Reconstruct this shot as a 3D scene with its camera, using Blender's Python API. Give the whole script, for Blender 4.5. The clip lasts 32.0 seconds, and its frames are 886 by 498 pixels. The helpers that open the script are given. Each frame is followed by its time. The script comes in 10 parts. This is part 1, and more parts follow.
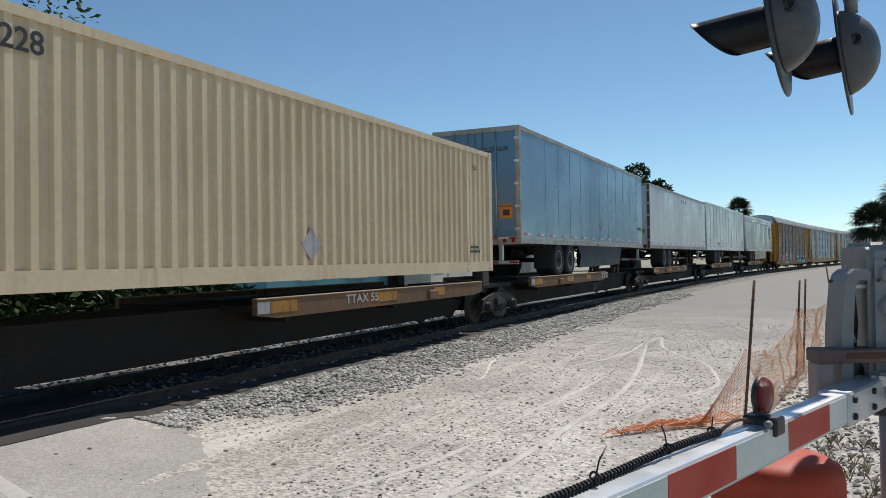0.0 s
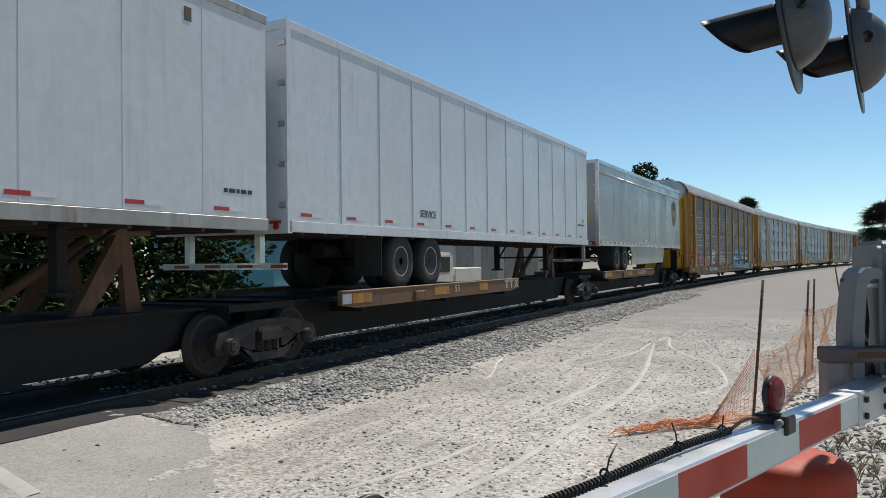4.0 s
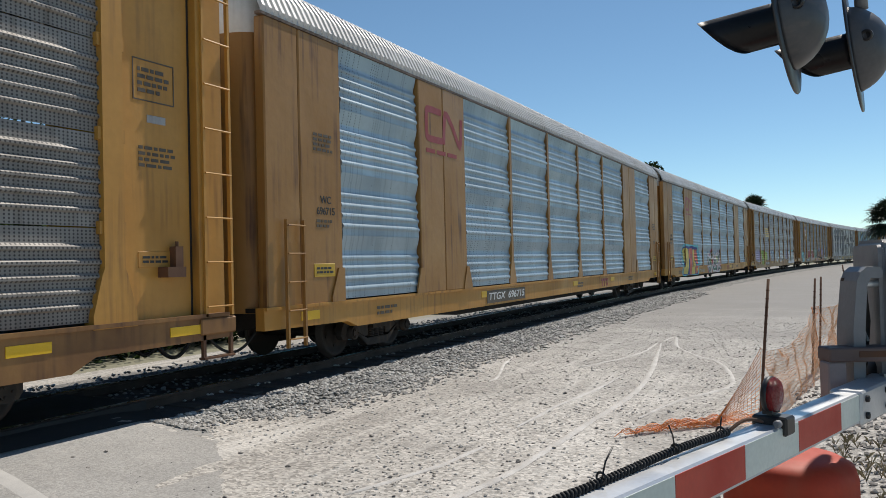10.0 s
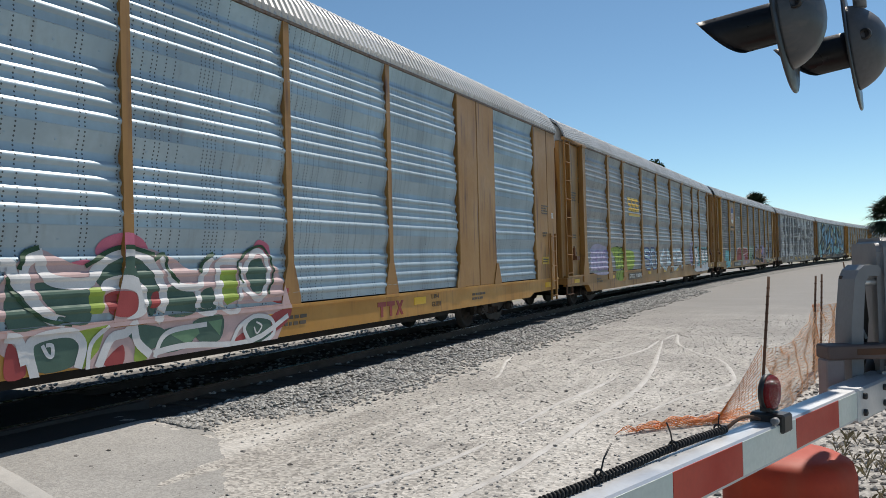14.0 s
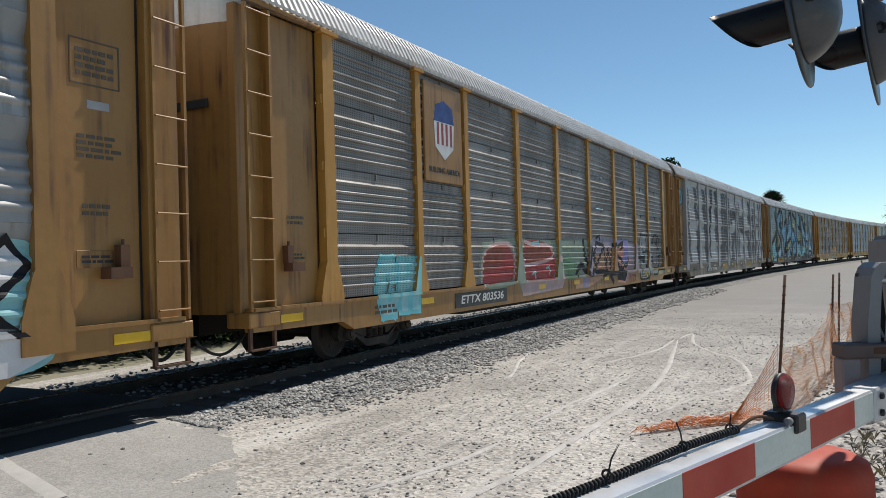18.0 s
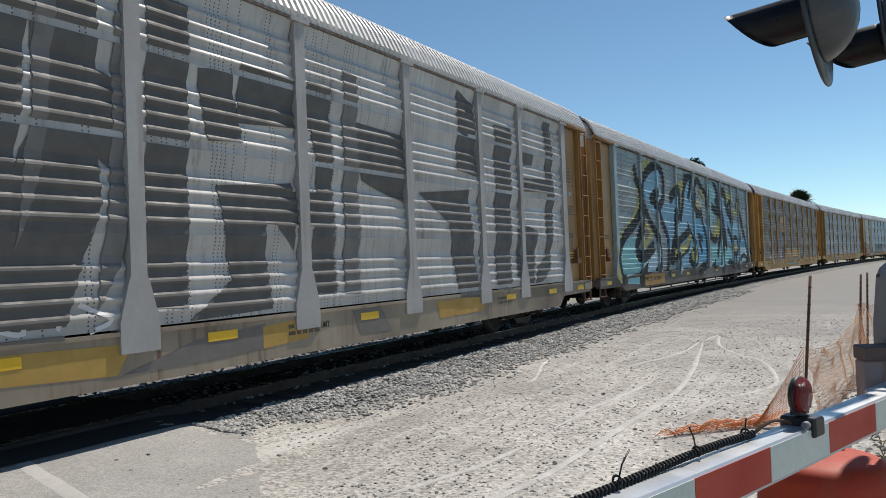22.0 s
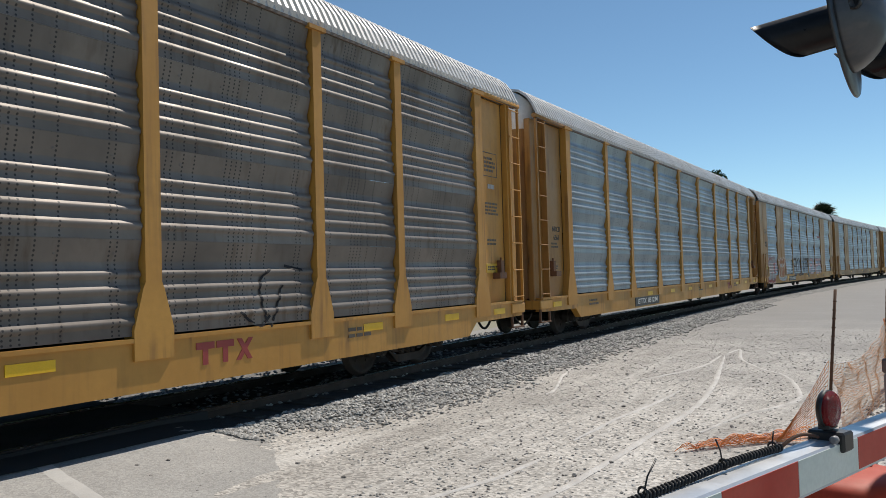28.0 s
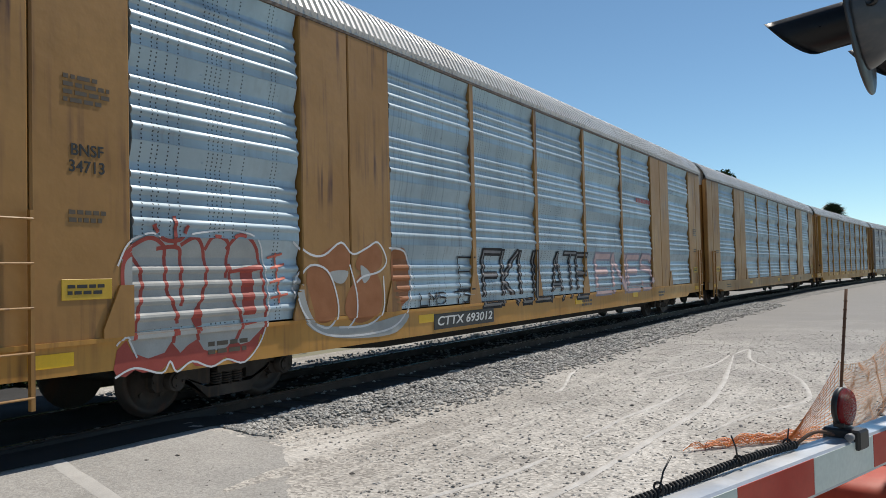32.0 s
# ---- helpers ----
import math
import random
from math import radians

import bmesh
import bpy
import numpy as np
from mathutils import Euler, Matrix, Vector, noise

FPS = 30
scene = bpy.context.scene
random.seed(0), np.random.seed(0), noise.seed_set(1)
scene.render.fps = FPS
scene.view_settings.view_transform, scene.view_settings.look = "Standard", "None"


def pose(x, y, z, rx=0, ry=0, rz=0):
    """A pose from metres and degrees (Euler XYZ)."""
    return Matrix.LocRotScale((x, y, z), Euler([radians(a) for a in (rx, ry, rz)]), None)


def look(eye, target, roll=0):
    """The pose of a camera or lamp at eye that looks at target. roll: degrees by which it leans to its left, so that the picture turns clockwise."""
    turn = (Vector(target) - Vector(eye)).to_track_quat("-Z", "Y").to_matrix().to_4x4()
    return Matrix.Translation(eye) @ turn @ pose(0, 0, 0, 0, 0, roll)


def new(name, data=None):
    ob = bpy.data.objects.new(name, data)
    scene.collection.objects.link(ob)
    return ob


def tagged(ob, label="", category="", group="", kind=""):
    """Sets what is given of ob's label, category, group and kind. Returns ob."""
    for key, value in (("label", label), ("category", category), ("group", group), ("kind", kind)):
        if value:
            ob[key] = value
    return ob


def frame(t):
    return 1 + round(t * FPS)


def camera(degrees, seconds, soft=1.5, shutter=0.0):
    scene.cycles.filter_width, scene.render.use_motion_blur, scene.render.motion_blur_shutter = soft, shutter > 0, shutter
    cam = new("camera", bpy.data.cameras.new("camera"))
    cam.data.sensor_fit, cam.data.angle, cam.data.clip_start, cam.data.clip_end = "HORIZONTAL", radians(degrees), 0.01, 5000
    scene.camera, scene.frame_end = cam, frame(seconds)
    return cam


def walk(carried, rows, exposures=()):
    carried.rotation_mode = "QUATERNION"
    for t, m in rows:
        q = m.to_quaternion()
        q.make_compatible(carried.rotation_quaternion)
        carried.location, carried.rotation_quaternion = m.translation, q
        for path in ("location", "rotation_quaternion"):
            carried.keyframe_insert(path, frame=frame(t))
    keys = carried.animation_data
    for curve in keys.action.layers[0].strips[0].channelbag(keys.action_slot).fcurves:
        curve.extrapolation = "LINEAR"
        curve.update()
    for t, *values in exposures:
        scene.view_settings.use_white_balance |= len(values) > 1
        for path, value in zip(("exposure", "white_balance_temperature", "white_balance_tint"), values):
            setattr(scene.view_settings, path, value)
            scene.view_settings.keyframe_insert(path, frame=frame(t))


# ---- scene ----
# ---- camera ----
PATH = [
    (0, -0.013, -0.007, 1.605, 0.82, 0.82, 25.16),
    (0.5, -0.009, -0.010, 1.604, 0.76, 0.79, 24.75),
    (1, -0.002, -0.009, 1.603, 0.73, 0.81, 25.06),
    (1.5, -0.010, -0.005, 1.600, 0.72, 0.73, 25.31),
    (2, -0.023, 0.003, 1.598, 0.72, 0.64, 24.51),
    (2.5, -0.024, 0.003, 1.597, 0.76, 0.62, 24.74),
    (4.5, -0.021, -0.005, 1.598, 0.75, 0.63, 25.75),
    (5, -0.015, -0.000, 1.600, 0.76, 0.65, 25.37),
    (5.5, -0.005, 0.002, 1.603, 0.78, 0.71, 25.06),
    (6, -0.000, -0.000, 1.604, 0.83, 0.70, 24.75),
    (6.5, 0.002, -0.004, 1.605, 0.84, 0.73, 24.60),
    (7, 0.001, -0.008, 1.606, 0.88, 0.70, 25.13),
    (7.5, 0.001, -0.009, 1.607, 0.84, 0.70, 25.05),
    (8, 0.002, -0.004, 1.606, 0.83, 0.70, 25.16),
    (8.5, 0.002, -0.003, 1.606, 0.86, 0.88, 25.19),
    (9, 0.004, -0.001, 1.607, 0.85, 1.05, 25.22),
    (9.5, 0.007, -0.001, 1.606, 0.89, 1.16, 25.23),
    (10, 0.009, -0.006, 1.607, 0.92, 1.36, 26.16),
    (10.5, 0.009, -0.012, 1.606, 0.90, 1.38, 26.13),
    (11, 0.010, -0.010, 1.605, 0.86, 1.22, 25.99),
    (11.5, 0.014, -0.008, 1.605, 0.85, 1.22, 25.91),
    (12, 0.017, -0.007, 1.606, 0.85, 1.27, 25.93),
    (12.5, 0.018, -0.012, 1.608, 0.82, 1.27, 26.00),
    (13, 0.020, -0.016, 1.609, 0.82, 1.24, 26.02),
    (13.5, 0.021, -0.022, 1.611, 0.84, 1.43, 26.19),
    (14, 0.022, -0.024, 1.611, 0.79, 1.50, 26.26),
    (14.5, 0.020, -0.015, 1.609, 0.83, 1.51, 26.35),
    (15, 0.017, -0.013, 1.608, 0.80, 1.43, 26.54),
    (15.5, 0.020, -0.005, 1.608, 0.83, 1.52, 26.73),
    (17.5, 0.031, 0.013, 1.605, 0.76, 1.57, 27.15),
    (18, 0.031, 0.011, 1.605, 0.77, 1.61, 27.33),
    (18.5, 0.036, 0.014, 1.604, 0.75, 1.64, 27.42),
    (19, 0.043, 0.019, 1.605, 0.71, 1.73, 27.50),
    (19.5, 0.045, 0.016, 1.605, 0.71, 1.73, 27.63),
    (20, 0.046, 0.019, 1.606, 0.76, 1.82, 27.84),
    (20.5, 0.049, 0.022, 1.606, 0.78, 1.87, 28.15),
    (21, 0.057, 0.022, 1.607, 0.84, 1.93, 28.45),
    (21.5, 0.062, 0.023, 1.607, 0.88, 2.02, 28.74),
    (22, 0.065, 0.025, 1.609, 1.11, 2.23, 29.06),
    (22.5, 0.065, 0.021, 1.609, 1.34, 2.35, 29.37),
    (23, 0.062, 0.018, 1.610, 1.56, 2.42, 29.68),
    (23.5, 0.056, 0.021, 1.606, 1.54, 2.45, 29.46),
    (24, 0.051, 0.024, 1.604, 1.58, 2.39, 29.61),
    (24.5, 0.048, 0.024, 1.603, 1.67, 2.36, 29.76),
    (25, 0.048, 0.028, 1.603, 1.71, 2.31, 29.73),
    (25.5, 0.046, 0.031, 1.602, 1.72, 2.19, 29.93),
    (27.5, 0.050, 0.025, 1.604, 1.89, 1.72, 30.32),
    (28, 0.051, 0.020, 1.603, 1.90, 1.63, 30.45),
    (28.5, 0.048, 0.016, 1.602, 1.86, 1.71, 30.25),
    (29, 0.050, 0.020, 1.601, 1.86, 1.66, 30.29),
    (29.5, 0.049, 0.020, 1.600, 1.87, 1.68, 30.46),
    (30, 0.048, 0.020, 1.601, 1.86, 1.67, 30.55),
    (30.5, 0.045, 0.022, 1.599, 1.88, 1.59, 30.60),
    (31, 0.040, 0.028, 1.596, 1.94, 1.60, 30.69),
    (31.5, 0.035, 0.021, 1.593, 1.82, 1.42, 30.66),
    (32, 0.033, 0.011, 1.593, 1.80, 1.32, 30.98),
]
cam = camera(59.0, 32.0, soft=0.8)
walk(cam, [(t, pose(x, y, z, 90 + p, r, w)) for t, x, y, z, p, r, w in PATH],
     exposures=[(0, 0.0), (32, 0.0)])

# ---- world, sun ----
SUN = Vector((0.13, 0.75, 1.0)).normalized()
world = bpy.data.worlds.new("sky")
scene.world = world
world.use_nodes = True
wn = world.node_tree.nodes
sky = wn.new("ShaderNodeTexSky")
sky.sky_type = "NISHITA"
sky.sun_disc = False
sky.sun_elevation = math.asin(SUN.z)
sky.sun_rotation = math.atan2(SUN.x, SUN.y)
sky.air_density, sky.dust_density, sky.ozone_density = 1.0, 0.0, 3.5
sky.altitude = 2200
wn["Background"].inputs["Strength"].default_value = 0.106
tint = wn.new("ShaderNodeMix")
tint.data_type, tint.blend_type = "RGBA", "MULTIPLY"
tint.inputs["Factor"].default_value = 1.0
tint.inputs[7].default_value = (0.95, 1.05, 0.97, 1)
world.node_tree.links.new(sky.outputs[0], tint.inputs[6])
world.node_tree.links.new(tint.outputs[2], wn["Background"].inputs[0])
sun = new("sun", bpy.data.lights.new("sun", "SUN"))
sun.data.energy, sun.data.angle, sun.data.color = 4.5, radians(0.53), (1.0, 0.92, 0.82)
sun.matrix_world = look(SUN * 60, (0, 0, 0))


# ---- helpers ----
def link_mesh(name, bm, material=None):
    me = bpy.data.meshes.new(name)
    bm.normal_update()
    bm.to_mesh(me)
    bm.free()
    for m in (material if isinstance(material, (list, tuple)) else [material]):
        if m:
            me.materials.append(m)
    return me


def part(name, bm, material, parent=None, label=""):
    ob = new(name, link_mesh(name, bm, material))
    ob.parent = parent
    return tagged(ob, label)


def again(name, mesh, parent, m=Matrix.Identity(4), label=""):
    ob = new(name, mesh)
    ob.parent = parent
    ob.matrix_basis = m
    return tagged(ob, label)


def thing(name, label, category, group="", m=None, kind=""):
    ob = new(name)
    ob.empty_display_size = 0.1
    if m is not None:
        ob.matrix_world = m
    return tagged(ob, label, category, group, kind)


def box(bm, x0, x1, y0, y1, z0, z1, m=None, mi=0):
    vs = [Vector((x, y, z)) for z in (z0, z1) for y in (y0, y1) for x in (x0, x1)]
    if m is not None:
        vs = [m @ v for v in vs]
    v = [bm.verts.new(q) for q in vs]
    for a, b, c, d in ((0, 2, 3, 1), (4, 5, 7, 6), (0, 1, 5, 4), (2, 6, 7, 3), (0, 4, 6, 2), (1, 3, 7, 5)):
        bm.faces.new((v[a], v[b], v[c], v[d])).material_index = mi
    return bm


def cbox(x0, x1, y0, y1, z0, z1, b=0.01, seg=1):
    bm = bmesh.new()
    box(bm, x0, x1, y0, y1, z0, z1)
    bmesh.ops.bevel(bm, geom=bm.edges[:] + bm.verts[:], offset=b, segments=seg, affect="EDGES")
    return bm


def tube(bm, a, b, r0, r1=None, n=10, mi=0, caps=True):
    a, b = Vector(a), Vector(b)
    r1 = r0 if r1 is None else r1
    q = (b - a).to_track_quat("Z", "Y").to_matrix()
    ring = []
    for p, r in ((a, r0), (b, r1)):
        ring.append([bm.verts.new(p + q @ Vector((r * math.cos(2 * math.pi * i / n), r * math.sin(2 * math.pi * i / n), 0))) for i in range(n)])
    for i in range(n):
        f = bm.faces.new((ring[0][i], ring[0][(i + 1) % n], ring[1][(i + 1) % n], ring[1][i]))
        f.material_index, f.smooth = mi, n > 6
    if caps:
        bm.faces.new(ring[0][::-1]).material_index = mi
        bm.faces.new(ring[1]).material_index = mi
    return bm


def lathe(bm, prof, m, n=20, mi=0):
    """Turn (radius, height) pairs round the z axis of m."""
    rings = []
    for r, h in prof:
        rings.append([bm.verts.new(m @ Vector((r * math.cos(2 * math.pi * i / n), r * math.sin(2 * math.pi * i / n), h))) for i in range(n)])
    for a, b in zip(rings, rings[1:]):
        for i in range(n):
            f = bm.faces.new((a[i], a[(i + 1) % n], b[(i + 1) % n], b[i]))
            f.smooth, f.material_index = True, mi
    bm.faces.new(rings[0][::-1]).material_index = mi
    bm.faces.new(rings[-1]).material_index = mi
    return bm


def slab(bm, outline, x0, x1, mi=0):
    """A plate in the y-z plane, from x0 to x1."""
    a = [bm.verts.new((x0, y, z)) for y, z in outline]
    b = [bm.verts.new((x1, y, z)) for y, z in outline]
    bm.faces.new(a[::-1]).material_index = mi
    bm.faces.new(b).material_index = mi
    n = len(a)
    for i in range(n):
        bm.faces.new((a[i], a[(i + 1) % n], b[(i + 1) % n], b[i])).material_index = mi
    return bm


def path_tube(bm, pts, r, n=6, mi=0):
    """One bent round bar through the points."""
    pts = [Vector(p) for p in pts]
    side, rings = None, []
    for i, p in enumerate(pts):
        d = (pts[min(i + 1, len(pts) - 1)] - pts[max(i - 1, 0)]).normalized()
        if side is None:
            side = d.orthogonal().normalized()
        side = (side - d * side.dot(d)).normalized()
        up = d.cross(side)
        rings.append([bm.verts.new(p + side * r * math.cos(2 * math.pi * j / n) + up * r * math.sin(2 * math.pi * j / n)) for j in range(n)])
    for p, q in zip(rings, rings[1:]):
        for j in range(n):
            f = bm.faces.new((p[j], p[(j + 1) % n], q[(j + 1) % n], q[j]))
            f.material_index, f.smooth = mi, n > 4
    bm.faces.new(rings[0][::-1]).material_index = mi
    bm.faces.new(rings[-1]).material_index = mi
    return bm


def letters(text, size, parent, m, material, name="lettering", squeeze=1.0, shear=0.0, weight=0.0025):
    """Built-in font as a flat mesh. m: its x runs along the text, its z out of the surface."""
    cu = bpy.data.curves.new(name, "FONT")
    cu.body, cu.size, cu.align_x, cu.align_y = text, size, "CENTER", "CENTER"
    cu.extrude = 0.002
    cu.shear, cu.offset = shear, weight * size / 0.2
    tmp = bpy.data.objects.new(name, cu)
    me = bpy.data.meshes.new_from_object(tmp)
    bpy.data.objects.remove(tmp)
    bpy.data.curves.remove(cu)
    me.materials.clear()
    me.materials.append(material)
    me.transform(Matrix.Diagonal((squeeze, 1, 1, 1)))
    return again(name, me, parent, m)


def side_text(x, y, z):
    """Lettering on the car side that faces +x: reads along +y."""
    return Matrix(((0, 0, 1, x), (1, 0, 0, y), (0, 1, 0, z), (0, 0, 0, 1)))


def front_text(x, y, z):
    """Lettering on an end that faces -y."""
    return Matrix(((1, 0, 0, x), (0, 0, -1, y), (0, 1, 0, z), (0, 0, 0, 1)))


# ---- materials ----
def surface(name, c1, c2, scale=3.0, rough=0.6, metal=0.0, bump=0.0, bump_scale=60.0, streak=None, streak_amount=0.4,
            stretch=(1, 1, 1), fine=None, holes=None, spec=0.5):
    """Two colours mixed by a coarse and a fine noise; streak: a third colour in upright runs; holes: (pitch along, pitch up, radius, share of columns) of dark punched dots."""
    m = bpy.data.materials.new(name)
    m.use_nodes = True
    n, k = m.node_tree.nodes, m.node_tree.links
    bsdf = n["Principled BSDF"]
    co = n.new("ShaderNodeTexCoord")
    info = n.new("ShaderNodeObjectInfo")
    shift = n.new("ShaderNodeVectorMath")
    shift.operation = "SCALE"
    shift.inputs[0].default_value = (13.0, 7.0, 3.0)
    k.new(info.outputs["Random"], shift.inputs["Scale"])
    add = n.new("ShaderNodeVectorMath")
    k.new(co.outputs["Object"], add.inputs[0])
    k.new(shift.outputs[0], add.inputs[1])
    mp = n.new("ShaderNodeMapping")
    mp.inputs["Scale"].default_value = stretch
    k.new(add.outputs[0], mp.inputs[0])

    def noise_tex(s, detail=5.0, vec=mp.outputs[0]):
        t = n.new("ShaderNodeTexNoise")
        t.inputs["Scale"].default_value, t.inputs["Detail"].default_value = s, detail
        k.new(vec, t.inputs["Vector"])
        return t.outputs["Fac"]

    def ramp(src, lo, hi):
        r = n.new("ShaderNodeMapRange")
        r.inputs["From Min"].default_value, r.inputs["From Max"].default_value = lo, hi
        k.new(src, r.inputs["Value"])
        return r.outputs["Result"]

    def mix(fac, a, b):
        x = n.new("ShaderNodeMix")
        x.data_type = "RGBA"
        if hasattr(fac, "links"):
            k.new(fac, x.inputs["Factor"])
        else:
            x.inputs["Factor"].default_value = fac
        for idx, v in ((6, a), (7, b)):
            if hasattr(v, "links"):
                k.new(v, x.inputs[idx])
            else:
                x.inputs[idx].default_value = (*v, 1)
        return x.outputs[2]

    def times(a, b):
        x = n.new("ShaderNodeMath")
        x.operation = "MULTIPLY"
        for i, v in enumerate((a, b)):
            if hasattr(v, "links"):
                k.new(v, x.inputs[i])
            else:
                x.inputs[i].default_value = v
        return x.outputs[0]

    coarse = ramp(noise_tex(scale), 0.3, 0.7)
    col = mix(coarse, c1, c2)
    small = ramp(noise_tex(scale * 14, 3.0), 0.35, 0.7)
    dark = tuple(v * 0.72 for v in c1)
    col = mix(times(small, 0.35 if fine is None else fine), col, dark)
    if streak:
        mp2 = n.new("ShaderNodeMapping")
        mp2.inputs["Scale"].default_value = (6.0, 6.0, 0.35)
        k.new(add.outputs[0], mp2.inputs[0])
        runs = ramp(noise_tex(1.6, 4.0, mp2.outputs[0]), 0.5, 0.75)
        blot = ramp(noise_tex(1.1, 4.0, add.outputs[0]), 0.4, 0.7)
        col = mix(times(times(runs, blot), streak_amount * 2.2), col, streak)
    if holes:
        py, pz, rad, share = holes
        sep = n.new("ShaderNodeSeparateXYZ")
        k.new(co.outputs["Object"], sep.inputs[0])
        sq = []
        for axis, pitch in (("Y", py), ("Z", pz)):
            a = times(sep.outputs[axis], 1.0 / pitch)
            f = n.new("ShaderNodeMath")
            f.operation = "FRACT"
            k.new(a, f.inputs[0])
            s = n.new("ShaderNodeMath")
            s.operation = "SUBTRACT"
            k.new(f.outputs[0], s.inputs[0])
            s.inputs[1].default_value = 0.5
            d = times(s.outputs[0], pitch)
            sq.append(times(d, d))
        t = n.new("ShaderNodeMath")
        t.operation = "ADD"
        k.new(sq[0], t.inputs[0])
        k.new(sq[1], t.inputs[1])
        less = n.new("ShaderNodeMath")
        less.operation = "LESS_THAN"
        k.new(t.outputs[0], less.inputs[0])
        less.inputs[1].default_value = rad * rad
        cell = n.new("ShaderNodeMath")
        cell.operation = "FLOOR"
        k.new(times(sep.outputs["Y"], 1.0 / py), cell.inputs[0])
        dice = n.new("ShaderNodeTexWhiteNoise")
        dice.noise_dimensions = "1D"
        k.new(cell.outputs[0], dice.inputs["W"])
        keep = n.new("ShaderNodeMath")
        keep.operation = "LESS_THAN"
        k.new(dice.outputs["Value"], keep.inputs[0])
        keep.inputs[1].default_value = share
        sheet = n.new("ShaderNodeMath")
        sheet.operation = "LESS_THAN"
        k.new(sep.outputs["X"], sheet.inputs[0])
        sheet.inputs[1].default_value = 1.562
        col = mix(times(times(times(less.outputs[0], keep.outputs[0]), sheet.outputs[0]), 0.85), col, (0.012, 0.012, 0.014))
    k.new(col, bsdf.inputs["Base Color"])
    rr = n.new("ShaderNodeMapRange")
    rr.inputs["To Min"].default_value, rr.inputs["To Max"].default_value = max(rough - 0.12, 0.05), min(rough + 0.12, 1)
    k.new(coarse, rr.inputs["Value"])
    k.new(rr.outputs[0], bsdf.inputs["Roughness"])
    bsdf.inputs["Metallic"].default_value = metal
    bsdf.inputs["Specular IOR Level"].default_value = spec
    if bump:
        b = n.new("ShaderNodeBump")
        b.inputs["Strength"].default_value, b.inputs["Distance"].default_value = 1.0, bump
        k.new(noise_tex(bump_scale, 4.0), b.inputs["Height"])
        k.new(b.outputs[0], bsdf.inputs["Normal"])
    return m


RUST = (0.11, 0.045, 0.02)
sill_rust = surface("sill_rust", (0.30, 0.15, 0.042), (0.14, 0.062, 0.025), 1.3, 0.65, streak=(0.07, 0.03, 0.016), streak_amount=0.8, bump=0.003, bump_scale=9)
dull_yellow = surface("dull_yellow", (0.46, 0.21, 0.02), (0.32, 0.14, 0.02), 3.0, 0.6, streak=(0.12, 0.06, 0.03), streak_amount=0.5)
yellow = surface("rack_yellow", (0.54, 0.275, 0.050), (0.43, 0.208, 0.038), 0.8, 0.55, streak=RUST, streak_amount=0.45, bump=0.002, bump_scale=9)
tan = surface("rack_tan", (0.37, 0.193, 0.050), (0.29, 0.145, 0.037), 0.7, 0.5, streak=(0.10, 0.042, 0.018), streak_amount=0.75, bump=0.012, bump_scale=2.2)
orange_yellow = surface("rack_orange", (0.86, 0.43, 0.012), (0.72, 0.34, 0.012), 0.9, 0.5, streak=(0.22, 0.08, 0.02), streak_amount=0.35)
galv_old = surface("galvanised_old", (0.32, 0.30, 0.275), (0.21, 0.197, 0.18), 0.9, 0.6, 0.18, streak=(0.10, 0.08, 0.06), streak_amount=0.35, holes=(0.05, 0.036, 0.011, 1.0))
galv_brown = surface("galvanised_brown", (0.205, 0.178, 0.155), (0.115, 0.099, 0.086), 1.0, 0.5, 0.3, streak=(0.09, 0.065, 0.045), streak_amount=0.6, holes=(0.08, 0.045, 0.012, 0.45))
galv_new = surface("galvanised_new", (0.42, 0.52, 0.575), (0.30, 0.38, 0.43), 0.8, 0.48, 0.35, streak=(0.2, 0.2, 0.2), streak_amount=0.3, holes=(0.07, 0.045, 0.0105, 0.42))
galv_silver = surface("galvanised_silver", (0.32, 0.372, 0.405), (0.235, 0.275, 0.30), 0.8, 0.48, 0.3, streak=(0.16, 0.15, 0.14), streak_amount=0.3, holes=(0.07, 0.045, 0.0105, 0.42))
galv_white = surface("panel_pale", (0.55, 0.535, 0.515), (0.41, 0.40, 0.38), 0.9, 0.55, 0.1, streak=(0.2, 0.18, 0.15), streak_amount=0.45, holes=(0.07, 0.045, 0.0105, 0.42))
galv_grey = surface("panel_grey", (0.36, 0.36, 0.355), (0.27, 0.27, 0.265), 0.9, 0.5, 0.2, streak=(0.14, 0.13, 0.11), streak_amount=0.45, holes=(0.07, 0.045, 0.0105, 0.42))
galv_mid = surface("galvanised_mid", (0.42, 0.49, 0.50), (0.31, 0.37, 0.38), 0.9, 0.55, 0.25, streak=(0.14, 0.12, 0.10), streak_amount=0.35, holes=(0.05, 0.036, 0.010, 1.0))
sill_grimy = surface("sill_grimy", (0.36, 0.30, 0.22), (0.13, 0.10, 0.075), 0.5, 0.65, streak=RUST, streak_amount=0.6)
sill_sooty = surface("sill_sooty", (0.20, 0.175, 0.155), (0.055, 0.040, 0.030), 0.35, 0.65, streak=RUST, streak_amount=0.6)
# near-black ballast: the train's shadow painted into the colour
ballast_shade = surface("ballast_shade", (0.075, 0.07, 0.066), (0.045, 0.042, 0.04), 3.0, 0.95, bump=0.03, bump_scale=16, fine=0.8)
# crossing colour sunk almost to black to paint in the shade below the cars
crossing_shade = surface("crossing_panel", (0.040, 0.039, 0.038), (0.028, 0.027, 0.027), 1.2, 0.9, bump=0.004, bump_scale=70)
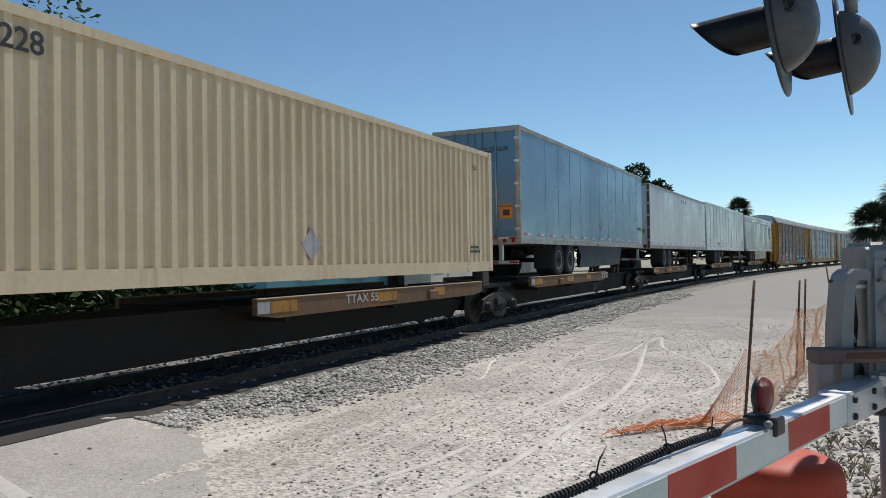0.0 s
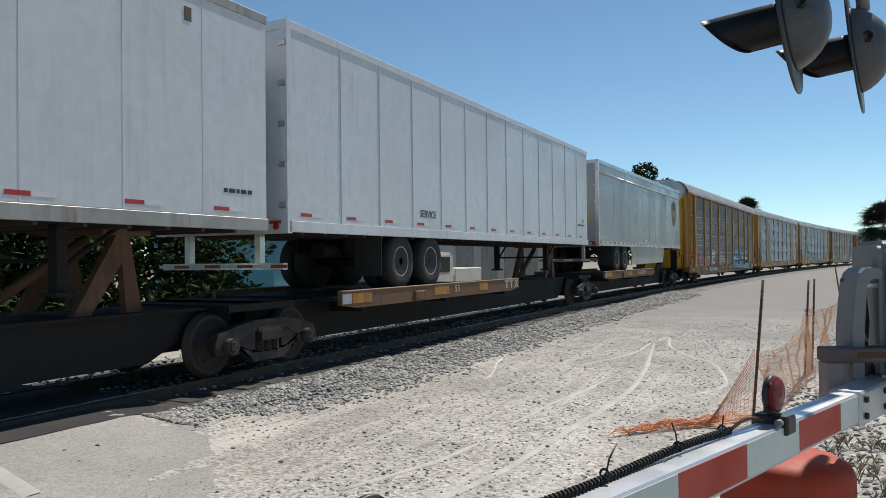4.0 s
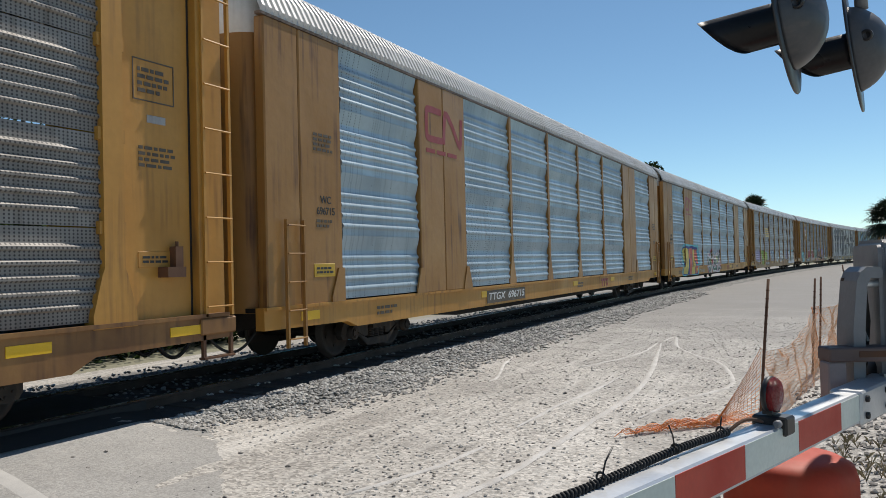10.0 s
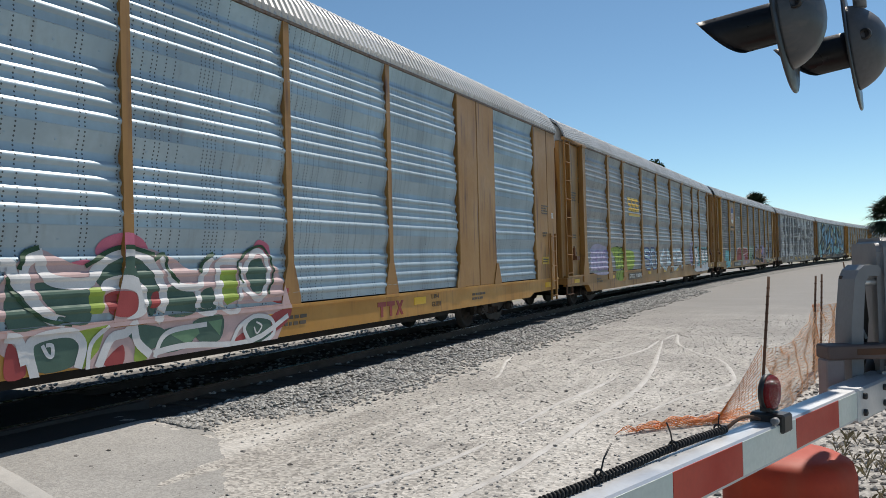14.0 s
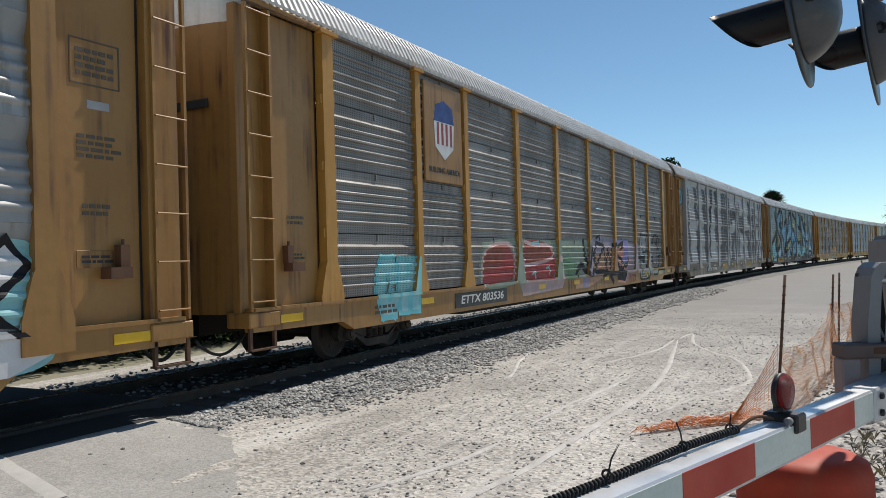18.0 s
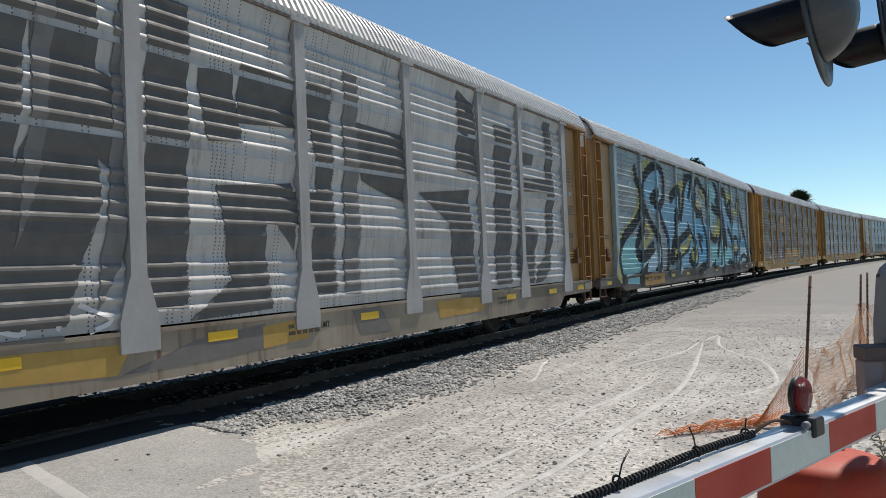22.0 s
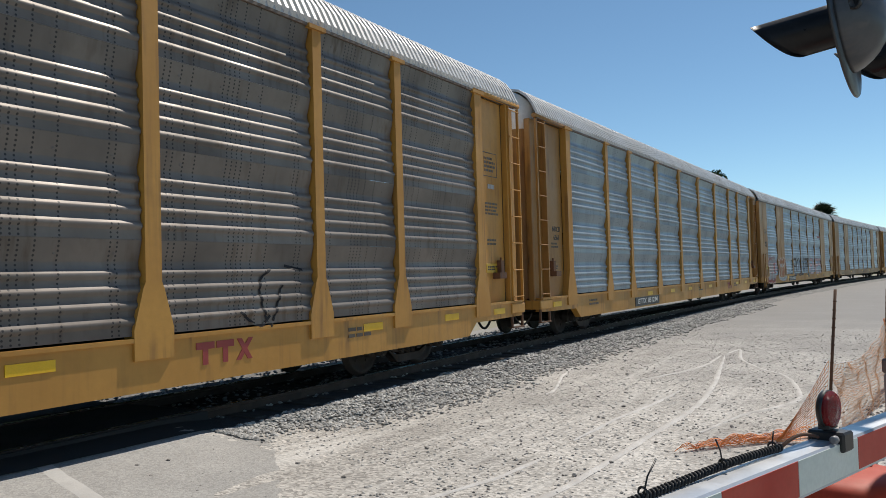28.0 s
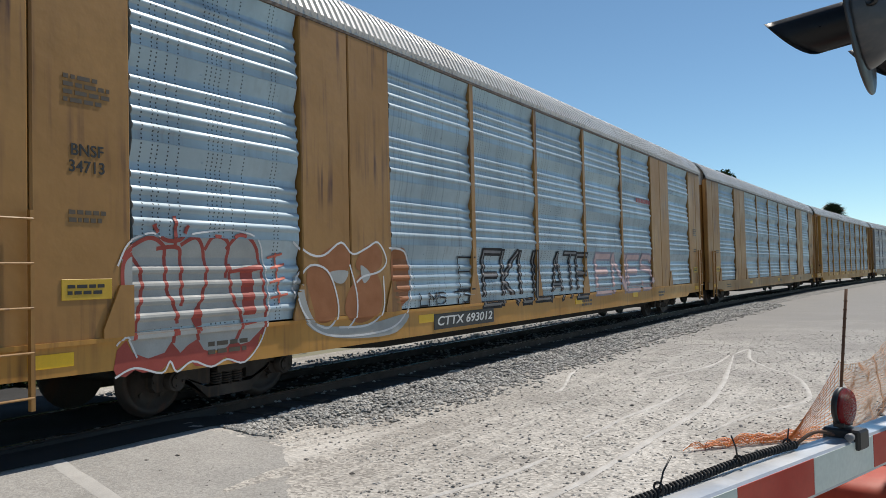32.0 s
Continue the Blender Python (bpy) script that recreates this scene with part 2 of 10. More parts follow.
panel_shelf = surface("flaking_shelf", (0.17, 0.12, 0.11), (0.10, 0.07, 0.06), 4.0, 0.7, streak=(0.30, 0.28, 0.27), streak_amount=0.4)
net_pale = surface("net_pale", (0.86, 0.48, 0.27), (0.78, 0.42, 0.22), 8.0, 0.6)
leg_paint = surface("leg_paint", (0.36, 0.30, 0.29), (0.28, 0.22, 0.21), 4.0, 0.7, streak=RUST, streak_amount=0.3)
lip_worn = surface("worn_lip", (0.34, 0.25, 0.16), (0.22, 0.14, 0.08), 5.0, 0.6, 0.2)
rail_rusty = surface("eave_rail", (0.20, 0.155, 0.12), (0.12, 0.09, 0.07), 2.5, 0.7, streak=RUST, streak_amount=0.5)
galv_roof = surface("roof_galvanised", (0.64, 0.64, 0.63), (0.48, 0.48, 0.47), 0.5, 0.45, 0.2, streak=(0.25, 0.2, 0.15), streak_amount=0.3)
post_teal = surface("post_teal", (0.36, 0.44, 0.455), (0.27, 0.34, 0.355), 1.2, 0.6, streak=RUST, streak_amount=0.3)
post_grey = surface("post_grey", (0.42, 0.41, 0.40), (0.33, 0.32, 0.31), 1.2, 0.6, streak=RUST, streak_amount=0.3)
white_paint = surface("white_paint", (0.78, 0.77, 0.74), (0.66, 0.65, 0.62), 1.0, 0.45, streak=(0.3, 0.26, 0.2), streak_amount=0.25)
trailer_white = surface("trailer_white", (0.63, 0.655, 0.675), (0.56, 0.585, 0.605), 0.5, 0.35, streak=(0.35, 0.33, 0.30), streak_amount=0.22, bump=0.003, bump_scale=1.6)
skirt_cream = surface("skirt_cream", (0.46, 0.44, 0.38), (0.38, 0.36, 0.31), 0.8, 0.45, streak=(0.2, 0.17, 0.13), streak_amount=0.35)
skirt_navy = surface("skirt_navy", (0.018, 0.028, 0.042), (0.030, 0.042, 0.055), 0.8, 0.6, spec=0.25, streak=(0.10, 0.10, 0.10), streak_amount=0.3)
trailer_grey = surface("trailer_grey", (0.33, 0.345, 0.355), (0.28, 0.295, 0.305), 0.6, 0.3, streak=(0.22, 0.21, 0.2), streak_amount=0.25, bump=0.003, bump_scale=1.6)
trailer_blue = surface("trailer_blue", (0.10, 0.225, 0.36), (0.085, 0.19, 0.31), 0.6, 0.28, streak=(0.2, 0.24, 0.27), streak_amount=0.25, bump=0.003, bump_scale=1.6)
tan_container = surface("container_tan", (0.72, 0.58, 0.38), (0.64, 0.50, 0.32), 0.9, 0.5, streak=(0.3, 0.2, 0.1), streak_amount=0.22)
rail_dull = surface("dull_rail", (0.40, 0.39, 0.365), (0.27, 0.26, 0.24), 2.5, 0.5, 0.3, streak=RUST, streak_amount=0.35)
# lighter than the trailer's blue: the rivet lines' highlight put into the colour
seam_highlight = surface("seam_highlight", (0.16, 0.30, 0.44), (0.12, 0.24, 0.37), 3.0, 0.4)
alloy = surface("aluminium", (0.55, 0.56, 0.57), (0.45, 0.46, 0.47), 2.0, 0.35, 0.7)
black_steel = surface("black_steel", (0.012, 0.011, 0.0105), (0.028, 0.024, 0.021), 1.5, 0.75, bump=0.002, spec=0.2)
dark_steel = surface("dirty_steel", (0.035, 0.03, 0.027), (0.06, 0.05, 0.042), 2.5, 0.7, 0.2, streak=RUST, streak_amount=0.4, bump=0.003, bump_scale=25)
bogie_steel = surface("bogie_steel", (0.040, 0.033, 0.028), (0.022, 0.019, 0.017), 3.0, 0.75, 0.1, streak=(0.12, 0.07, 0.04), streak_amount=0.5, bump=0.004, bump_scale=22)
rusty = surface("rusty_steel", (0.16, 0.075, 0.035), (0.10, 0.05, 0.03), 2.0, 0.8, streak=(0.05, 0.035, 0.03), streak_amount=0.6, bump=0.002)
deck_brown = surface("deck_brown", (0.13, 0.07, 0.035), (0.20, 0.10, 0.04), 1.3, 0.75, streak=(0.05, 0.035, 0.025), streak_amount=0.7)
rail_steel = surface("rail_steel", (0.09, 0.06, 0.045), (0.06, 0.045, 0.035), 4.0, 0.7, 0.4)
rail_top = surface("rail_head", (0.55, 0.55, 0.55), (0.45, 0.44, 0.43), 4.0, 0.25, 0.9)
tie_wood = surface("sleeper", (0.10, 0.085, 0.07), (0.06, 0.05, 0.042), 5.0, 0.9, stretch=(0.4, 4, 4), bump=0.006)
rubber = surface("rubber", (0.02, 0.02, 0.021), (0.035, 0.034, 0.033), 8.0, 0.85)
plain_black = surface("black_paint", (0.018, 0.018, 0.018), (0.03, 0.03, 0.03), 5.0, 0.5)
plain_white = surface("white_marking", (0.72, 0.72, 0.70), (0.6, 0.6, 0.58), 6.0, 0.5)
reflector_yellow = surface("yellow_reflector", (0.85, 0.52, 0.01), (0.78, 0.45, 0.01), 6.0, 0.4)
reflector_red = surface("red_reflector", (0.45, 0.03, 0.03), (0.38, 0.025, 0.025), 6.0, 0.4)
gate_red = surface("gate_red", (0.55, 0.035, 0.012), (0.46, 0.025, 0.010), 5.0, 0.5)
gate_white = surface("gate_white", (0.70, 0.76, 0.70), (0.62, 0.69, 0.63), 5.0, 0.4, streak=(0.3, 0.4, 0.3), streak_amount=0.2)
gate_alloy = surface("gate_alloy", (0.62, 0.64, 0.66), (0.5, 0.52, 0.54), 5.0, 0.4, 0.5)
grey_paint = surface("grey_paint", (0.25, 0.26, 0.27), (0.18, 0.185, 0.195), 3.0, 0.5, streak=(0.12, 0.12, 0.12), streak_amount=0.4, bump=0.001)
pale_paint = surface("pale_grey_paint", (0.42, 0.42, 0.42), (0.33, 0.33, 0.33), 4.0, 0.6, streak=RUST, streak_amount=0.4)
signal_black = surface("signal_black", (0.020, 0.021, 0.023), (0.035, 0.036, 0.04), 4.0, 0.38)
signal_grey = surface("signal_grey", (0.055, 0.060, 0.068), (0.085, 0.09, 0.10), 3.0, 0.42, streak=(0.16, 0.14, 0.12), streak_amount=0.4)
orange_plastic = surface("orange_plastic", (0.50, 0.045, 0.008), (0.40, 0.035, 0.007), 4.0, 0.65, streak=(0.4, 0.15, 0.08), streak_amount=0.3)
net_orange = surface("net_orange", (0.88, 0.31, 0.08), (0.80, 0.26, 0.06), 8.0, 0.5)
palm_trunk = surface("palm_trunk", (0.13, 0.10, 0.075), (0.08, 0.06, 0.045), 4.0, 0.9, bump=0.02, bump_scale=10)
bark = surface("bark", (0.10, 0.08, 0.06), (0.06, 0.048, 0.038), 5.0, 0.9, bump=0.02, bump_scale=12)
leaf_dark = surface("leaf_dark", (0.030, 0.055, 0.018), (0.055, 0.085, 0.025), 2.0, 0.8, spec=0.12)
leaf_mid = surface("leaf_mid", (0.06, 0.095, 0.025), (0.10, 0.125, 0.035), 2.0, 0.8, spec=0.12)
leaf_palm = surface("leaf_palm", (0.028, 0.045, 0.020), (0.05, 0.07, 0.028), 2.0, 0.5)
dry_grass = surface("dry_grass", (0.34, 0.28, 0.17), (0.22, 0.19, 0.10), 5.0, 0.9)
asphalt_old = surface("asphalt_old", (0.40, 0.39, 0.367), (0.31, 0.303, 0.285), 0.9, 0.9, bump=0.004, bump_scale=70, fine=0.3)
line_paint = surface("line_paint", (0.55, 0.54, 0.51), (0.42, 0.41, 0.39), 4.0, 0.8, bump=0.002)
gravel_white = surface("gravel_white", (0.545, 0.52, 0.475), (0.355, 0.335, 0.305), 0.6, 0.95, bump=0.016, bump_scale=22, fine=0.4, stretch=(0.6, 1.1, 1))
track_mark = surface("tyre_mark", (0.60, 0.58, 0.545), (0.44, 0.42, 0.39), 3.5, 0.95, bump=0.006, bump_scale=40)
stone_grey = surface("ballast_stone", (0.48, 0.47, 0.44), (0.30, 0.295, 0.28), 2.0, 0.9)
stone_dark = surface("loose_stone", (0.25, 0.235, 0.215), (0.36, 0.34, 0.31), 3.0, 0.9)
ballast_bed = surface("ballast_bed", (0.25, 0.245, 0.23), (0.15, 0.147, 0.14), 3.0, 0.95, bump=0.03, bump_scale=16, fine=0.8)
wall_cyan = surface("wall_cyan", (0.16, 0.42, 0.52), (0.13, 0.36, 0.46), 0.6, 0.7)
wall_white = surface("wall_white", (0.66, 0.65, 0.62), (0.56, 0.55, 0.52), 0.6, 0.7)
far_ground = surface("far_ground", (0.30, 0.28, 0.22), (0.20, 0.21, 0.13), 0.08, 0.95, bump=0.02, bump_scale=4)


def lens_material(name, colour, rough=0.15):
    m = bpy.data.materials.new(name)
    m.use_nodes = True
    b = m.node_tree.nodes["Principled BSDF"]
    t = m.node_tree.nodes.new("ShaderNodeTexVoronoi")
    t.inputs["Scale"].default_value = 120
    bp = m.node_tree.nodes.new("ShaderNodeBump")
    bp.inputs["Distance"].default_value = 0.002
    m.node_tree.links.new(t.outputs["Distance"], bp.inputs["Height"])
    m.node_tree.links.new(bp.outputs[0], b.inputs["Normal"])
    b.inputs["Base Color"].default_value = (*colour, 1)
    b.inputs["Roughness"].default_value = rough
    b.inputs["Transmission Weight"].default_value = 0.35
    return m


red_lens = lens_material("red_lens", (0.45, 0.01, 0.012))
amber_lens = lens_material("amber_lens", (0.6, 0.2, 0.01))


def paint(name, c, rough=0.5):
    """Sprayed paint: one colour, worn thin in specks."""
    return surface(name, c, tuple(v * 0.82 for v in c), 4.0, rough, fine=0.3)


SMOOTH = {}


def spray(name, c):
    """Sprayed paint on punched sheet: the holes stay open."""
    c = tuple(min(0.85, v * 1.3) for v in c) if max(c) > 0.03 else c
    SMOOTH[name] = surface(name + "_smooth", tuple(v * 0.9 for v in c), tuple(v * 0.72 for v in c), 4.0, 0.6, fine=0.35, spec=0.2)
    return surface(name, c, tuple(v * 0.82 for v in c), 4.0, 0.6, fine=0.3, spec=0.2, holes=(0.05, 0.036, 0.0085, 1.0))


def speckle(material, cell, lo, hi, patch, dark, amount):
    """Grain for crushed stone: a value for each small cell, and darker scuffed patches."""
    n, k = material.node_tree.nodes, material.node_tree.links
    b = n["Principled BSDF"]
    src = b.inputs["Base Color"].links[0].from_socket
    co = n.new("ShaderNodeTexCoord")
    v = n.new("ShaderNodeTexVoronoi")
    v.inputs["Scale"].default_value = cell
    k.new(co.outputs["Object"], v.inputs["Vector"])
    sep = n.new("ShaderNodeSeparateColor")
    k.new(v.outputs["Color"], sep.inputs[0])
    r = n.new("ShaderNodeMapRange")
    r.inputs["To Min"].default_value, r.inputs["To Max"].default_value = lo, hi
    k.new(sep.outputs[0], r.inputs["Value"])
    h = n.new("ShaderNodeHueSaturation")
    k.new(r.outputs[0], h.inputs["Value"])
    k.new(src, h.inputs["Color"])
    t = n.new("ShaderNodeTexNoise")
    t.inputs["Scale"].default_value, t.inputs["Detail"].default_value, t.inputs["Roughness"].default_value = patch, 9.0, 0.75
    k.new(co.outputs["Object"], t.inputs["Vector"])
    q = n.new("ShaderNodeMapRange")
    q.inputs["From Min"].default_value, q.inputs["From Max"].default_value, q.inputs["To Max"].default_value = 0.52, 0.72, amount
    k.new(t.outputs["Fac"], q.inputs["Value"])
    x = n.new("ShaderNodeMix")
    x.data_type = "RGBA"
    k.new(q.outputs[0], x.inputs["Factor"])
    k.new(h.outputs[0], x.inputs[6])
    x.inputs[7].default_value = (*dark, 1)
    k.new(x.outputs[2], b.inputs["Base Color"])


speckle(gravel_white, 34.0, 0.52, 1.36, 2.2, (0.23, 0.217, 0.20), 0.8)
speckle(asphalt_old, 60.0, 0.8, 1.18, 1.4, (0.22, 0.215, 0.203), 0.5)
speckle(ballast_bed, 22.0, 0.4, 1.5, 3.0, (0.09, 0.09, 0.09), 0.5)


def fade_along(material, y0, y1, colour):
    """The lot's gravel grows greyer and more packed farther up the line."""
    n, k = material.node_tree.nodes, material.node_tree.links
    b = n["Principled BSDF"]
    src = b.inputs["Base Color"].links[0].from_socket
    co, sep = n.new("ShaderNodeTexCoord"), n.new("ShaderNodeSeparateXYZ")
    k.new(co.outputs["Object"], sep.inputs[0])
    t = n.new("ShaderNodeTexNoise")
    t.inputs["Scale"].default_value, t.inputs["Detail"].default_value = 0.35, 5.0
    k.new(co.outputs["Object"], t.inputs["Vector"])
    w = n.new("ShaderNodeMath")
    w.operation = "MULTIPLY_ADD"
    k.new(t.outputs["Fac"], w.inputs[0])
    w.inputs[1].default_value = 14.0
    k.new(sep.outputs["Y"], w.inputs[2])
    r = n.new("ShaderNodeMapRange")
    r.inputs["From Min"].default_value, r.inputs["From Max"].default_value = y0 + 7, y1 + 7
    k.new(w.outputs[0], r.inputs["Value"])
    x = n.new("ShaderNodeMix")
    x.data_type = "RGBA"
    k.new(r.outputs[0], x.inputs["Factor"])
    k.new(src, x.inputs[6])
    x.inputs[7].default_value = (*colour, 1)
    k.new(x.outputs[2], b.inputs["Base Color"])




def dust_lanes(material, turn_z, pale, dark):
    """Long lanes of pale dust and of darker, stonier ground, left by wheels."""
    n, k = material.node_tree.nodes, material.node_tree.links
    b = n["Principled BSDF"]
    co = n.new("ShaderNodeTexCoord")
    for colour, seed, along, across, lo, hi, most in ((dark, 3.0, 0.22, 1.5, 0.50, 0.72, 0.75), (pale, 9.0, 0.16, 2.3, 0.52, 0.70, 0.85)):
        src = b.inputs["Base Color"].links[0].from_socket
        mp = n.new("ShaderNodeMapping")
        mp.inputs["Rotation"].default_value = (0, 0, turn_z)
        mp.inputs["Location"].default_value = (seed, seed * 2, 0)
        mp.inputs["Scale"].default_value = (across, along, 1)
        k.new(co.outputs["Object"], mp.inputs[0])
        t = n.new("ShaderNodeTexNoise")
        t.inputs["Scale"].default_value, t.inputs["Detail"].default_value, t.inputs["Roughness"].default_value = 1.0, 8.0, 0.68
        t.inputs["Distortion"].default_value = 0.4
        k.new(mp.outputs[0], t.inputs["Vector"])
        r = n.new("ShaderNodeMapRange")
        r.inputs["From Min"].default_value, r.inputs["From Max"].default_value, r.inputs["To Max"].default_value = lo, hi, most
        k.new(t.outputs["Fac"], r.inputs["Value"])
        x = n.new("ShaderNodeMix")
        x.data_type = "RGBA"
        k.new(r.outputs[0], x.inputs["Factor"])
        k.new(src, x.inputs[6])
        x.inputs[7].default_value = (*colour, 1)
        k.new(x.outputs[2], b.inputs["Base Color"])


dust_lanes(gravel_white, radians(24), (0.60, 0.58, 0.54), (0.30, 0.285, 0.26))
fade_along(gravel_white, 10.0, 30.0, (0.245, 0.238, 0.225))


# ---- the line of the track ----
TRACK_X, BEND_FROM, BEND, BEND_LENGTH = -8.4, 21.27, 0.264, 143.26
ARC0, STEP = -460.0, 0.5
arc = np.arange(ARC0, 900, STEP)
turn = np.where(arc < BEND_FROM, 0, BEND * (1 - np.exp(-(np.maximum(arc, BEND_FROM) - BEND_FROM) / BEND_LENGTH)))
line_x = TRACK_X + np.concatenate(([0], np.cumsum(np.sin(turn) * STEP)[:-1]))
line_y = ARC0 + np.concatenate(([0], np.cumsum(np.cos(turn) * STEP)[:-1]))


def on_line(s, off=0.0):
    """Plan point at arc length s, off metres to the right of the track's centre, and the heading there."""
    h = np.interp(s, arc, turn)
    return (float(np.interp(s, arc, line_x) + off * math.cos(h)), float(np.interp(s, arc, line_y) - off * math.sin(h)), float(h))


SPEED = (372.879, -165.915, 380.715, -388.06, 140.039)


def run(t):
    """Metres that the train has rolled since the start."""
    u = min(t / 4.6, 1.0)
    v = max(0.0, min(1.0, (t - 8.5) / 3))
    slack = 0.5 * math.sin(math.pi * u) * (1 - u * u) + 0.12 * v * v * (3 - 2 * v) + 0.15 * math.exp(-((t - 18.7) / 1.3) ** 2)
    return sum(c * (t / 32) ** (k + 1) for k, c in enumerate(SPEED)) - slack


def car_pose(s, base):
    """Pose of a car whose middle is at s and whose bogies stand base metres before and behind it."""
    ax, ay, _ = on_line(s - base)
    bx, by, _ = on_line(s + base)
    return pose((ax + bx) / 2, (ay + by) / 2, 0, 0, 0, math.degrees(-math.atan2(bx - ax, by - ay)))


def sweep(bm, prof, s0, s1, step, mi=0, wobble=0.0, smooth=False):
    """Carry a profile of (off, z) along the track."""
    rows = []
    rnd = random.Random(3)
    s = s0
    while s < s1 + step * 0.5:
        row = []
        for i, (o, z) in enumerate(prof):
            d = wobble * (rnd.random() - 0.5) if 0 < i < len(prof) - 1 else 0
            x, y, _ = on_line(s, o + d * 2)
            row.append(bm.verts.new((x, y, z + d)))
        rows.append(row)
        s += step * (1 if s < 60 else 3)
    for a, b in zip(rows, rows[1:]):
        for i in range(len(prof) - 1):
            f = bm.faces.new((a[i], a[i + 1], b[i + 1], b[i]))
            f.material_index, f.smooth = mi, smooth
    return bm


# ---- ground ----
GROUND = -0.29


def height(x, y):
    """Level of the ground: the gravel, the ramp of the crossing, the bank beside the gate."""
    ramp = max(0.0, min(1.0, (8.4 - y) / 2.0)) * max(0.0, min(1.0, (-x - 5.2) / 2.6))
    bank = max(0.0, min(1.0, (x + 0.1) / 2.0)) * max(0.0, min(1.0, (14 - y) / 6))
    wave = 0.035 * noise.noise(Vector((x * 0.35, y * 0.35, 0))) + 0.012 * noise.noise(Vector((x * 1.7, y * 1.7, 4)))
    return GROUND + 0.26 * ramp + 0.22 * bank + wave * (1 if x > -7.6 else 0.2)


bm = bmesh.new()
xs = [-1500, -600, -250, -120, -60, -30, -18, -12.5] + [-11 + 0.5 * i for i in range(5)] + [-8.4 + 0.3 * i for i in range(50)] + [7.5, 10, 15, 25, 50, 120, 300, 700, 1500]
ys = [-300, -100, -40, -15, -6, -3] + [-2 + 0.35 * i for i in range(70)] + [23 + 1.2 * i for i in range(30)] + [60 + 6 * i for i in range(15)] + [160, 200, 260, 350, 500, 800, 1400, 2600]
grid = [[bm.verts.new((x, y, height(x, y) if -12 < x < 8 and -3 < y < 60 else GROUND - 0.02)) for x in xs] for y in ys]
for j in range(len(ys) - 1):
    for i in range(len(xs) - 1):
        f = bm.faces.new((grid[j][i], grid[j][i + 1], grid[j + 1][i + 1], grid[j + 1][i]))
        f.smooth = True
        f.material_index = 1 if xs[i] < -13 or xs[i] > 9 or ys[j] > 130 else 0
tagged(part("ground", bm, [gravel_white, far_ground]), "pale crushed-limestone gravel lot beside the railway line", "ground", kind="structure")

# ---- ballast, rails, sleepers ----
def bed_edge(s):
    """Reach of the ballast shoulder: it tapers in towards the crossing."""
    g = max(0.0, min(1.0, (s - 6.5) / 3.2)) if s > -2 else 1.0
    return 1.62 + 0.78 * g * g * (3 - 2 * g)


def bed_shape(s):
    w = bed_edge(s) - 1.3
    return [(-3.6, GROUND - 0.05), (-2.2, -0.2), (-1.3, -0.16), (-0.5, -0.15), (0.5, -0.15), (1.25, -0.15), (1.3 + w * 0.35, -0.17), (1.3 + w * 0.68, -0.24), (1.3 + w, GROUND - 0.06)]


def ballast_bed_mesh(bm, s0, s1, step):
    """The bed's cross-section carried along the track."""
    rows, rnd, s = [], random.Random(3), s0
    while s < s1 + step * 0.5:
        row = []
        for i, (o, z) in enumerate(bed_shape(s)):
            d = 0.03 * (rnd.random() - 0.5) if 0 < i < 8 else 0
            x, y, _ = on_line(s, o + d * 2)
            row.append(bm.verts.new((x, y, z + d)))
        rows.append(row)
        s += step * (1 if s < 60 else 3)
    for a, b in zip(rows, rows[1:]):
        for i in range(8):
            bm.faces.new((a[i], a[i + 1], b[i + 1], b[i]))


bm = bmesh.new()
ballast_bed_mesh(bm, 6.5, 420, 0.4)
ballast_bed_mesh(bm, -60, -2, 2)
# top of the bed takes the colour that stands for the train's shadow
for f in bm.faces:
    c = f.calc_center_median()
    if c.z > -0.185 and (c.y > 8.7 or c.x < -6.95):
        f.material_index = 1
tagged(part("ballast", bm, [ballast_bed, ballast_shade]), "grey crushed-stone ballast bed under the track", "ballast", kind="structure")

for off in (-0.755, 0.755):
    bm = bmesh.new()
    sweep(bm, [(off - 0.07, -0.17), (off - 0.07, -0.155), (off - 0.01, -0.14), (off - 0.01, -0.045), (off - 0.036, -0.035), (off - 0.036, -0.006)], -90, 420, 2.0)
    sweep(bm, [(off - 0.036, -0.006), (off - 0.03, 0.0), (off + 0.03, 0.0), (off + 0.036, -0.006)], -90, 420, 2.0, mi=1)
    sweep(bm, [(off + 0.036, -0.006), (off + 0.036, -0.035), (off + 0.01, -0.045), (off + 0.01, -0.14), (off + 0.07, -0.155), (off + 0.07, -0.17)], -90, 420, 2.0)
    tagged(part("rail", bm, [rail_steel, rail_top]), "steel rail with a bright worn head", "rail", "rails of the track", kind="structure")


# ---- the train: shared pieces ----
MOVING, WHEELS = [], []
SHARED = {}


def shared(key, make):
    if key not in SHARED:
        SHARED[key] = make()
    return SHARED[key]


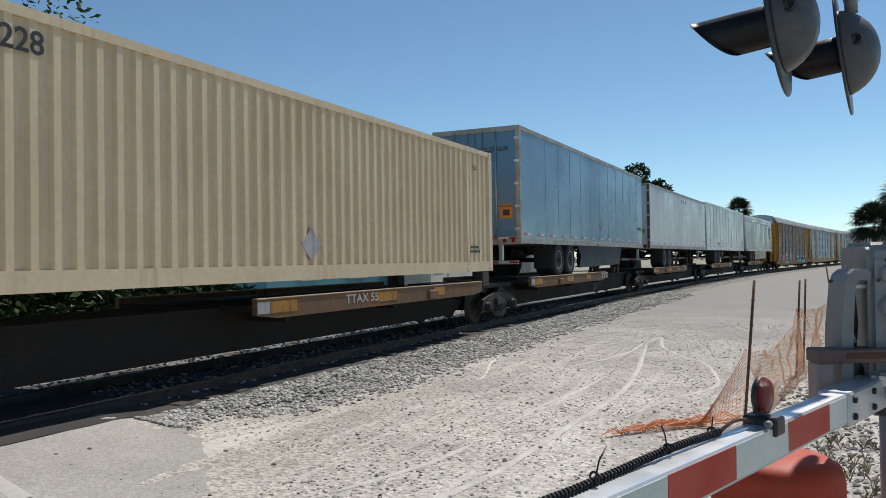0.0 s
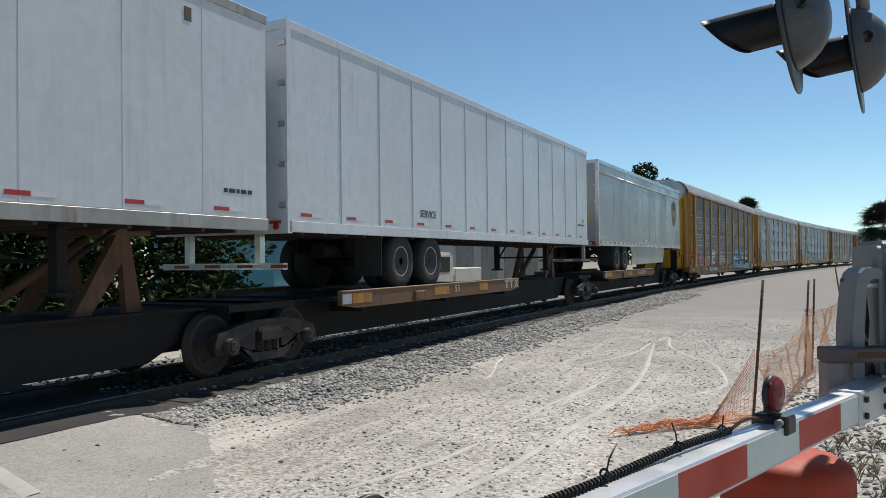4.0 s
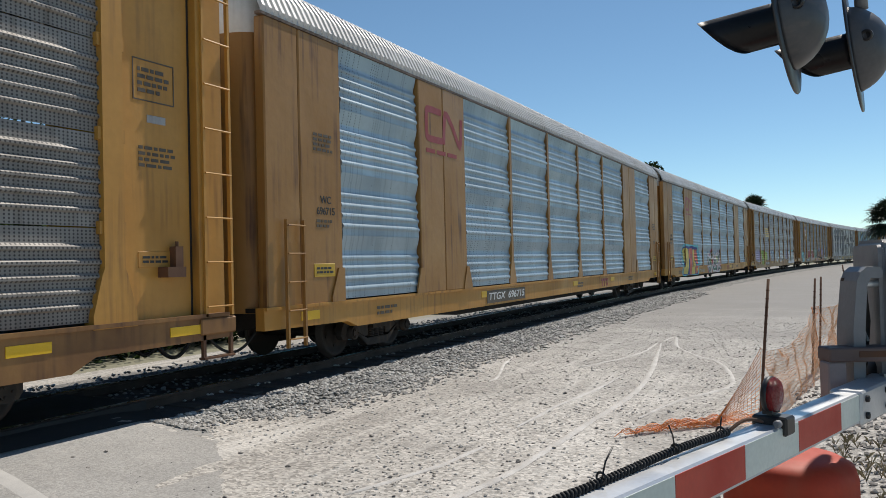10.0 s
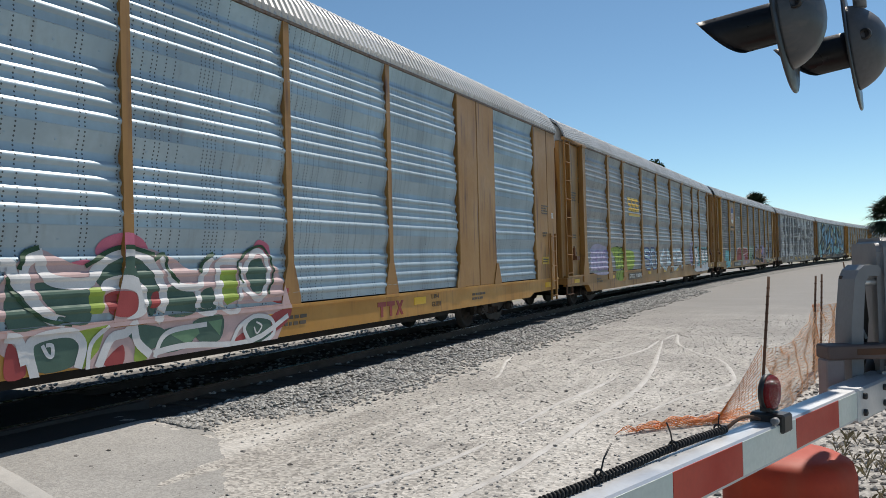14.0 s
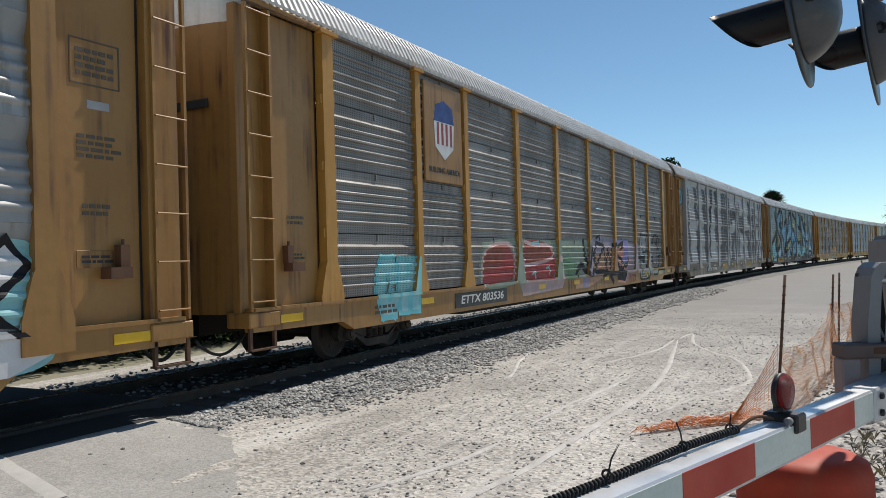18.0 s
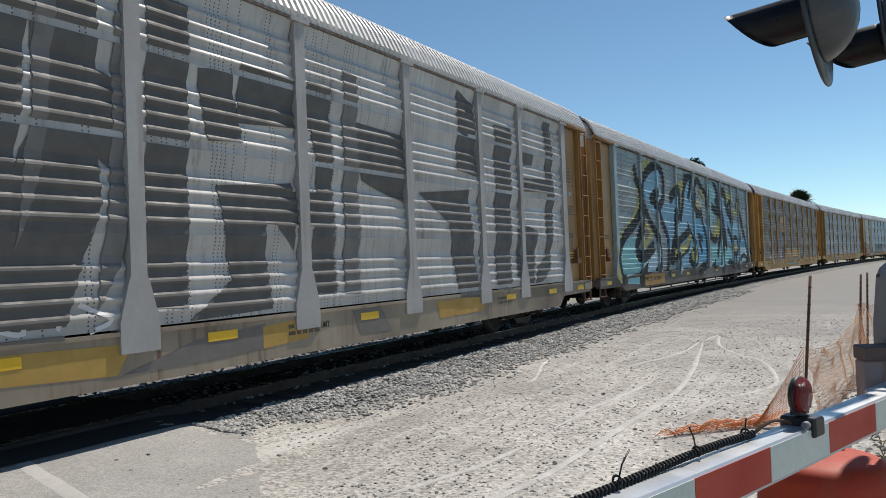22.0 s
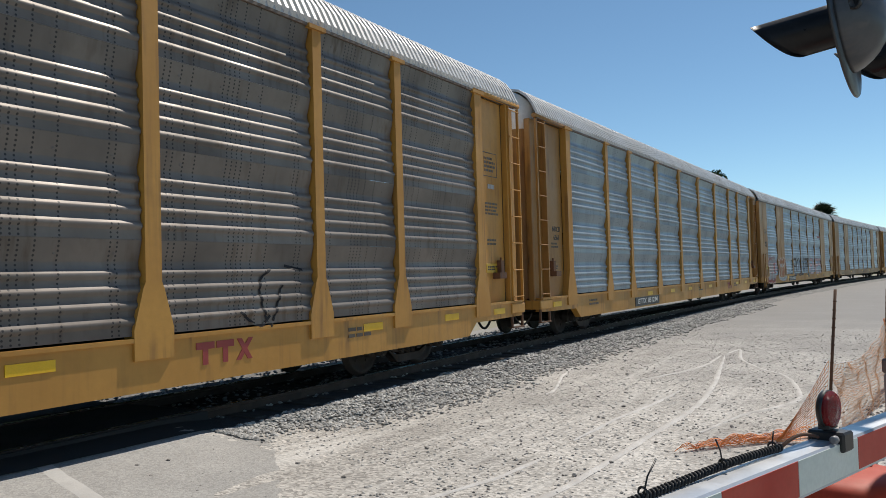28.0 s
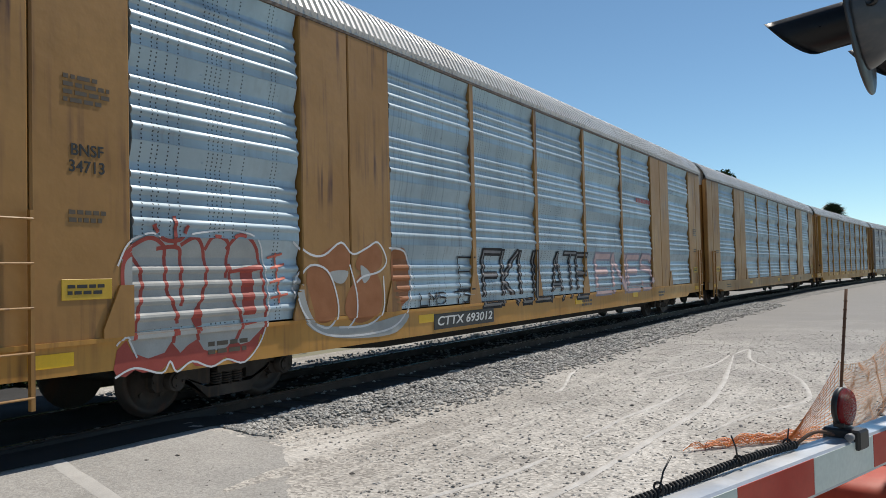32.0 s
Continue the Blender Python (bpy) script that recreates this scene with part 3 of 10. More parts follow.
def wheelset_mesh():
    bm = bmesh.new()
    q = Matrix.Rotation(radians(90), 4, "Y")
    for side in (-1, 1):
        m = Matrix.Translation((0.755 * side, 0, 0)) @ q
        d = 1 if side > 0 else -1
        lathe(bm, [(0.42, -0.045 * d), (0.45, -0.05 * d), (0.455, -0.03 * d), (0.425, -0.02 * d), (0.42, 0.06 * d), (0.36, 0.065 * d), (0.34, 0.03 * d), (0.16, 0.02 * d), (0.14, 0.07 * d), (0.08, 0.08 * d)], m, 28)
        for i in range(5):
            a = 2 * math.pi * i / 5
            tube(bm, (side * 0.80, 0.24 * math.cos(a), 0.24 * math.sin(a)), (side * 0.785, 0.24 * math.cos(a), 0.24 * math.sin(a)), 0.03, n=8)
    tube(bm, (-1.12, 0, 0), (1.12, 0, 0), 0.085, n=12)
    return link_mesh("wheelset", bm, dark_steel)


def side_frame_mesh():
    """Cast side frame of a three-piece bogie, with its two windows and pedestal ends, y along the car."""
    bm = bmesh.new()
    x0, x1 = 0.98, 1.12
    top = [(-1.15, 0.50), (-1.08, 0.62), (-0.72, 0.70), (-0.35, 0.76), (0.35, 0.76), (0.72, 0.70), (1.08, 0.62), (1.15, 0.50)]
    slab(bm, top + [(1.12, 0.42), (0.72, 0.47), (0.42, 0.60), (-0.42, 0.60), (-0.72, 0.47), (-1.12, 0.42)], x0, x1)
    for d in (-1, 1):
        slab(bm, [(d * 0.72, 0.47), (d * 0.42, 0.6), (d * 0.30, 0.6), (d * 0.30, 0.34), (d * 0.40, 0.34)][::d], x0 + 0.02, x1 - 0.02)
        slab(bm, [(d * 0.86, 0.50), (d * 0.72, 0.49), (d * 0.34, 0.17), (d * 0.36, 0.30)][::d], x0, x1)
        slab(bm, [(d * 1.15, 0.5), (d * 0.7, 0.5), (d * 0.70, 0.38), (d * 0.76, 0.33), (d * 1.10, 0.33), (d * 1.15, 0.40)][::d], x0 + 0.02, x1 - 0.01)
        tube(bm, (x0 + 0.02, d * 0.89, 0.44), (x1 + 0.10, d * 0.89, 0.44), 0.115, n=16)
        tube(bm, (x1 + 0.10, d * 0.89, 0.44), (x1 + 0.125, d * 0.89, 0.44), 0.085, n=16)
        for a in range(3):
            c = 2.1 * a
            tube(bm, (x1 + 0.12, d * 0.89 + 0.055 * math.cos(c), 0.44 + 0.055 * math.sin(c)), (x1 + 0.14, d * 0.89 + 0.055 * math.cos(c), 0.44 + 0.055 * math.sin(c)), 0.016, n=6)
    slab(bm, [(-0.36, 0.30), (-0.34, 0.17), (0.34, 0.17), (0.36, 0.30)], x0, x1)
    slab(bm, [(-0.24, 0.60), (-0.24, 0.47), (0.24, 0.47), (0.24, 0.60)], x0 - 0.03, x1 + 0.05)
    slab(bm, [(-0.27, 0.66), (-0.27, 0.57), (0.27, 0.57), (0.27, 0.66)], x1, x1 + 0.02)
    return link_mesh("side_frame", bm, bogie_steel)


def spring_mesh():
    bm = bmesh.new()
    for y in (-0.17, 0.0, 0.17):
        pts = []
        for i in range(40):
            a = i * 0.9
            pts.append(Vector((1.05 + 0.07 * math.cos(a), y + 0.07 * math.sin(a), 0.30 + 0.17 * i / 39)))
        path_tube(bm, pts, 0.016, 5)
    return link_mesh("spring", bm, bogie_steel)


def bolster_mesh():
    bm = bmesh.new()
    box(bm, -1.15, 1.15, -0.2, 0.2, 0.46, 0.62)
    box(bm, -0.35, 0.35, -0.35, 0.35, 0.6, 0.86)
    box(bm, -0.9, 0.9, -0.32, -0.26, 0.3, 0.42)
    box(bm, -0.9, 0.9, 0.26, 0.32, 0.3, 0.42)
    return link_mesh("bogie", bm, dark_steel)


def add_bogie(car, s, base, y):
    b = again("bogie", shared("bolster", bolster_mesh), car, Matrix.Translation((0, y, 0)), "cast steel freight bogie, dark and dusty")
    for turned in (0, 180):
        again("side_frame", shared("frame", side_frame_mesh), b, pose(0, 0, 0, 0, 0, turned))
        again("spring", shared("spring", spring_mesh), b, pose(0, 0, 0, 0, 0, turned))
    for d in (-0.89, 0.89):
        w = again("wheelset", shared("wheelset", wheelset_mesh), car, Matrix.Translation((0, y + d, 0.455)))
        WHEELS.append((w, s, base, Vector((0, y + d, 0.455)), 0.455))


# ---- autoracks ----
HALF = 13.62
VALLEY, SKIN = 1.505, 1.585
RACK_Z, EAVE = 1.06, 5.055


def panel_rows(kind):
    """(foot, height) of the four rows of side panel."""
    return [(RACK_Z, 0.985), (2.06, 0.985), (3.06, 0.985), (4.06, 0.98)] if kind == "O" else [(RACK_Z, 1.0), (2.062, 1.0), (3.064, 1.0), (4.066, 0.98)]


def row_profile(kind, h):
    """(z, x) of one row of side panel: upright sheet pressed into rounded lengthwise ridges, a broad lap at the head."""
    if kind == "O":
        ridges, d, w = [h - 0.2 - 0.152 * i for i in range(5)], 0.034, 0.044
    else:
        ridges, d, w = [0.15 + 0.165 * i for i in range(4)], 0.030, 0.050
    if kind == "O":
        pts = [(0.0, 0.0)]
        for c in sorted(ridges):
            if c - w > 0.01 and c + w < h - 0.01:
                pts += [(c - w, 0.0), (c - w * 0.5, d), (c + w * 0.1, d), (c + w * 0.85, 0.0)]
        return pts + [(h, 0.0)]
    top = h - 0.225
    pts = [(0.0, 0.060)]
    for c in ridges:
        pts += [(c + w * f, d * g + 0.060 * (1 - (c + w * f) / top)) for f, g in ((-1.05, 0.0), (-0.95, 0.05), (-0.55, 0.72), (-0.1, 1.0), (0.4, 0.80), (0.95, 0.06), (1.05, 0.0))]
    return pts + [(top - 0.004, 0.0), (top + 0.004, 0.001), (h - 0.125, 0.032), (h - 0.004, 0.059), (h, 0.060)]


def panel_mesh(kind, w, h, material):
    bm = bmesh.new()
    prof = row_profile(kind, h)
    cols = []
    n = max(2, int(w / 0.9))
    for j in range(n + 1):
        y = -w / 2 + w * j / n
        cols.append([bm.verts.new((x, y, z)) for z, x in prof])
    back = [[bm.verts.new((-0.03, y, z)) for z in (0, h)] for y in (-w / 2, w / 2)]
    for a, b in zip(cols, cols[1:]):
        for i in range(len(prof) - 1):
            bm.faces.new((a[i], b[i], b[i + 1], a[i + 1])).smooth = kind != "O"
    for col, bk in ((cols[0], back[0]), (cols[-1], back[1])):
        bm.faces.new([*[bm.verts.new(v.co) for v in col], bk[1], bk[0]])
    bmesh.ops.recalc_face_normals(bm, faces=bm.faces[:])
    if kind != "O":
        m = max(2, round(w / 0.6))
        for i in range(m):
            y = -w / 2 + w * (i + 0.5) / m
            tube(bm, (0.0, y, h - 0.14), (0.03, y, h - 0.14), 0.017, n=6)
    else:
        for y in (0.0,):
            box(bm, 0.0, 0.025, y - 0.015, y + 0.015, h - 0.1, h + 0.0)
    return link_mesh("side_panel", bm, material)


def post_mesh(kind, w, material):
    """Upright post with a flared gusset foot and a small cap."""
    bm = bmesh.new()
    a, b = w / 2, w / 2 + 0.15
    low = 0.80 if kind == "N" else 0.98
    prof = [(-b, low), (-b, 1.12), (-a - 0.03, 1.55), (-a, 1.62), (-a, EAVE), (a, EAVE), (a, 1.62), (a + 0.03, 1.55), (b, 1.12), (b, low)]
    slab(bm, prof[::-1], VALLEY - 0.06, SKIN + (0.018 if kind == "N" else 0.0))
    if kind != "B":
        box(bm, SKIN - 0.05, SKIN + 0.05, -a - 0.09, a + 0.09, EAVE - 0.03, EAVE + 0.03)
        for z in (2.05, 3.05, 4.05) if kind == "O" else ():
            for d in (-1, 1):
                y = d * (a + 0.022)
                box(bm, VALLEY, SKIN - 0.02, y - 0.02, y + 0.02, z - 0.07, z + 0.07)
    return link_mesh("post", bm, material)


def roof_mesh():
    bm = bmesh.new()
    prof = [(1.565, EAVE + 0.02), (1.585, EAVE + 0.04), (1.575, EAVE + 0.08), (1.46, 5.38), (1.33, 5.56), (1.14, 5.70), (0.6, 5.82), (0, 5.86)]
    prof = prof + [(-x, z) for x, z in prof[-2::-1]]
    rows, y, pitch = [], -HALF + 0.12, 0.145
    while y < HALF - 0.12:
        for dy, lift in ((0.0, 0), (0.012, 0.055), (0.078, 0.055), (0.09, 0)):
            row = []
            for i, (x, z) in enumerate(prof):
                n = Vector((x * 0.6, 0, z - 4.3)).normalized() * (lift if 1 < i < len(prof) - 2 else 0)
                row.append(bm.verts.new((x + n.x, y + dy, z + n.z)))
            rows.append(row)
        y += pitch
    for a, b in zip(rows, rows[1:]):
        for i in range(len(prof) - 1):
            bm.faces.new((a[i], a[i + 1], b[i + 1], b[i]))
    bmesh.ops.recalc_face_normals(bm, faces=bm.faces[:])
    return link_mesh("roof", bm, galv_roof)


def roof_rail_mesh():
    bm = bmesh.new()
    for x0, x1 in ((1.50, 1.60), (-1.60, -1.50)):
        box(bm, x0, x1, -HALF + 0.1, HALF - 0.1, EAVE - 0.005, EAVE + 0.035)
    return link_mesh("roof_rail", bm, rail_rusty)


def arch(x):
    return 5.85 - 0.42 * (abs(x) / 1.4) ** 4.4


def end_door_mesh(material):
    """One leaf of a clamshell end, in the x-z plane, outer face at y 0; the white head is of the same sheet."""
    bm = bmesh.new()
    xs = [0.012, 0.25, 0.5, 0.75, 1.0, 1.2, 1.33, 1.40]
    depth = [0.0, 0.0, 0.01, 0.03, 0.07, 0.13, 0.22, 0.36]
    rows = []
    for z in (0.95, 1.02, 4.86, 4.9, None):
        rows.append([bm.verts.new((x, d, arch(x) - 0.03 if z is None else z)) for x, d in zip(xs, depth)])
    for j, (a, b) in enumerate(zip(rows, rows[1:])):
        for i in range(len(xs) - 1):
            f = bm.faces.new((a[i], a[i + 1], b[i + 1], b[i]))
            f.material_index, f.smooth = (1 if j >= 2 else 0), True
    ret = bmesh.ops.extrude_face_region(bm, geom=bm.faces[:])
    for v in ret["geom"]:
        if isinstance(v, bmesh.types.BMVert):
            v.co.y += 0.05
    bmesh.ops.recalc_face_normals(bm, faces=bm.faces[:])
    return link_mesh("end_door", bm, [material, white_paint])


def latch_mesh():
    bm = bmesh.new()
    tube(bm, (0.0, -0.05, 1.0), (0.0, -0.05, 5.3), 0.022, n=8)
    for z in (1.9, 3.1, 4.75):
        box(bm, -0.06, 0.06, -0.06, 0.0, z - 0.28, z + 0.28)
    return link_mesh("latch_bar", bm, plain_black)


def slot_mesh():
    bm = cbox(0.18, 0.95, -0.015, 0.02, 3.72, 3.84, 0.01)
    return link_mesh("hand_hold_slot", bm, plain_black)


def ladder_parts(car, end, z0, z1, x, y0, y1, material, n):
    bm = bmesh.new()
    for y in (y0, y1):
        box(bm, x - 0.05, x, y - 0.02, y + 0.02, z0, z1)
    lad = part("ladder", bm, material, car, "yellow-painted steel ladder at the corner")

    def rung():
        r = bmesh.new()
        tube(r, (x + 0.01, y0, 0), (x + 0.01, y1, 0), 0.012, n=6)
        return link_mesh("rung", r, material)
    me = rung()
    for i in range(n):
        again("rung", me, lad, Matrix.Translation((0, 0, z0 + 0.12 + (z1 - z0 - 0.2) * i / (n - 1))))
    return lad


def coupler_mesh():
    bm = bmesh.new()
    box(bm, -0.16, 0.16, -0.75, 0.2, 0.72, 1.0)
    box(bm, -0.2, 0.14, -0.95, -0.68, 0.68, 1.04)
    return link_mesh("coupler", bm, black_steel)


def hose_mesh(x, r, drop, y0, y1):
    pts = [Vector((x, y0 + (y1 - y0) * t, 0.68 - drop * t * (1 - t))) for t in [i / 12 for i in range(13)]]
    return link_mesh("air_hose", path_tube(bmesh.new(), pts, r, 7), rubber)


def sill_mesh(kind, material):
    bm = bmesh.new()
    foot = {"O": 0.56, "B": 0.60, "N": 0.47}[kind]
    for d in (1, -1):
        x0, x1 = sorted((d * 1.42, d * SKIN))
        slab(bm, [(-HALF + 0.1, 0.72), (-HALF + 0.1, 1.03), (HALF - 0.1, 1.03), (HALF - 0.1, 0.72), (11.5, 0.70), (11.2, foot), (-11.2, foot), (-11.5, 0.70)][::-1], x0, x1 - 0.015)
        x0, x1 = sorted((d * (SKIN - 0.03), d * (SKIN + 0.015)))
        box(bm, x0, x1, -HALF + 0.12, HALF - 0.12, 0.99, 1.035)
    return link_mesh("side_sill", bm, material)


def floor_mesh():
    bm = bmesh.new()
    box(bm, -1.42, 1.42, -HALF + 0.15, HALF - 0.15, 0.96, 1.02)
    box(bm, -0.32, 0.32, -HALF + 0.4, HALF - 0.4, 0.62, 0.96)
    slab(bm, [(-8.1, 0.9), (-7.6, 0.52), (-6.8, 0.46), (6.8, 0.46), (7.6, 0.52), (8.1, 0.9)], 0.7, 1.25)
    slab(bm, [(-8.1, 0.9), (-7.6, 0.52), (-6.8, 0.46), (6.8, 0.46), (7.6, 0.52), (8.1, 0.9)], -1.25, -0.7)
    for i in range(11):
        y = -9 + 1.8 * i
        box(bm, -1.4, 1.4, y - 0.05, y + 0.05, 0.7, 0.96)
    box(bm, -0.9, -0.4, -2.6, -1.4, 0.42, 0.8)
    tube(bm, (0.7, 1.0, 0.66), (0.7, 2.6, 0.66), 0.17, n=12)
    for z in (2.5, 3.9):
        box(bm, -1.4, 1.4, -12.0, 12.0, z, z + 0.04)
    return link_mesh("underframe", bm, black_steel)


def far_side_mesh(material):
    bm = bmesh.new()
    box(bm, -1.52, -1.47, -12.4, 12.4, 1.0, 4.97)
    for i in range(10):
        y = -11.75 + 23.5 * i / 9
        box(bm, -1.6, -1.52, y - 0.12, y + 0.12, 1.0, 4.97)
    return link_mesh("far_side", bm, material)


BAYS_RACK = [-11.75, -9.0, -7.0, -4.22, -1.4, 1.4, 4.22, 7.0, 9.0, 11.75]
BAYS_BOX = [(-11.6, -9.0), (-6.95, -4.3), (-4.3, -1.5), (-1.5, 1.35), (1.35, 4.2), (4.2, 7.0), (9.0, 11.7)]


def place_text(car, text, size, y, z, material, squeeze=0.9, x=SKIN + 0.004):
    return letters(text, size, car, side_text(x, y, z), material, squeeze=squeeze)


def autorack(s, kind, label, panel, post, sill, end_mat, door_mat, door_white=True, end_text=(), seed=0, post_widths=None, pale_posts=()):
    base = 9.85
    car = thing("autorack", label, "rail car", "autoracks of the train")
    MOVING.append((car, s, base, Matrix.Identity(4)))
    rnd = random.Random(seed)
    key = (kind, panel.name)
    again("roof", shared("roof", roof_mesh), car, label="corrugated galvanised roof")
    again("roof_rail", shared("roofrail", roof_rail_mesh), car)
    again("underframe", shared("floor", floor_mesh), car, label="black steel underframe")
    again("side_sill", shared(("sill", kind, sill.name), lambda: sill_mesh(kind, sill)), car)
    again("far_side", shared(("far", panel.name), lambda: far_side_mesh(panel)), car)
    rows = panel_rows(kind)
    if kind == "B":
        spans = BAYS_BOX
    else:
        spans = list(zip(BAYS_RACK, BAYS_RACK[1:]))
    for a, b in spans:
        w = round(b - a - (0.24 if kind != "B" else 0.06), 3)
        for z, h in rows:
            me = shared(("panel", kind, w, h, panel.name), lambda: panel_mesh(kind, w, h, panel))
            again("side_panel", me, car, pose(VALLEY + 0.003 * rnd.random(), (a + b) / 2, z, 0, rnd.uniform(-0.12, 0.12), 0))
    if kind == "B":
        # frames, doors and end plates of smooth sheet
        pm = shared(("post", "B", post.name), lambda: post_mesh("B", 0.13, post))
        for y in (-4.3, -1.5, 1.35, 4.2):
            again("post", pm, car, Matrix.Translation((0, y, 0)))
        for a, b, n in ((-9.0, -6.95, 2), (7.0, 9.0, 2)):
            for i in range(n):
                y0, y1 = a + (b - a) * i / n, a + (b - a) * (i + 1) / n
                part("door_leaf", cbox(VALLEY - 0.05, SKIN + 0.01, y0 + 0.012, y1 - 0.012, 1.03, EAVE, 0.015), post, car)
            for y in (a, b):
                bm = slab(bmesh.new(), [(y - 0.2, 1.03), (y - 0.2, 1.1), (y - 0.05, 1.5), (y + 0.05, 1.5), (y + 0.2, 1.1), (y + 0.2, 1.03)][::-1], SKIN, SKIN + 0.03)
                part("gusset", bm, post, car)
        for d, y0, y1 in ((-1, -HALF + 0.16, -11.6), (1, 11.7, HALF - 0.16)):
            ym = y0 + (y1 - y0) * (0.42 if d < 0 else 0.58)
            for a, b in ((y0, ym), (ym, y1)):
                part("end_plate", cbox(VALLEY - 0.09, SKIN, a + 0.008, b - 0.008, 1.0, EAVE, 0.02), post, car)
            bm = slab(bmesh.new(), [(y1 - 0.35, 1.03), (y1 - 0.35, 1.12), (y1 - 0.16, 1.55), (y1 + 0.0, 1.55), (y1 + 0.0, 1.03)][::-1] if d < 0 else [(y0, 1.03), (y0, 1.55), (y0 + 0.16, 1.55), (y0 + 0.35, 1.12), (y0 + 0.35, 1.03)][::-1], SKIN, SKIN + 0.03)
            part("gusset", bm, post, car)
            yl = (y0 + 0.35, y0 + 0.75) if d < 0 else (y1 - 0.75, y1 - 0.35)
            ladder_parts(car, d, 0.45, 2.25, SKIN + 0.09, *yl, post, 5)
    else:
        for i, y in enumerate(BAYS_RACK):
            w = 0.27 if i in (0, 9) else (0.18 if i in (1, 2, 7, 8) else 0.21)
            mt = post_grey if i in pale_posts else post
            again("post", shared(("post", kind, w, mt.name), lambda: post_mesh(kind, w, mt)), car, Matrix.Translation((0, y, 0)))
        for d in (-1, 1):
            y0, y1 = sorted((d * 11.95, d * 12.98))
            part("end_plate", cbox(1.36, 1.46, y0, y1, 1.02, EAVE, 0.01), end_mat, car)
            # dark strip added in place of the shadow between post and end plate
            y0, y1 = sorted((d * 11.86, d * 11.95))
            part("seal_strip", cbox(1.36, 1.42, y0, y1, 1.02, EAVE, 0.004), rusty, car, "dark rust-brown strip added as the shade of the joint beside the end plate")
            y0, y1 = sorted((d * 13.0, d * (HALF - 0.02)))
            part("corner_post", cbox(1.30, 1.44, y0, y1, 0.92, EAVE, 0.015), end_mat, car)
            # solid black strip whose colour stands for the shadowed gap
            ys = sorted((d * 12.975, d * 13.02))
            part("gap_strip", cbox(1.38, 1.45, ys[0], ys[1], 1.02, EAVE, 0.004), plain_black, car, "black strip painted in for the shadowed gap beside the corner channel")
            ys = sorted((d * 13.02, d * 13.11))
            part("corner_channel", cbox(1.42, 1.565, ys[0], ys[1], 0.98, EAVE, 0.008), end_mat, car)
            ladder_parts(car, d, 1.0, EAVE - 0.02, 1.60, *sorted((d * 13.10, d * 13.56)), end_mat, 8)
            bm = bmesh.new()
            box(bm, 1.46, 1.62, d * 12.6 - 0.14, d * 12.6 + 0.14, 1.50, 1.62)
            tube(bm, (1.52, d * 12.7, 1.62), (1.52, d * 12.7, 1.92), 0.02, n=6)
            box(bm, 1.46, 1.56, d * 12.7 - 0.06, d * 12.7 + 0.06, 1.62, 1.86)
            part("brake_lever", bm, rusty, car, "rusty hand-brake lever bracket")
            bm = bmesh.new()
            tube(bm, (1.56, d * 11.6, EAVE + 0.03), (1.56, d * HALF, EAVE + 0.05), 0.055, n=8)
            part("grab_rail", bm, end_mat, car)
            part("step_plate", cbox(1.2, 1.60, min(d * 13.0, d * HALF), max(d * 13.0, d * HALF), 0.78, 0.98, 0.015), sill, car)
            stirrup = bmesh.new()
            for y in (d * 13.08, d * 13.56):
                box(stirrup, 1.53, 1.57, y - 0.025, y + 0.025, 0.50, 0.80)
            box(stirrup, 1.50, 1.60, min(d * 13.05, d * 13.59), max(d * 13.05, d * 13.59), 0.48, 0.505)
            part("stirrup_step", stirrup, rusty, car)
    for d in (-1, 1):
        for leaf in (-1, 1):
            me = shared(("door", door_mat.name), lambda: end_door_mesh(door_mat))
            m = Matrix.Translation((0, d * (HALF - 0.02), 0)) @ Matrix.Diagonal((leaf, -d, 1, 1))
            door = again("end_door", me, car, m, "end door leaf with a white head")
            again("hand_hold_slot", shared("slot", slot_mesh), door)
        again("latch_bar", shared("latch", latch_mesh), car, pose(0, d * (HALF - 0.02), 0, 0, 0, 0 if d < 0 else 180))
        again("coupler", shared("coupler", coupler_mesh), car, pose(0, d * (HALF - 0.15), 0, 0, 0, 0 if d < 0 else 180), "black knuckle coupler")
        for key, spec in (("hose_a", (0.35, 0.028, 1.2, -0.1, -0.85)), ("hose_b", (1.2, 0.02, 0.9, 0.2, -0.7))):
            again("air_hose", shared(key, lambda: hose_mesh(*spec)), car, pose(0, d * (HALF - 0.15), 0, 0, 0, 0 if d < 0 else 180), "black rubber air hose")
    add_bogie(car, s, base, -base)
    add_bogie(car, s, base, base)
    for i, (txt, size, x, z) in enumerate(end_text):
        letters(txt, size, car, front_text(x, -HALF - 0.03 + 0.03, z), plain_black, squeeze=0.9)
    if kind != "B":
        bm = box(bmesh.new(), 0, 0.006, -0.24, 0.24, -0.055, 0.055)
        me = shared("reflector", lambda: link_mesh("reflector", bm, reflector_yellow))
        for i, y in enumerate([-12.6, -8.8, -5.4, -2.9, -0.2, 2.8, 8.4, 10.6, 12.6]):
            again("reflector", me, car, Matrix.Translation((SKIN - 0.012, y + rnd.uniform(-0.2, 0.2), 0.86)))
    return car


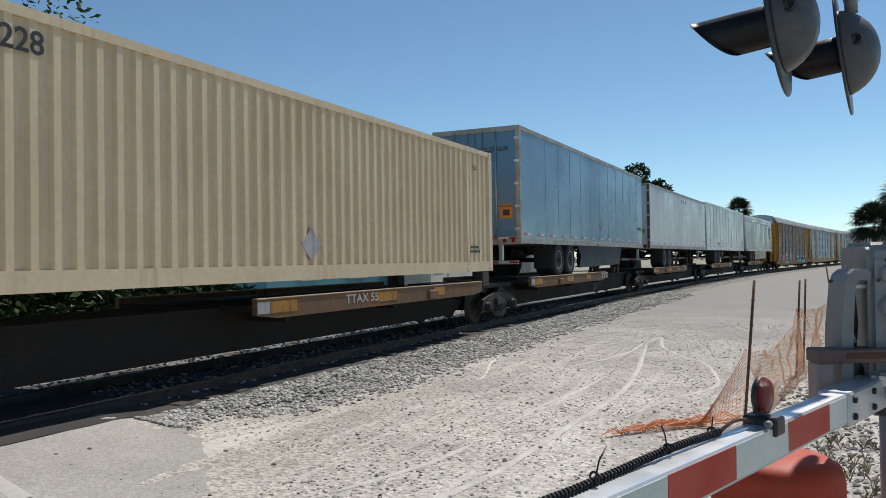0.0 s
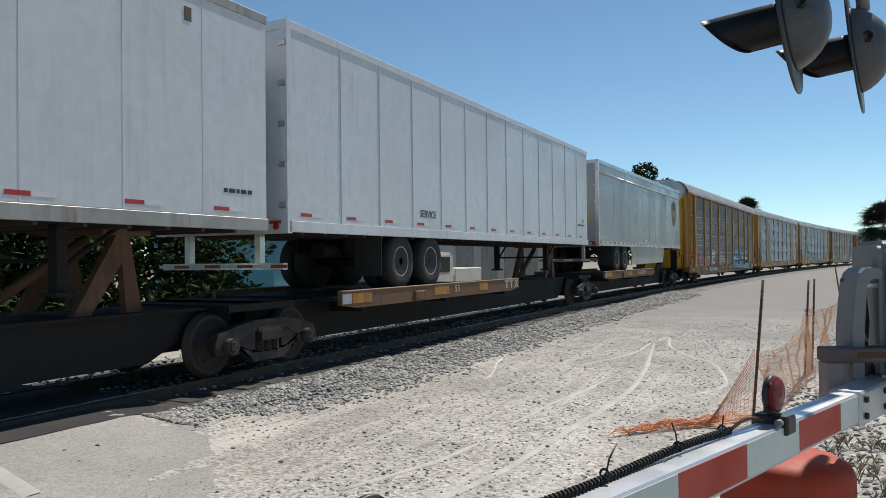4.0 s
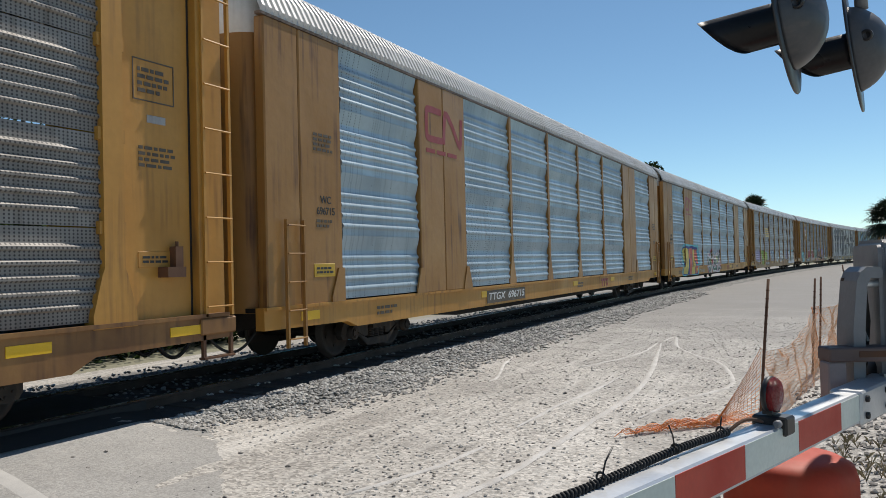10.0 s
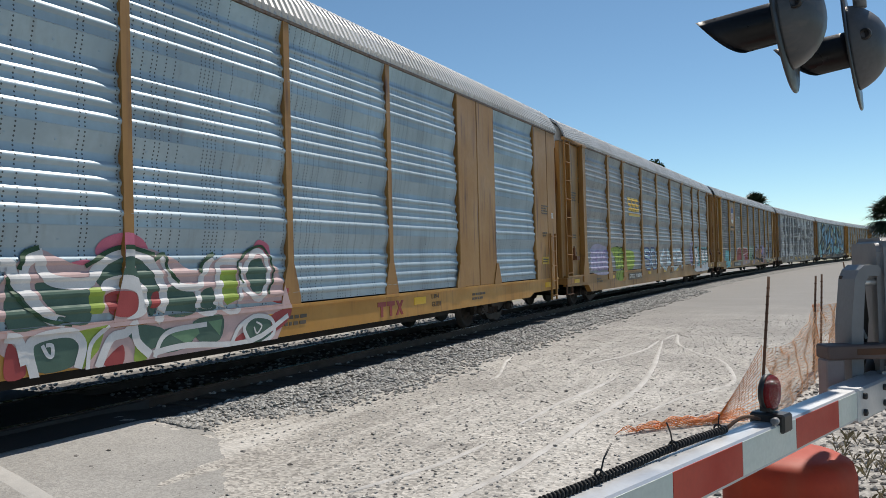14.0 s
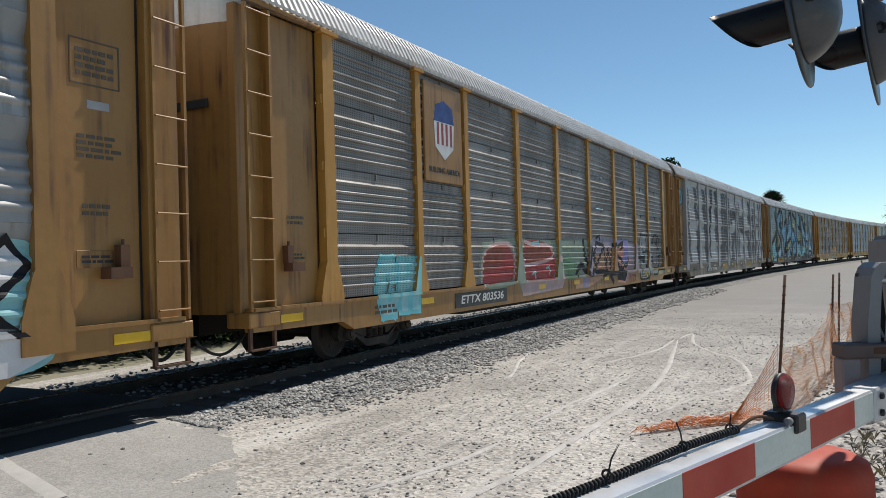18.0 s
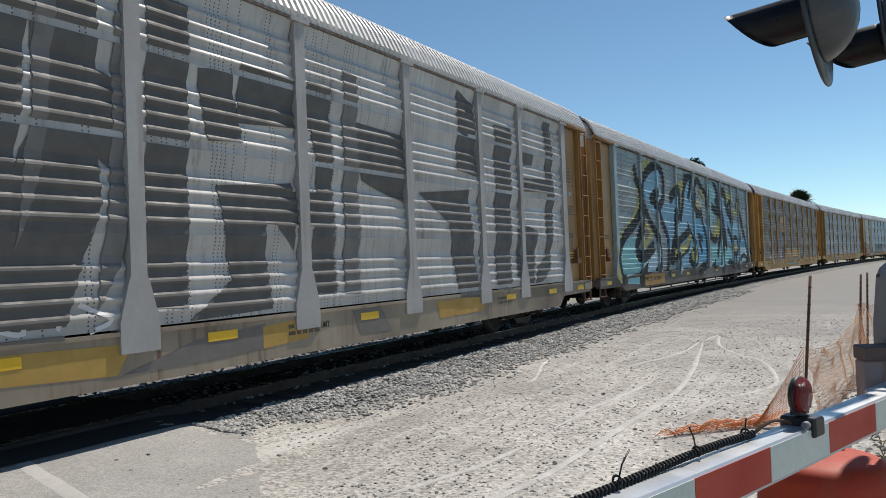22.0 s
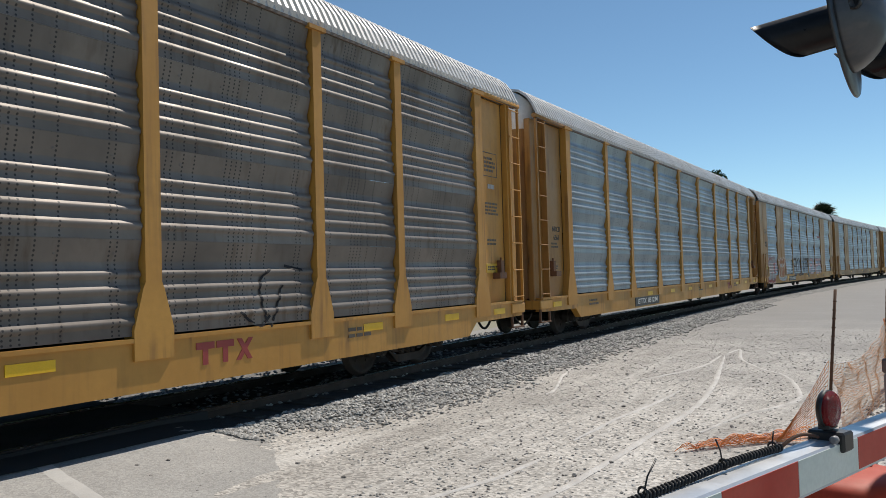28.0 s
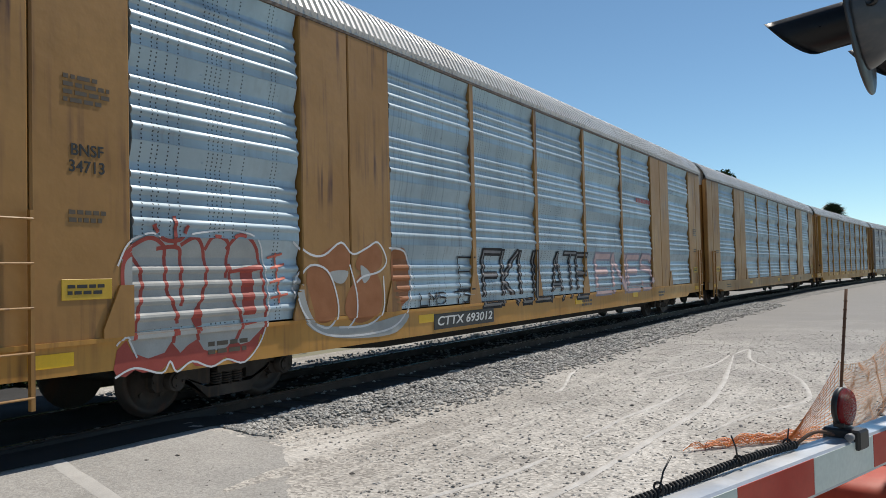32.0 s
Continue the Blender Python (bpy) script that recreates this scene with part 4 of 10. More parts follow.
def spine_unit(s, flip=False, last=8.75):
    """One platform of an articulated spine car: a beam, the tyre deck at one end, the hitch stand at the other."""
    base = 8.75
    car = thing("spine_car", "dark rust-stained spine car platform with a brown tyre deck", "rail car", "spine car platforms")
    MOVING.append((car, s, base, Matrix.Identity(4)))
    f = -1 if flip else 1
    bm = bmesh.new()
    slab(bm, [(-8.5, 0.95), (8.5, 0.95), (8.5, 0.62), (7.6, 0.60), (6.9, 0.30), (-6.9, 0.30), (-7.6, 0.60), (-8.5, 0.62)][::-1], -0.62, 0.62)
    box(bm, -0.72, 0.72, -8.5, 8.5, 0.93, 0.97)
    part("spine_beam", bm, black_steel, car)
    y0, y1 = sorted((f * -7.0, f * 1.3))
    part("deck", cbox(-1.285, 1.285, y0 + 0.01, y1 - 0.01, 0.92, 1.0, 0.01), black_steel, car)
    for x0, x1 in ((1.28, 1.36), (-1.36, -1.28)):
        bm = slab(bmesh.new(), [(y0, 0.86), (y0, 1.09), (y1, 1.09), (y1, 0.86), (y1 - 0.5, 0.80), (y0 + 0.5, 0.80)][::-1], x0, x1)
        part("deck_sill", bm, deck_brown, car, "rusty brown deck sill with worn yellow patches")
        part("deck_lip", cbox(x0 - 0.004, x1 + 0.012, y0 + 0.01, y1 - 0.01, 1.08, 1.10, 0.004), lip_worn, car)
    for ya, yb in ((y0 + 0.02, y0 + 0.3), (y0 + 0.32, y0 + 0.95), (y0 + 3.4, y0 + 4.1), (y1 - 2.6, y1 - 2.1)):
        part("reflector", box(bmesh.new(), 1.355, 1.366, ya, yb, 0.88, 1.05), dull_yellow if ya != y0 + 0.02 else pale_paint, car)
    part("deck_bracket", cbox(1.3, 1.42, f * -4.3 - 0.2, f * -4.3 + 0.2, 0.82, 1.0, 0.015), deck_brown, car)
    for y in (y0 + 0.8, (y0 + y1) / 2, y1 - 0.8):
        part("cross_bearer", cbox(-1.3, 1.3, y - 0.07, y + 0.07, 0.72, 0.92, 0.008), black_steel, car)
    if flip:
        for y in (-7.6, 7.4):
            for x in (-1.16, 1.16):
                part("container_pedestal", cbox(x - 0.14, x + 0.14, y - 0.2, y + 0.2, 0.96, 1.335, 0.02), dark_steel, car)
            part("pedestal_beam", cbox(-1.25, 1.25, y - 0.12, y + 0.12, 0.8, 0.97, 0.01), black_steel, car)
    # hitch stand under the trailer's nose
    bm = bmesh.new()
    yh = f * 6.6
    for x in (-0.5, 0.5):
        slab(bm, [(yh - 0.75, 0.95), (yh - 0.1, 1.95), (yh + 0.1, 1.95), (yh + 0.3, 0.95), (yh + 0.05, 0.95), (yh - 0.02, 1.6), (yh - 0.5, 0.95)], x - 0.05, x + 0.05)
    box(bm, -0.6, 0.6, yh - 0.35, yh + 0.4, 1.94, 2.06)
    tube(bm, (0, yh - 1.6, 1.0), (0, yh - 0.1, 1.9), 0.07, n=8)
    if not flip:
        part("hitch_stand", bm, rusty, car, "rusty trailer hitch stand")
    else:
        bm.free()
    for y in (-8.4, 8.4):
        bm = bmesh.new()
        box(bm, -1.1, 1.1, y - 0.5, y + 0.5, 0.9, 1.0)
        part("end_platform", bm, black_steel, car)
    add_bogie(car, s, base, last)
    return car


def road_wheel_mesh():
    bm = bmesh.new()
    q = Matrix.Rotation(radians(90), 4, "Y")
    lathe(bm, [(0.28, -0.14), (0.48, -0.14), (0.51, -0.10), (0.515, 0.0), (0.51, 0.10), (0.48, 0.14), (0.36, 0.15), (0.29, 0.13)], q, 28, 0)
    lathe(bm, [(0.30, 0.02), (0.285, 0.135), (0.265, 0.13), (0.23, 0.04), (0.15, 0.03)], q, 24, 1)
    lathe(bm, [(0.16, 0.03), (0.13, 0.05), (0.10, 0.12), (0.07, 0.13), (0.03, 0.13)], q, 16, 2)
    return link_mesh("trailer_wheel", bm, [rubber, pale_paint, dark_steel])


def trailer(s0, s1, unit_s, label, skin, rail_mat, z0, z1, ribs, skirt=None, doors=None, top_band=None, mudguard=True, seam_pitch=None, tapes=None, seam_depth=0.012, axle=3.55, seam_mat=None):
    """A road trailer that rides on a spine car; its rear doors face the front of the train."""
    mid, half = (s0 + s1) / 2, (s1 - s0) / 2
    car = thing("road_trailer", label, "trailer", "road trailers")
    MOVING.append((car, unit_s, 8.75, Matrix.Translation((0, mid - unit_s, 0))))
    hw = 1.29
    part("body", cbox(-hw, hw, -half, half, z0 + 0.16, z1 - 0.06, 0.02), skin, car)
    if top_band:
        bm = box(bmesh.new(), hw, hw + 0.006, -half + 0.05, half - 0.05, z1 - top_band, z1 - 0.12)
        part("top_band", bm, skin, car)
        bm = tube(bmesh.new(), (hw, -half + 0.05, z1 - top_band), (hw, half - 0.05, z1 - top_band), 0.04, n=10)
        part("band_moulding", bm, alloy, car)
    for x0, x1 in ((hw - 0.02, hw + 0.02), (-hw - 0.02, -hw + 0.02)):
        part("bottom_rail", cbox(x0, x1, -half, half, z0, z0 + 0.17, 0.006), rail_mat, car)
        part("top_rail", cbox(x0, x1 - 0.003, -half, half, z1 - 0.13, z1, 0.006), rail_mat, car)
    bm = box(bmesh.new(), -hw, hw, -half + 0.05, half - 0.05, z0 + 0.05, z0 + 0.15)
    part("floor", bm, black_steel, car)
    cross = link_mesh("cross_member", cbox(-hw + 0.03, hw - 0.03, -0.03, 0.03, -0.04, 0.06, 0.004), dark_steel)
    for i in range(int(2 * half / 0.6)):
        again("cross_member", cross, car, Matrix.Translation((0, -half + 0.4 + 0.6 * i, z0)))
    bm0 = box(bmesh.new(), 0, seam_depth, -0.014, 0.014, z0 + 0.17, z1 - 0.13)
    me = link_mesh("seam", bm0, seam_mat or skin)
    pitch = seam_pitch or 2 * half / ribs
    for i in range(1, int(2 * half / pitch)):
        again("seam", me, car, Matrix.Translation((hw, half - pitch * i, 0)))
    # conspicuity tape along the rail
    rm = shared("tape_red", lambda: link_mesh("tape", box(bmesh.new(), 0, 0.004, -0.14, 0.14, -0.026, 0.026), reflector_red))
    wm = shared("tape_white", lambda: link_mesh("tape", box(bmesh.new(), 0, 0.004, -0.14, 0.14, -0.026, 0.026), plain_white))
    n = tapes or ribs
    for i in range(n):
        y = -half + 2 * half * (i + 0.35) / n
        z = z0 + 0.27 if skin is not trailer_grey else z0 + 0.12
        again("tape", rm, car, Matrix.Translation((hw + (0.001 if z > z0 + 0.2 else 0.021), y, z)))
        again("tape", wm, car, Matrix.Translation((hw + (0.001 if z > z0 + 0.2 else 0.021), y + 0.29, z)))
    # rear end: frame, two doors, hinges, lock rods, bumper
    dm = doors or skin
    bm = bmesh.new()
    for x0, x1 in ((-hw - 0.02, -hw + 0.1), (hw - 0.1, hw + 0.02)):
        box(bm, x0, x1, -half - 0.05, -half + 0.06, z0 - 0.02, z1)
    box(bm, -hw, hw, -half - 0.045, -half + 0.06, z1 - 0.14, z1 - 0.002)
    box(bm, -hw, hw, -half - 0.045, -half + 0.06, z0 - 0.02, z0 + 0.2)
    part("rear_frame", bm, rail_mat, car)
    for x0, x1 in ((-hw + 0.1, -0.01), (0.01, hw - 0.1)):
        part("rear_door", cbox(x0, x1, -half - 0.035, -half + 0.02, z0 + 0.2, z1 - 0.14, 0.01), dm, car)
    for x in (-0.62, -0.22, 0.22, 0.62):
        part("lock_rod", tube(bmesh.new(), (x, -half - 0.06, z0 + 0.15), (x, -half - 0.06, z1 - 0.1), 0.018, n=8), alloy, car)
    for x in (-hw + 0.05, hw - 0.1):
        for k in range(5):
            z = z0 + 0.4 + (z1 - z0 - 0.75) * k / 4
            part("hinge", cbox(x - 0.03, x + 0.11, -half - 0.075, -half - 0.03, z - 0.045, z + 0.045, 0.008), alloy, car)
    bm = bmesh.new()
    box(bm, -1.2, 1.2, -half - 0.02, -half + 0.08, z0 - 0.56, z0 - 0.46)
    for x in (-0.7, 0.7):
        slab(bm, [(-half, z0 - 0.5), (-half, z0), (-half + 0.12, z0), (-half + 0.12, z0 - 0.5)], x - 0.05, x + 0.05)
    part("bumper", bm, alloy, car, "steel under-ride bumper with red and white tape")
    for z in (z0 + 0.15, z0 - 0.51):
        for k in range(8):
            x = -1.12 + 0.32 * k
            bm = box(bmesh.new(), x - 0.15, x + 0.15, -half - (0.049 if z > z0 else 0.024), -half - (0.045 if z > z0 else 0.02), z - 0.025, z + 0.025)
            part("tape", bm, reflector_red if k % 2 else plain_white, car)
    for x in (-1.1, -0.85, 0.85, 1.1):
        part("tail_lamp", lathe(bmesh.new(), [(0.055, 0), (0.055, 0.02), (0.03, 0.03)], Matrix.Translation((x, -half - 0.045, z0 + 0.09)) @ Matrix.Rotation(radians(90), 4, "X"), 12), red_lens, car)
    # running gear
    bm = bmesh.new()
    y = -half + axle
    for dy in (0, 1.25):
        tube(bm, (-1.1, y + dy, z0 - 0.46), (1.1, y + dy, z0 - 0.46), 0.07, n=8)
    for x in (-0.55, 0.55):
        box(bm, x - 0.05, x + 0.05, y - 0.9, y + 2.2, z0 - 0.3, z0 + 0.05)
    tube(bm, (0.3, y - 1.4, z0 - 0.25), (0.3, y - 0.6, z0 - 0.25), 0.15, n=10)
    part("slider", bm, black_steel, car)
    for dy in (0, 1.25):
        for x, r in ((1.1, 0), (0.76, 0), (-1.1, 180), (-0.76, 180)):
            again("trailer_wheel", shared("roadwheel", road_wheel_mesh), car, pose(x, y + dy, z0 - 0.46, 0, 0, r), "black tyre on a pale dusty rim")
    if mudguard:
        part("mudflap", cbox(0.7, 1.28, y - 0.82, y - 0.80, z0 - 0.72, z0, 0.004), rubber, car)
    if skirt:
        bm = slab(bmesh.new(), [(y + 2.05, z0), (half - 4.0, z0), (half - 4.4, z0 - 0.68), (y + 2.2, z0 - 0.74), (y + 2.45, z0 - 0.35)], hw - 0.06, hw - 0.03)
        part("side_skirt", bm, skirt, car)
    # landing gear
    bm = bmesh.new()
    for x in (-0.8, 0.8):
        box(bm, x - 0.07, x + 0.07, half - 3.1, half - 2.96, z0 - 0.75, z0)
        box(bm, x - 0.14, x + 0.14, half - 3.16, half - 2.9, z0 - 0.8, z0 - 0.75)
        tube(bm, (x, half - 3.0, z0 - 0.5), (x, half - 2.2, z0), 0.03, n=6)
    tube(bm, (-0.8, half - 3.03, z0 - 0.4), (0.8, half - 3.03, z0 - 0.4), 0.03, n=6)
    part("landing_gear", bm, black_steel, car)
    return car, half


def container(s0, s1, unit_s):
    mid, half = (s0 + s1) / 2, (s1 - s0) / 2
    car = thing("container", "tan corrugated steel shipping container with rust-marked ribs", "container")
    MOVING.append((car, unit_s, 8.75, Matrix.Translation((0, mid - unit_s, 0))))
    z0, z1, hw = 1.33, 4.21, 1.29
    bm = bmesh.new()
    y = -half + 0.2
    prof = []
    while y < half - 0.3:
        prof += [(y, -0.045), (y + 0.075, -0.045), (y + 0.11, 0.0), (y + 0.20, 0.0), (y + 0.235, -0.045)]
        y += 0.275
    prof.append((half - 0.2, -0.045))
    for side in (1, -1):
        lo = [bm.verts.new((side * (hw + d), yy, z0 + 0.22)) for yy, d in prof]
        hi = [bm.verts.new((side * (hw + d), yy, z1 - 0.1)) for yy, d in prof]
        for i in range(len(prof) - 1):
            bm.faces.new((lo[i], lo[i + 1], hi[i + 1], hi[i]) if side > 0 else (lo[i + 1], lo[i], hi[i], hi[i + 1]))
    part("wall", bm, tan_container, car)
    bm = bmesh.new()
    for x0, x1 in ((hw - 0.05, hw + 0.012), (-hw - 0.012, -hw + 0.05)):
        box(bm, x0, x1, -half, half, z0, z0 + 0.23)
        box(bm, x0, x1, -half, half, z1 - 0.11, z1 - 0.0)
    part("frame_rail", bm, tan_container, car)
    for y0, y1 in ((-half, -half + 0.2), (half - 0.2, half), (half - 1.55, half - 1.43), (-half + 1.43, -half + 1.55)):
        bm = bmesh.new()
        for x0, x1 in ((hw - 0.08, hw + 0.016), (-hw - 0.016, -hw + 0.08)):
            box(bm, x0, x1, y0, y1, z0 + 0.002, z1 - 0.002)
        part("corner_column", bm, tan_container, car)
    bm = bmesh.new()
    box(bm, -hw, hw, -half + 0.1, half - 0.1, z1 - 0.06, z1 - 0.02)
    part("roof", bm, tan_container, car)
    bm = bmesh.new()
    box(bm, -hw + 0.05, hw - 0.05, half - 0.06, half - 0.02, z0 + 0.1, z1 - 0.08)
    box(bm, -hw + 0.05, hw - 0.05, -half + 0.02, -half + 0.06, z0 + 0.1, z1 - 0.08)
    box(bm, -hw + 0.05, hw - 0.05, -half + 0.1, half - 0.1, z0 + 0.08, z0 + 0.16)
    part("end_wall", bm, tan_container, car)
    for y in (-half, half - 0.2, half - 1.59, -half + 1.41):
        for z in (z0, z1 - 0.12):
            part("corner_casting", cbox(hw - 0.1, hw + 0.024, y, y + 0.19, z, z + 0.12, 0.01), tan_container, car)
    return car, half


# ---- the train in order, front to rear ----
UNITS = [10.1, 27.65, 45.1, 62.4, 79.6]
SPINES = []
for i, u in enumerate(UNITS):
    SPINES.append(spine_unit(u, flip=(i == 0), last=7.4 if i == 4 else 8.75))
container_1, _ = container(1.75, 17.95, UNITS[0])
trailer_b, hb = trailer(20.05, 36.0, UNITS[1], "blue box trailer with a grimy side skirt and red-white tape", trailer_blue, rail_dull, 2.03, 5.24, 14, skirt=skirt_navy, doors=trailer_blue, seam_pitch=1.25, seam_depth=0.005, seam_mat=seam_highlight)
trailer_w, hw1 = trailer(37.55, 53.6, UNITS[2], "white box trailer with a rusty rear frame", trailer_white, rail_dull, 2.03, 5.11, 11, seam_pitch=1.28, seam_depth=0.003)
trailer_v, _ = trailer(54.1, 70.65, UNITS[3], "white ribbed box trailer with a pale grey roof rail", trailer_white, trailer_white, 2.03, 5.20, 13, seam_pitch=1.26)
trailer_u, hu = trailer(72.1, 87.7, UNITS[4], "dull silver-grey parcel trailer with a bright top band", trailer_grey, alloy, 2.03, 5.10, 9, skirt=skirt_cream, top_band=0.46, axle=2.68, seam_pitch=1.23, tapes=25, seam_depth=0.004)

PITCH, FIRST = 28.228, 88.22 + 28.228 / 2
CARS = []
for i, (kind, label, pm, po, si, em, dm, pale) in enumerate([
    ("O", "old autorack with grey perforated panels, yellow posts and rusty sill", galv_old, yellow, sill_rust, yellow, orange_yellow, ()),
    ("B", "tan autorack with bright galvanised panels and smooth tan doors", galv_new, tan, yellow, tan, tan, ()),
    ("B", "tan autorack with galvanised panels and a large painted tag", galv_new, tan, yellow, tan, tan, ()),
    ("N", "autorack with grey ridged panels and small sprayed tags", galv_grey, tan, tan, tan, tan, ()),
    ("O", "autorack with grey perforated panels and many sprayed tags", galv_old, yellow, tan, tan, tan, ()),
    ("N", "autorack rolled over in pale grey with huge dark letters", galv_white, post_grey, sill_grimy, tan, tan, ()),
    ("O", "autorack painted with one large blue and black tag", galv_mid, post_teal, sill_sooty, tan, tan, ()),
    ("N", "autorack with brown grimy ridged panels and yellow posts", galv_brown, yellow, yellow, yellow, yellow, ()),
    ("N", "newer autorack with bright silver panels and clean yellow posts", galv_silver, yellow, yellow, tan, tan, ()),
    ("B", "tan autorack with galvanised panels and red-white tags", galv_new, tan, yellow, tan, tan, ()),
    ("B", "tan autorack with dull galvanised panels", galv_new, tan, tan, tan, tan, ()),
    ("N", "autorack with silver-grey panels and yellow posts", galv_silver, yellow, yellow, tan, tan, ()),
    ("N", "autorack with weathered grey panels", galv_white, post_grey, tan, tan, tan, ()),
    ("N", "autorack with brown-grey panels", galv_brown, yellow, yellow, tan, tan, ()),
]):
    CARS.append(autorack(FIRST + PITCH * i + (0.47 if i == 0 else 0), kind, label, pm, po, si, em, dm, seed=i, pale_posts=pale))


# ---- sprayed tags and lettering on the cars ----
from mathutils import geometry

red_dull = spray("red_dull", (0.36, 0.075, 0.075))
pink_pale = spray("pink_pale", (0.55, 0.40, 0.39))
white_spray = spray("white_spray", (0.80, 0.80, 0.79))
black_spray = spray("black_spray", (0.022, 0.022, 0.026))
blue_spray = spray("blue_spray", (0.14, 0.37, 0.56))
blue_light_spray = spray("blue_light_spray", (0.24, 0.43, 0.56))
sky_spray = spray("sky_spray", (0.46, 0.60, 0.70))
cyan_spray = spray("cyan_spray", (0.16, 0.49, 0.54))
teal_spray = spray("teal_spray", (0.26, 0.51, 0.53))
ink_blue = spray("ink_blue", (0.03, 0.055, 0.22))
yellow_spray = spray("yellow_spray", (0.62, 0.52, 0.14))
yellow_olive_spray = spray("yellow_olive_spray", (0.40, 0.38, 0.14))
coral_spray = spray("coral_spray", (0.58, 0.16, 0.11))
pink_spray = spray("pink_spray", (0.55, 0.16, 0.24))
lilac_spray = spray("lilac_spray", (0.42, 0.40, 0.52))
purple_spray = spray("purple_spray", (0.30, 0.24, 0.42))
lime_spray = spray("lime_spray", (0.30, 0.40, 0.08))
green_dark = spray("green_dark", (0.035, 0.08, 0.045))
green_spray = spray("green_spray", (0.16, 0.28, 0.17))
green_mist = spray("green_mist", (0.24, 0.30, 0.24))
grey_spray = spray("grey_spray", (0.20, 0.20, 0.205))
grey_mid_spray = spray("grey_mid_spray", (0.19, 0.185, 0.18))
green_deep = spray("green_deep", (0.085, 0.145, 0.115))
violet_bright = spray("violet_bright", (0.27, 0.24, 0.48))
coral_pale = spray("coral_pale", (0.56, 0.27, 0.19))
pale_green_spray = spray("pale_green_spray", (0.42, 0.45, 0.33))
grey_light_spray = spray("grey_light_spray", (0.36, 0.37, 0.36))
charcoal_spray = spray("charcoal_spray", (0.12, 0.117, 0.113))
brick_spray = spray("brick_spray", (0.26, 0.085, 0.06))
orange_spray = spray("orange_spray", (0.48, 0.24, 0.07))
orange_dust = spray("orange_dust", (0.40, 0.24, 0.15))
pink_dust = spray("pink_dust", (0.40, 0.30, 0.29))
violet_dust = spray("violet_dust", (0.26, 0.22, 0.30))
violet_mist = spray("violet_mist", (0.31, 0.28, 0.33))
white_dust = spray("white_dust", (0.36, 0.35, 0.35))
brick_bright = spray("brick_bright", (0.34, 0.075, 0.06))
rust_spray = spray("rust_spray", (0.30, 0.125, 0.055))
red_spray = spray("red_spray", (0.40, 0.05, 0.05))
ochre_spray = spray("ochre_spray", (0.44, 0.28, 0.08))
brown_grey_spray = spray("brown_grey_spray", (0.18, 0.165, 0.15))
logo_red = paint("logo_red", (0.33, 0.045, 0.04))
logo_brown = paint("logo_brown", (0.07, 0.035, 0.02))
logo_gold = paint("logo_gold", (0.60, 0.36, 0.05))
logo_navy = paint("logo_navy", (0.02, 0.05, 0.22))
logo_teal = paint("logo_teal", (0.03, 0.13, 0.19))
label_yellow = paint("label_yellow", (0.60, 0.38, 0.03))
faded_black = paint("faded_black", (0.10, 0.075, 0.05))
rust_brown = paint("rust_brown", (0.20, 0.075, 0.025))
rust_smear = paint("rust_smear", (0.06, 0.022, 0.012))
pale_number = paint("pale_number", (0.50, 0.45, 0.38))
sign_orange = paint("sign_orange", (0.65, 0.26, 0.03))

KINDS = "OBBNONONNBBNNN"
GLYPHS = {
    "A": ["00 51 90", "23 73"], "B": ["00 09", "09 79 75 05", "05 95 90 00"], "C": ["97 79 29 07 02 20 70 92"], "D": ["00 09 69 95 60 00"],
    "E": ["99 09 00 90", "05 75"], "F": ["99 09 00", "05 75"], "G": ["97 79 29 07 02 20 70 94 54"], "H": ["09 00", "99 90", "05 95"],
    "J": ["99 92 60 20 02"], "K": ["09 00", "99 04 90"], "L": ["09 00 90"], "M": ["00 09 54 99 90"], "N": ["00 09 90 99"],
    "O": ["29 07 02 20 70 92 97 79 29"], "P": ["00 09 79 96 74 04"], "R": ["00 09 79 96 74 04", "54 90"], "S": ["98 79 19 06 85 92 70 10 01"],
    "T": ["09 99", "59 50"], "U": ["09 02 20 70 92 99"], "W": ["09 20 56 70 99"], "X": ["09 90", "00 99"], "Y": ["09 55 99", "55 50"], "I": ["59 50"], "V": ["09 50 99"],
}
GLYPHS["A"] = ["00 59 90", "23 73"]


def smooth_path(pts, closed):
    """Round a polyline: three cubic steps from each point to the next."""
    n, out = len(pts), []
    if n < 3:
        return pts
    for i in range(n if closed else n - 1):
        p0 = pts[(i - 1) % n] if closed or i else pts[0]
        p1, p2 = pts[i], pts[(i + 1) % n]
        p3 = pts[(i + 2) % n] if closed or i + 2 < n else pts[-1]
        for k in range(4):
            t = k / 4
            out.append(0.5 * (2 * p1 + (p2 - p0) * t + (2 * p0 - 5 * p1 + 4 * p2 - p3) * t * t + (3 * p1 - p0 - 3 * p2 + p3) * t ** 3))
    return out if closed else out + [pts[-1]]


def post_list(kind):
    if kind == "B":
        return [(y, 0.065) for y in (-4.3, -1.5, 1.35, 4.2)]
    return [(y, 0.135 if i in (0, 9) else (0.09 if i in (1, 2, 7, 8) else 0.105)) for i, y in enumerate(BAYS_RACK)]


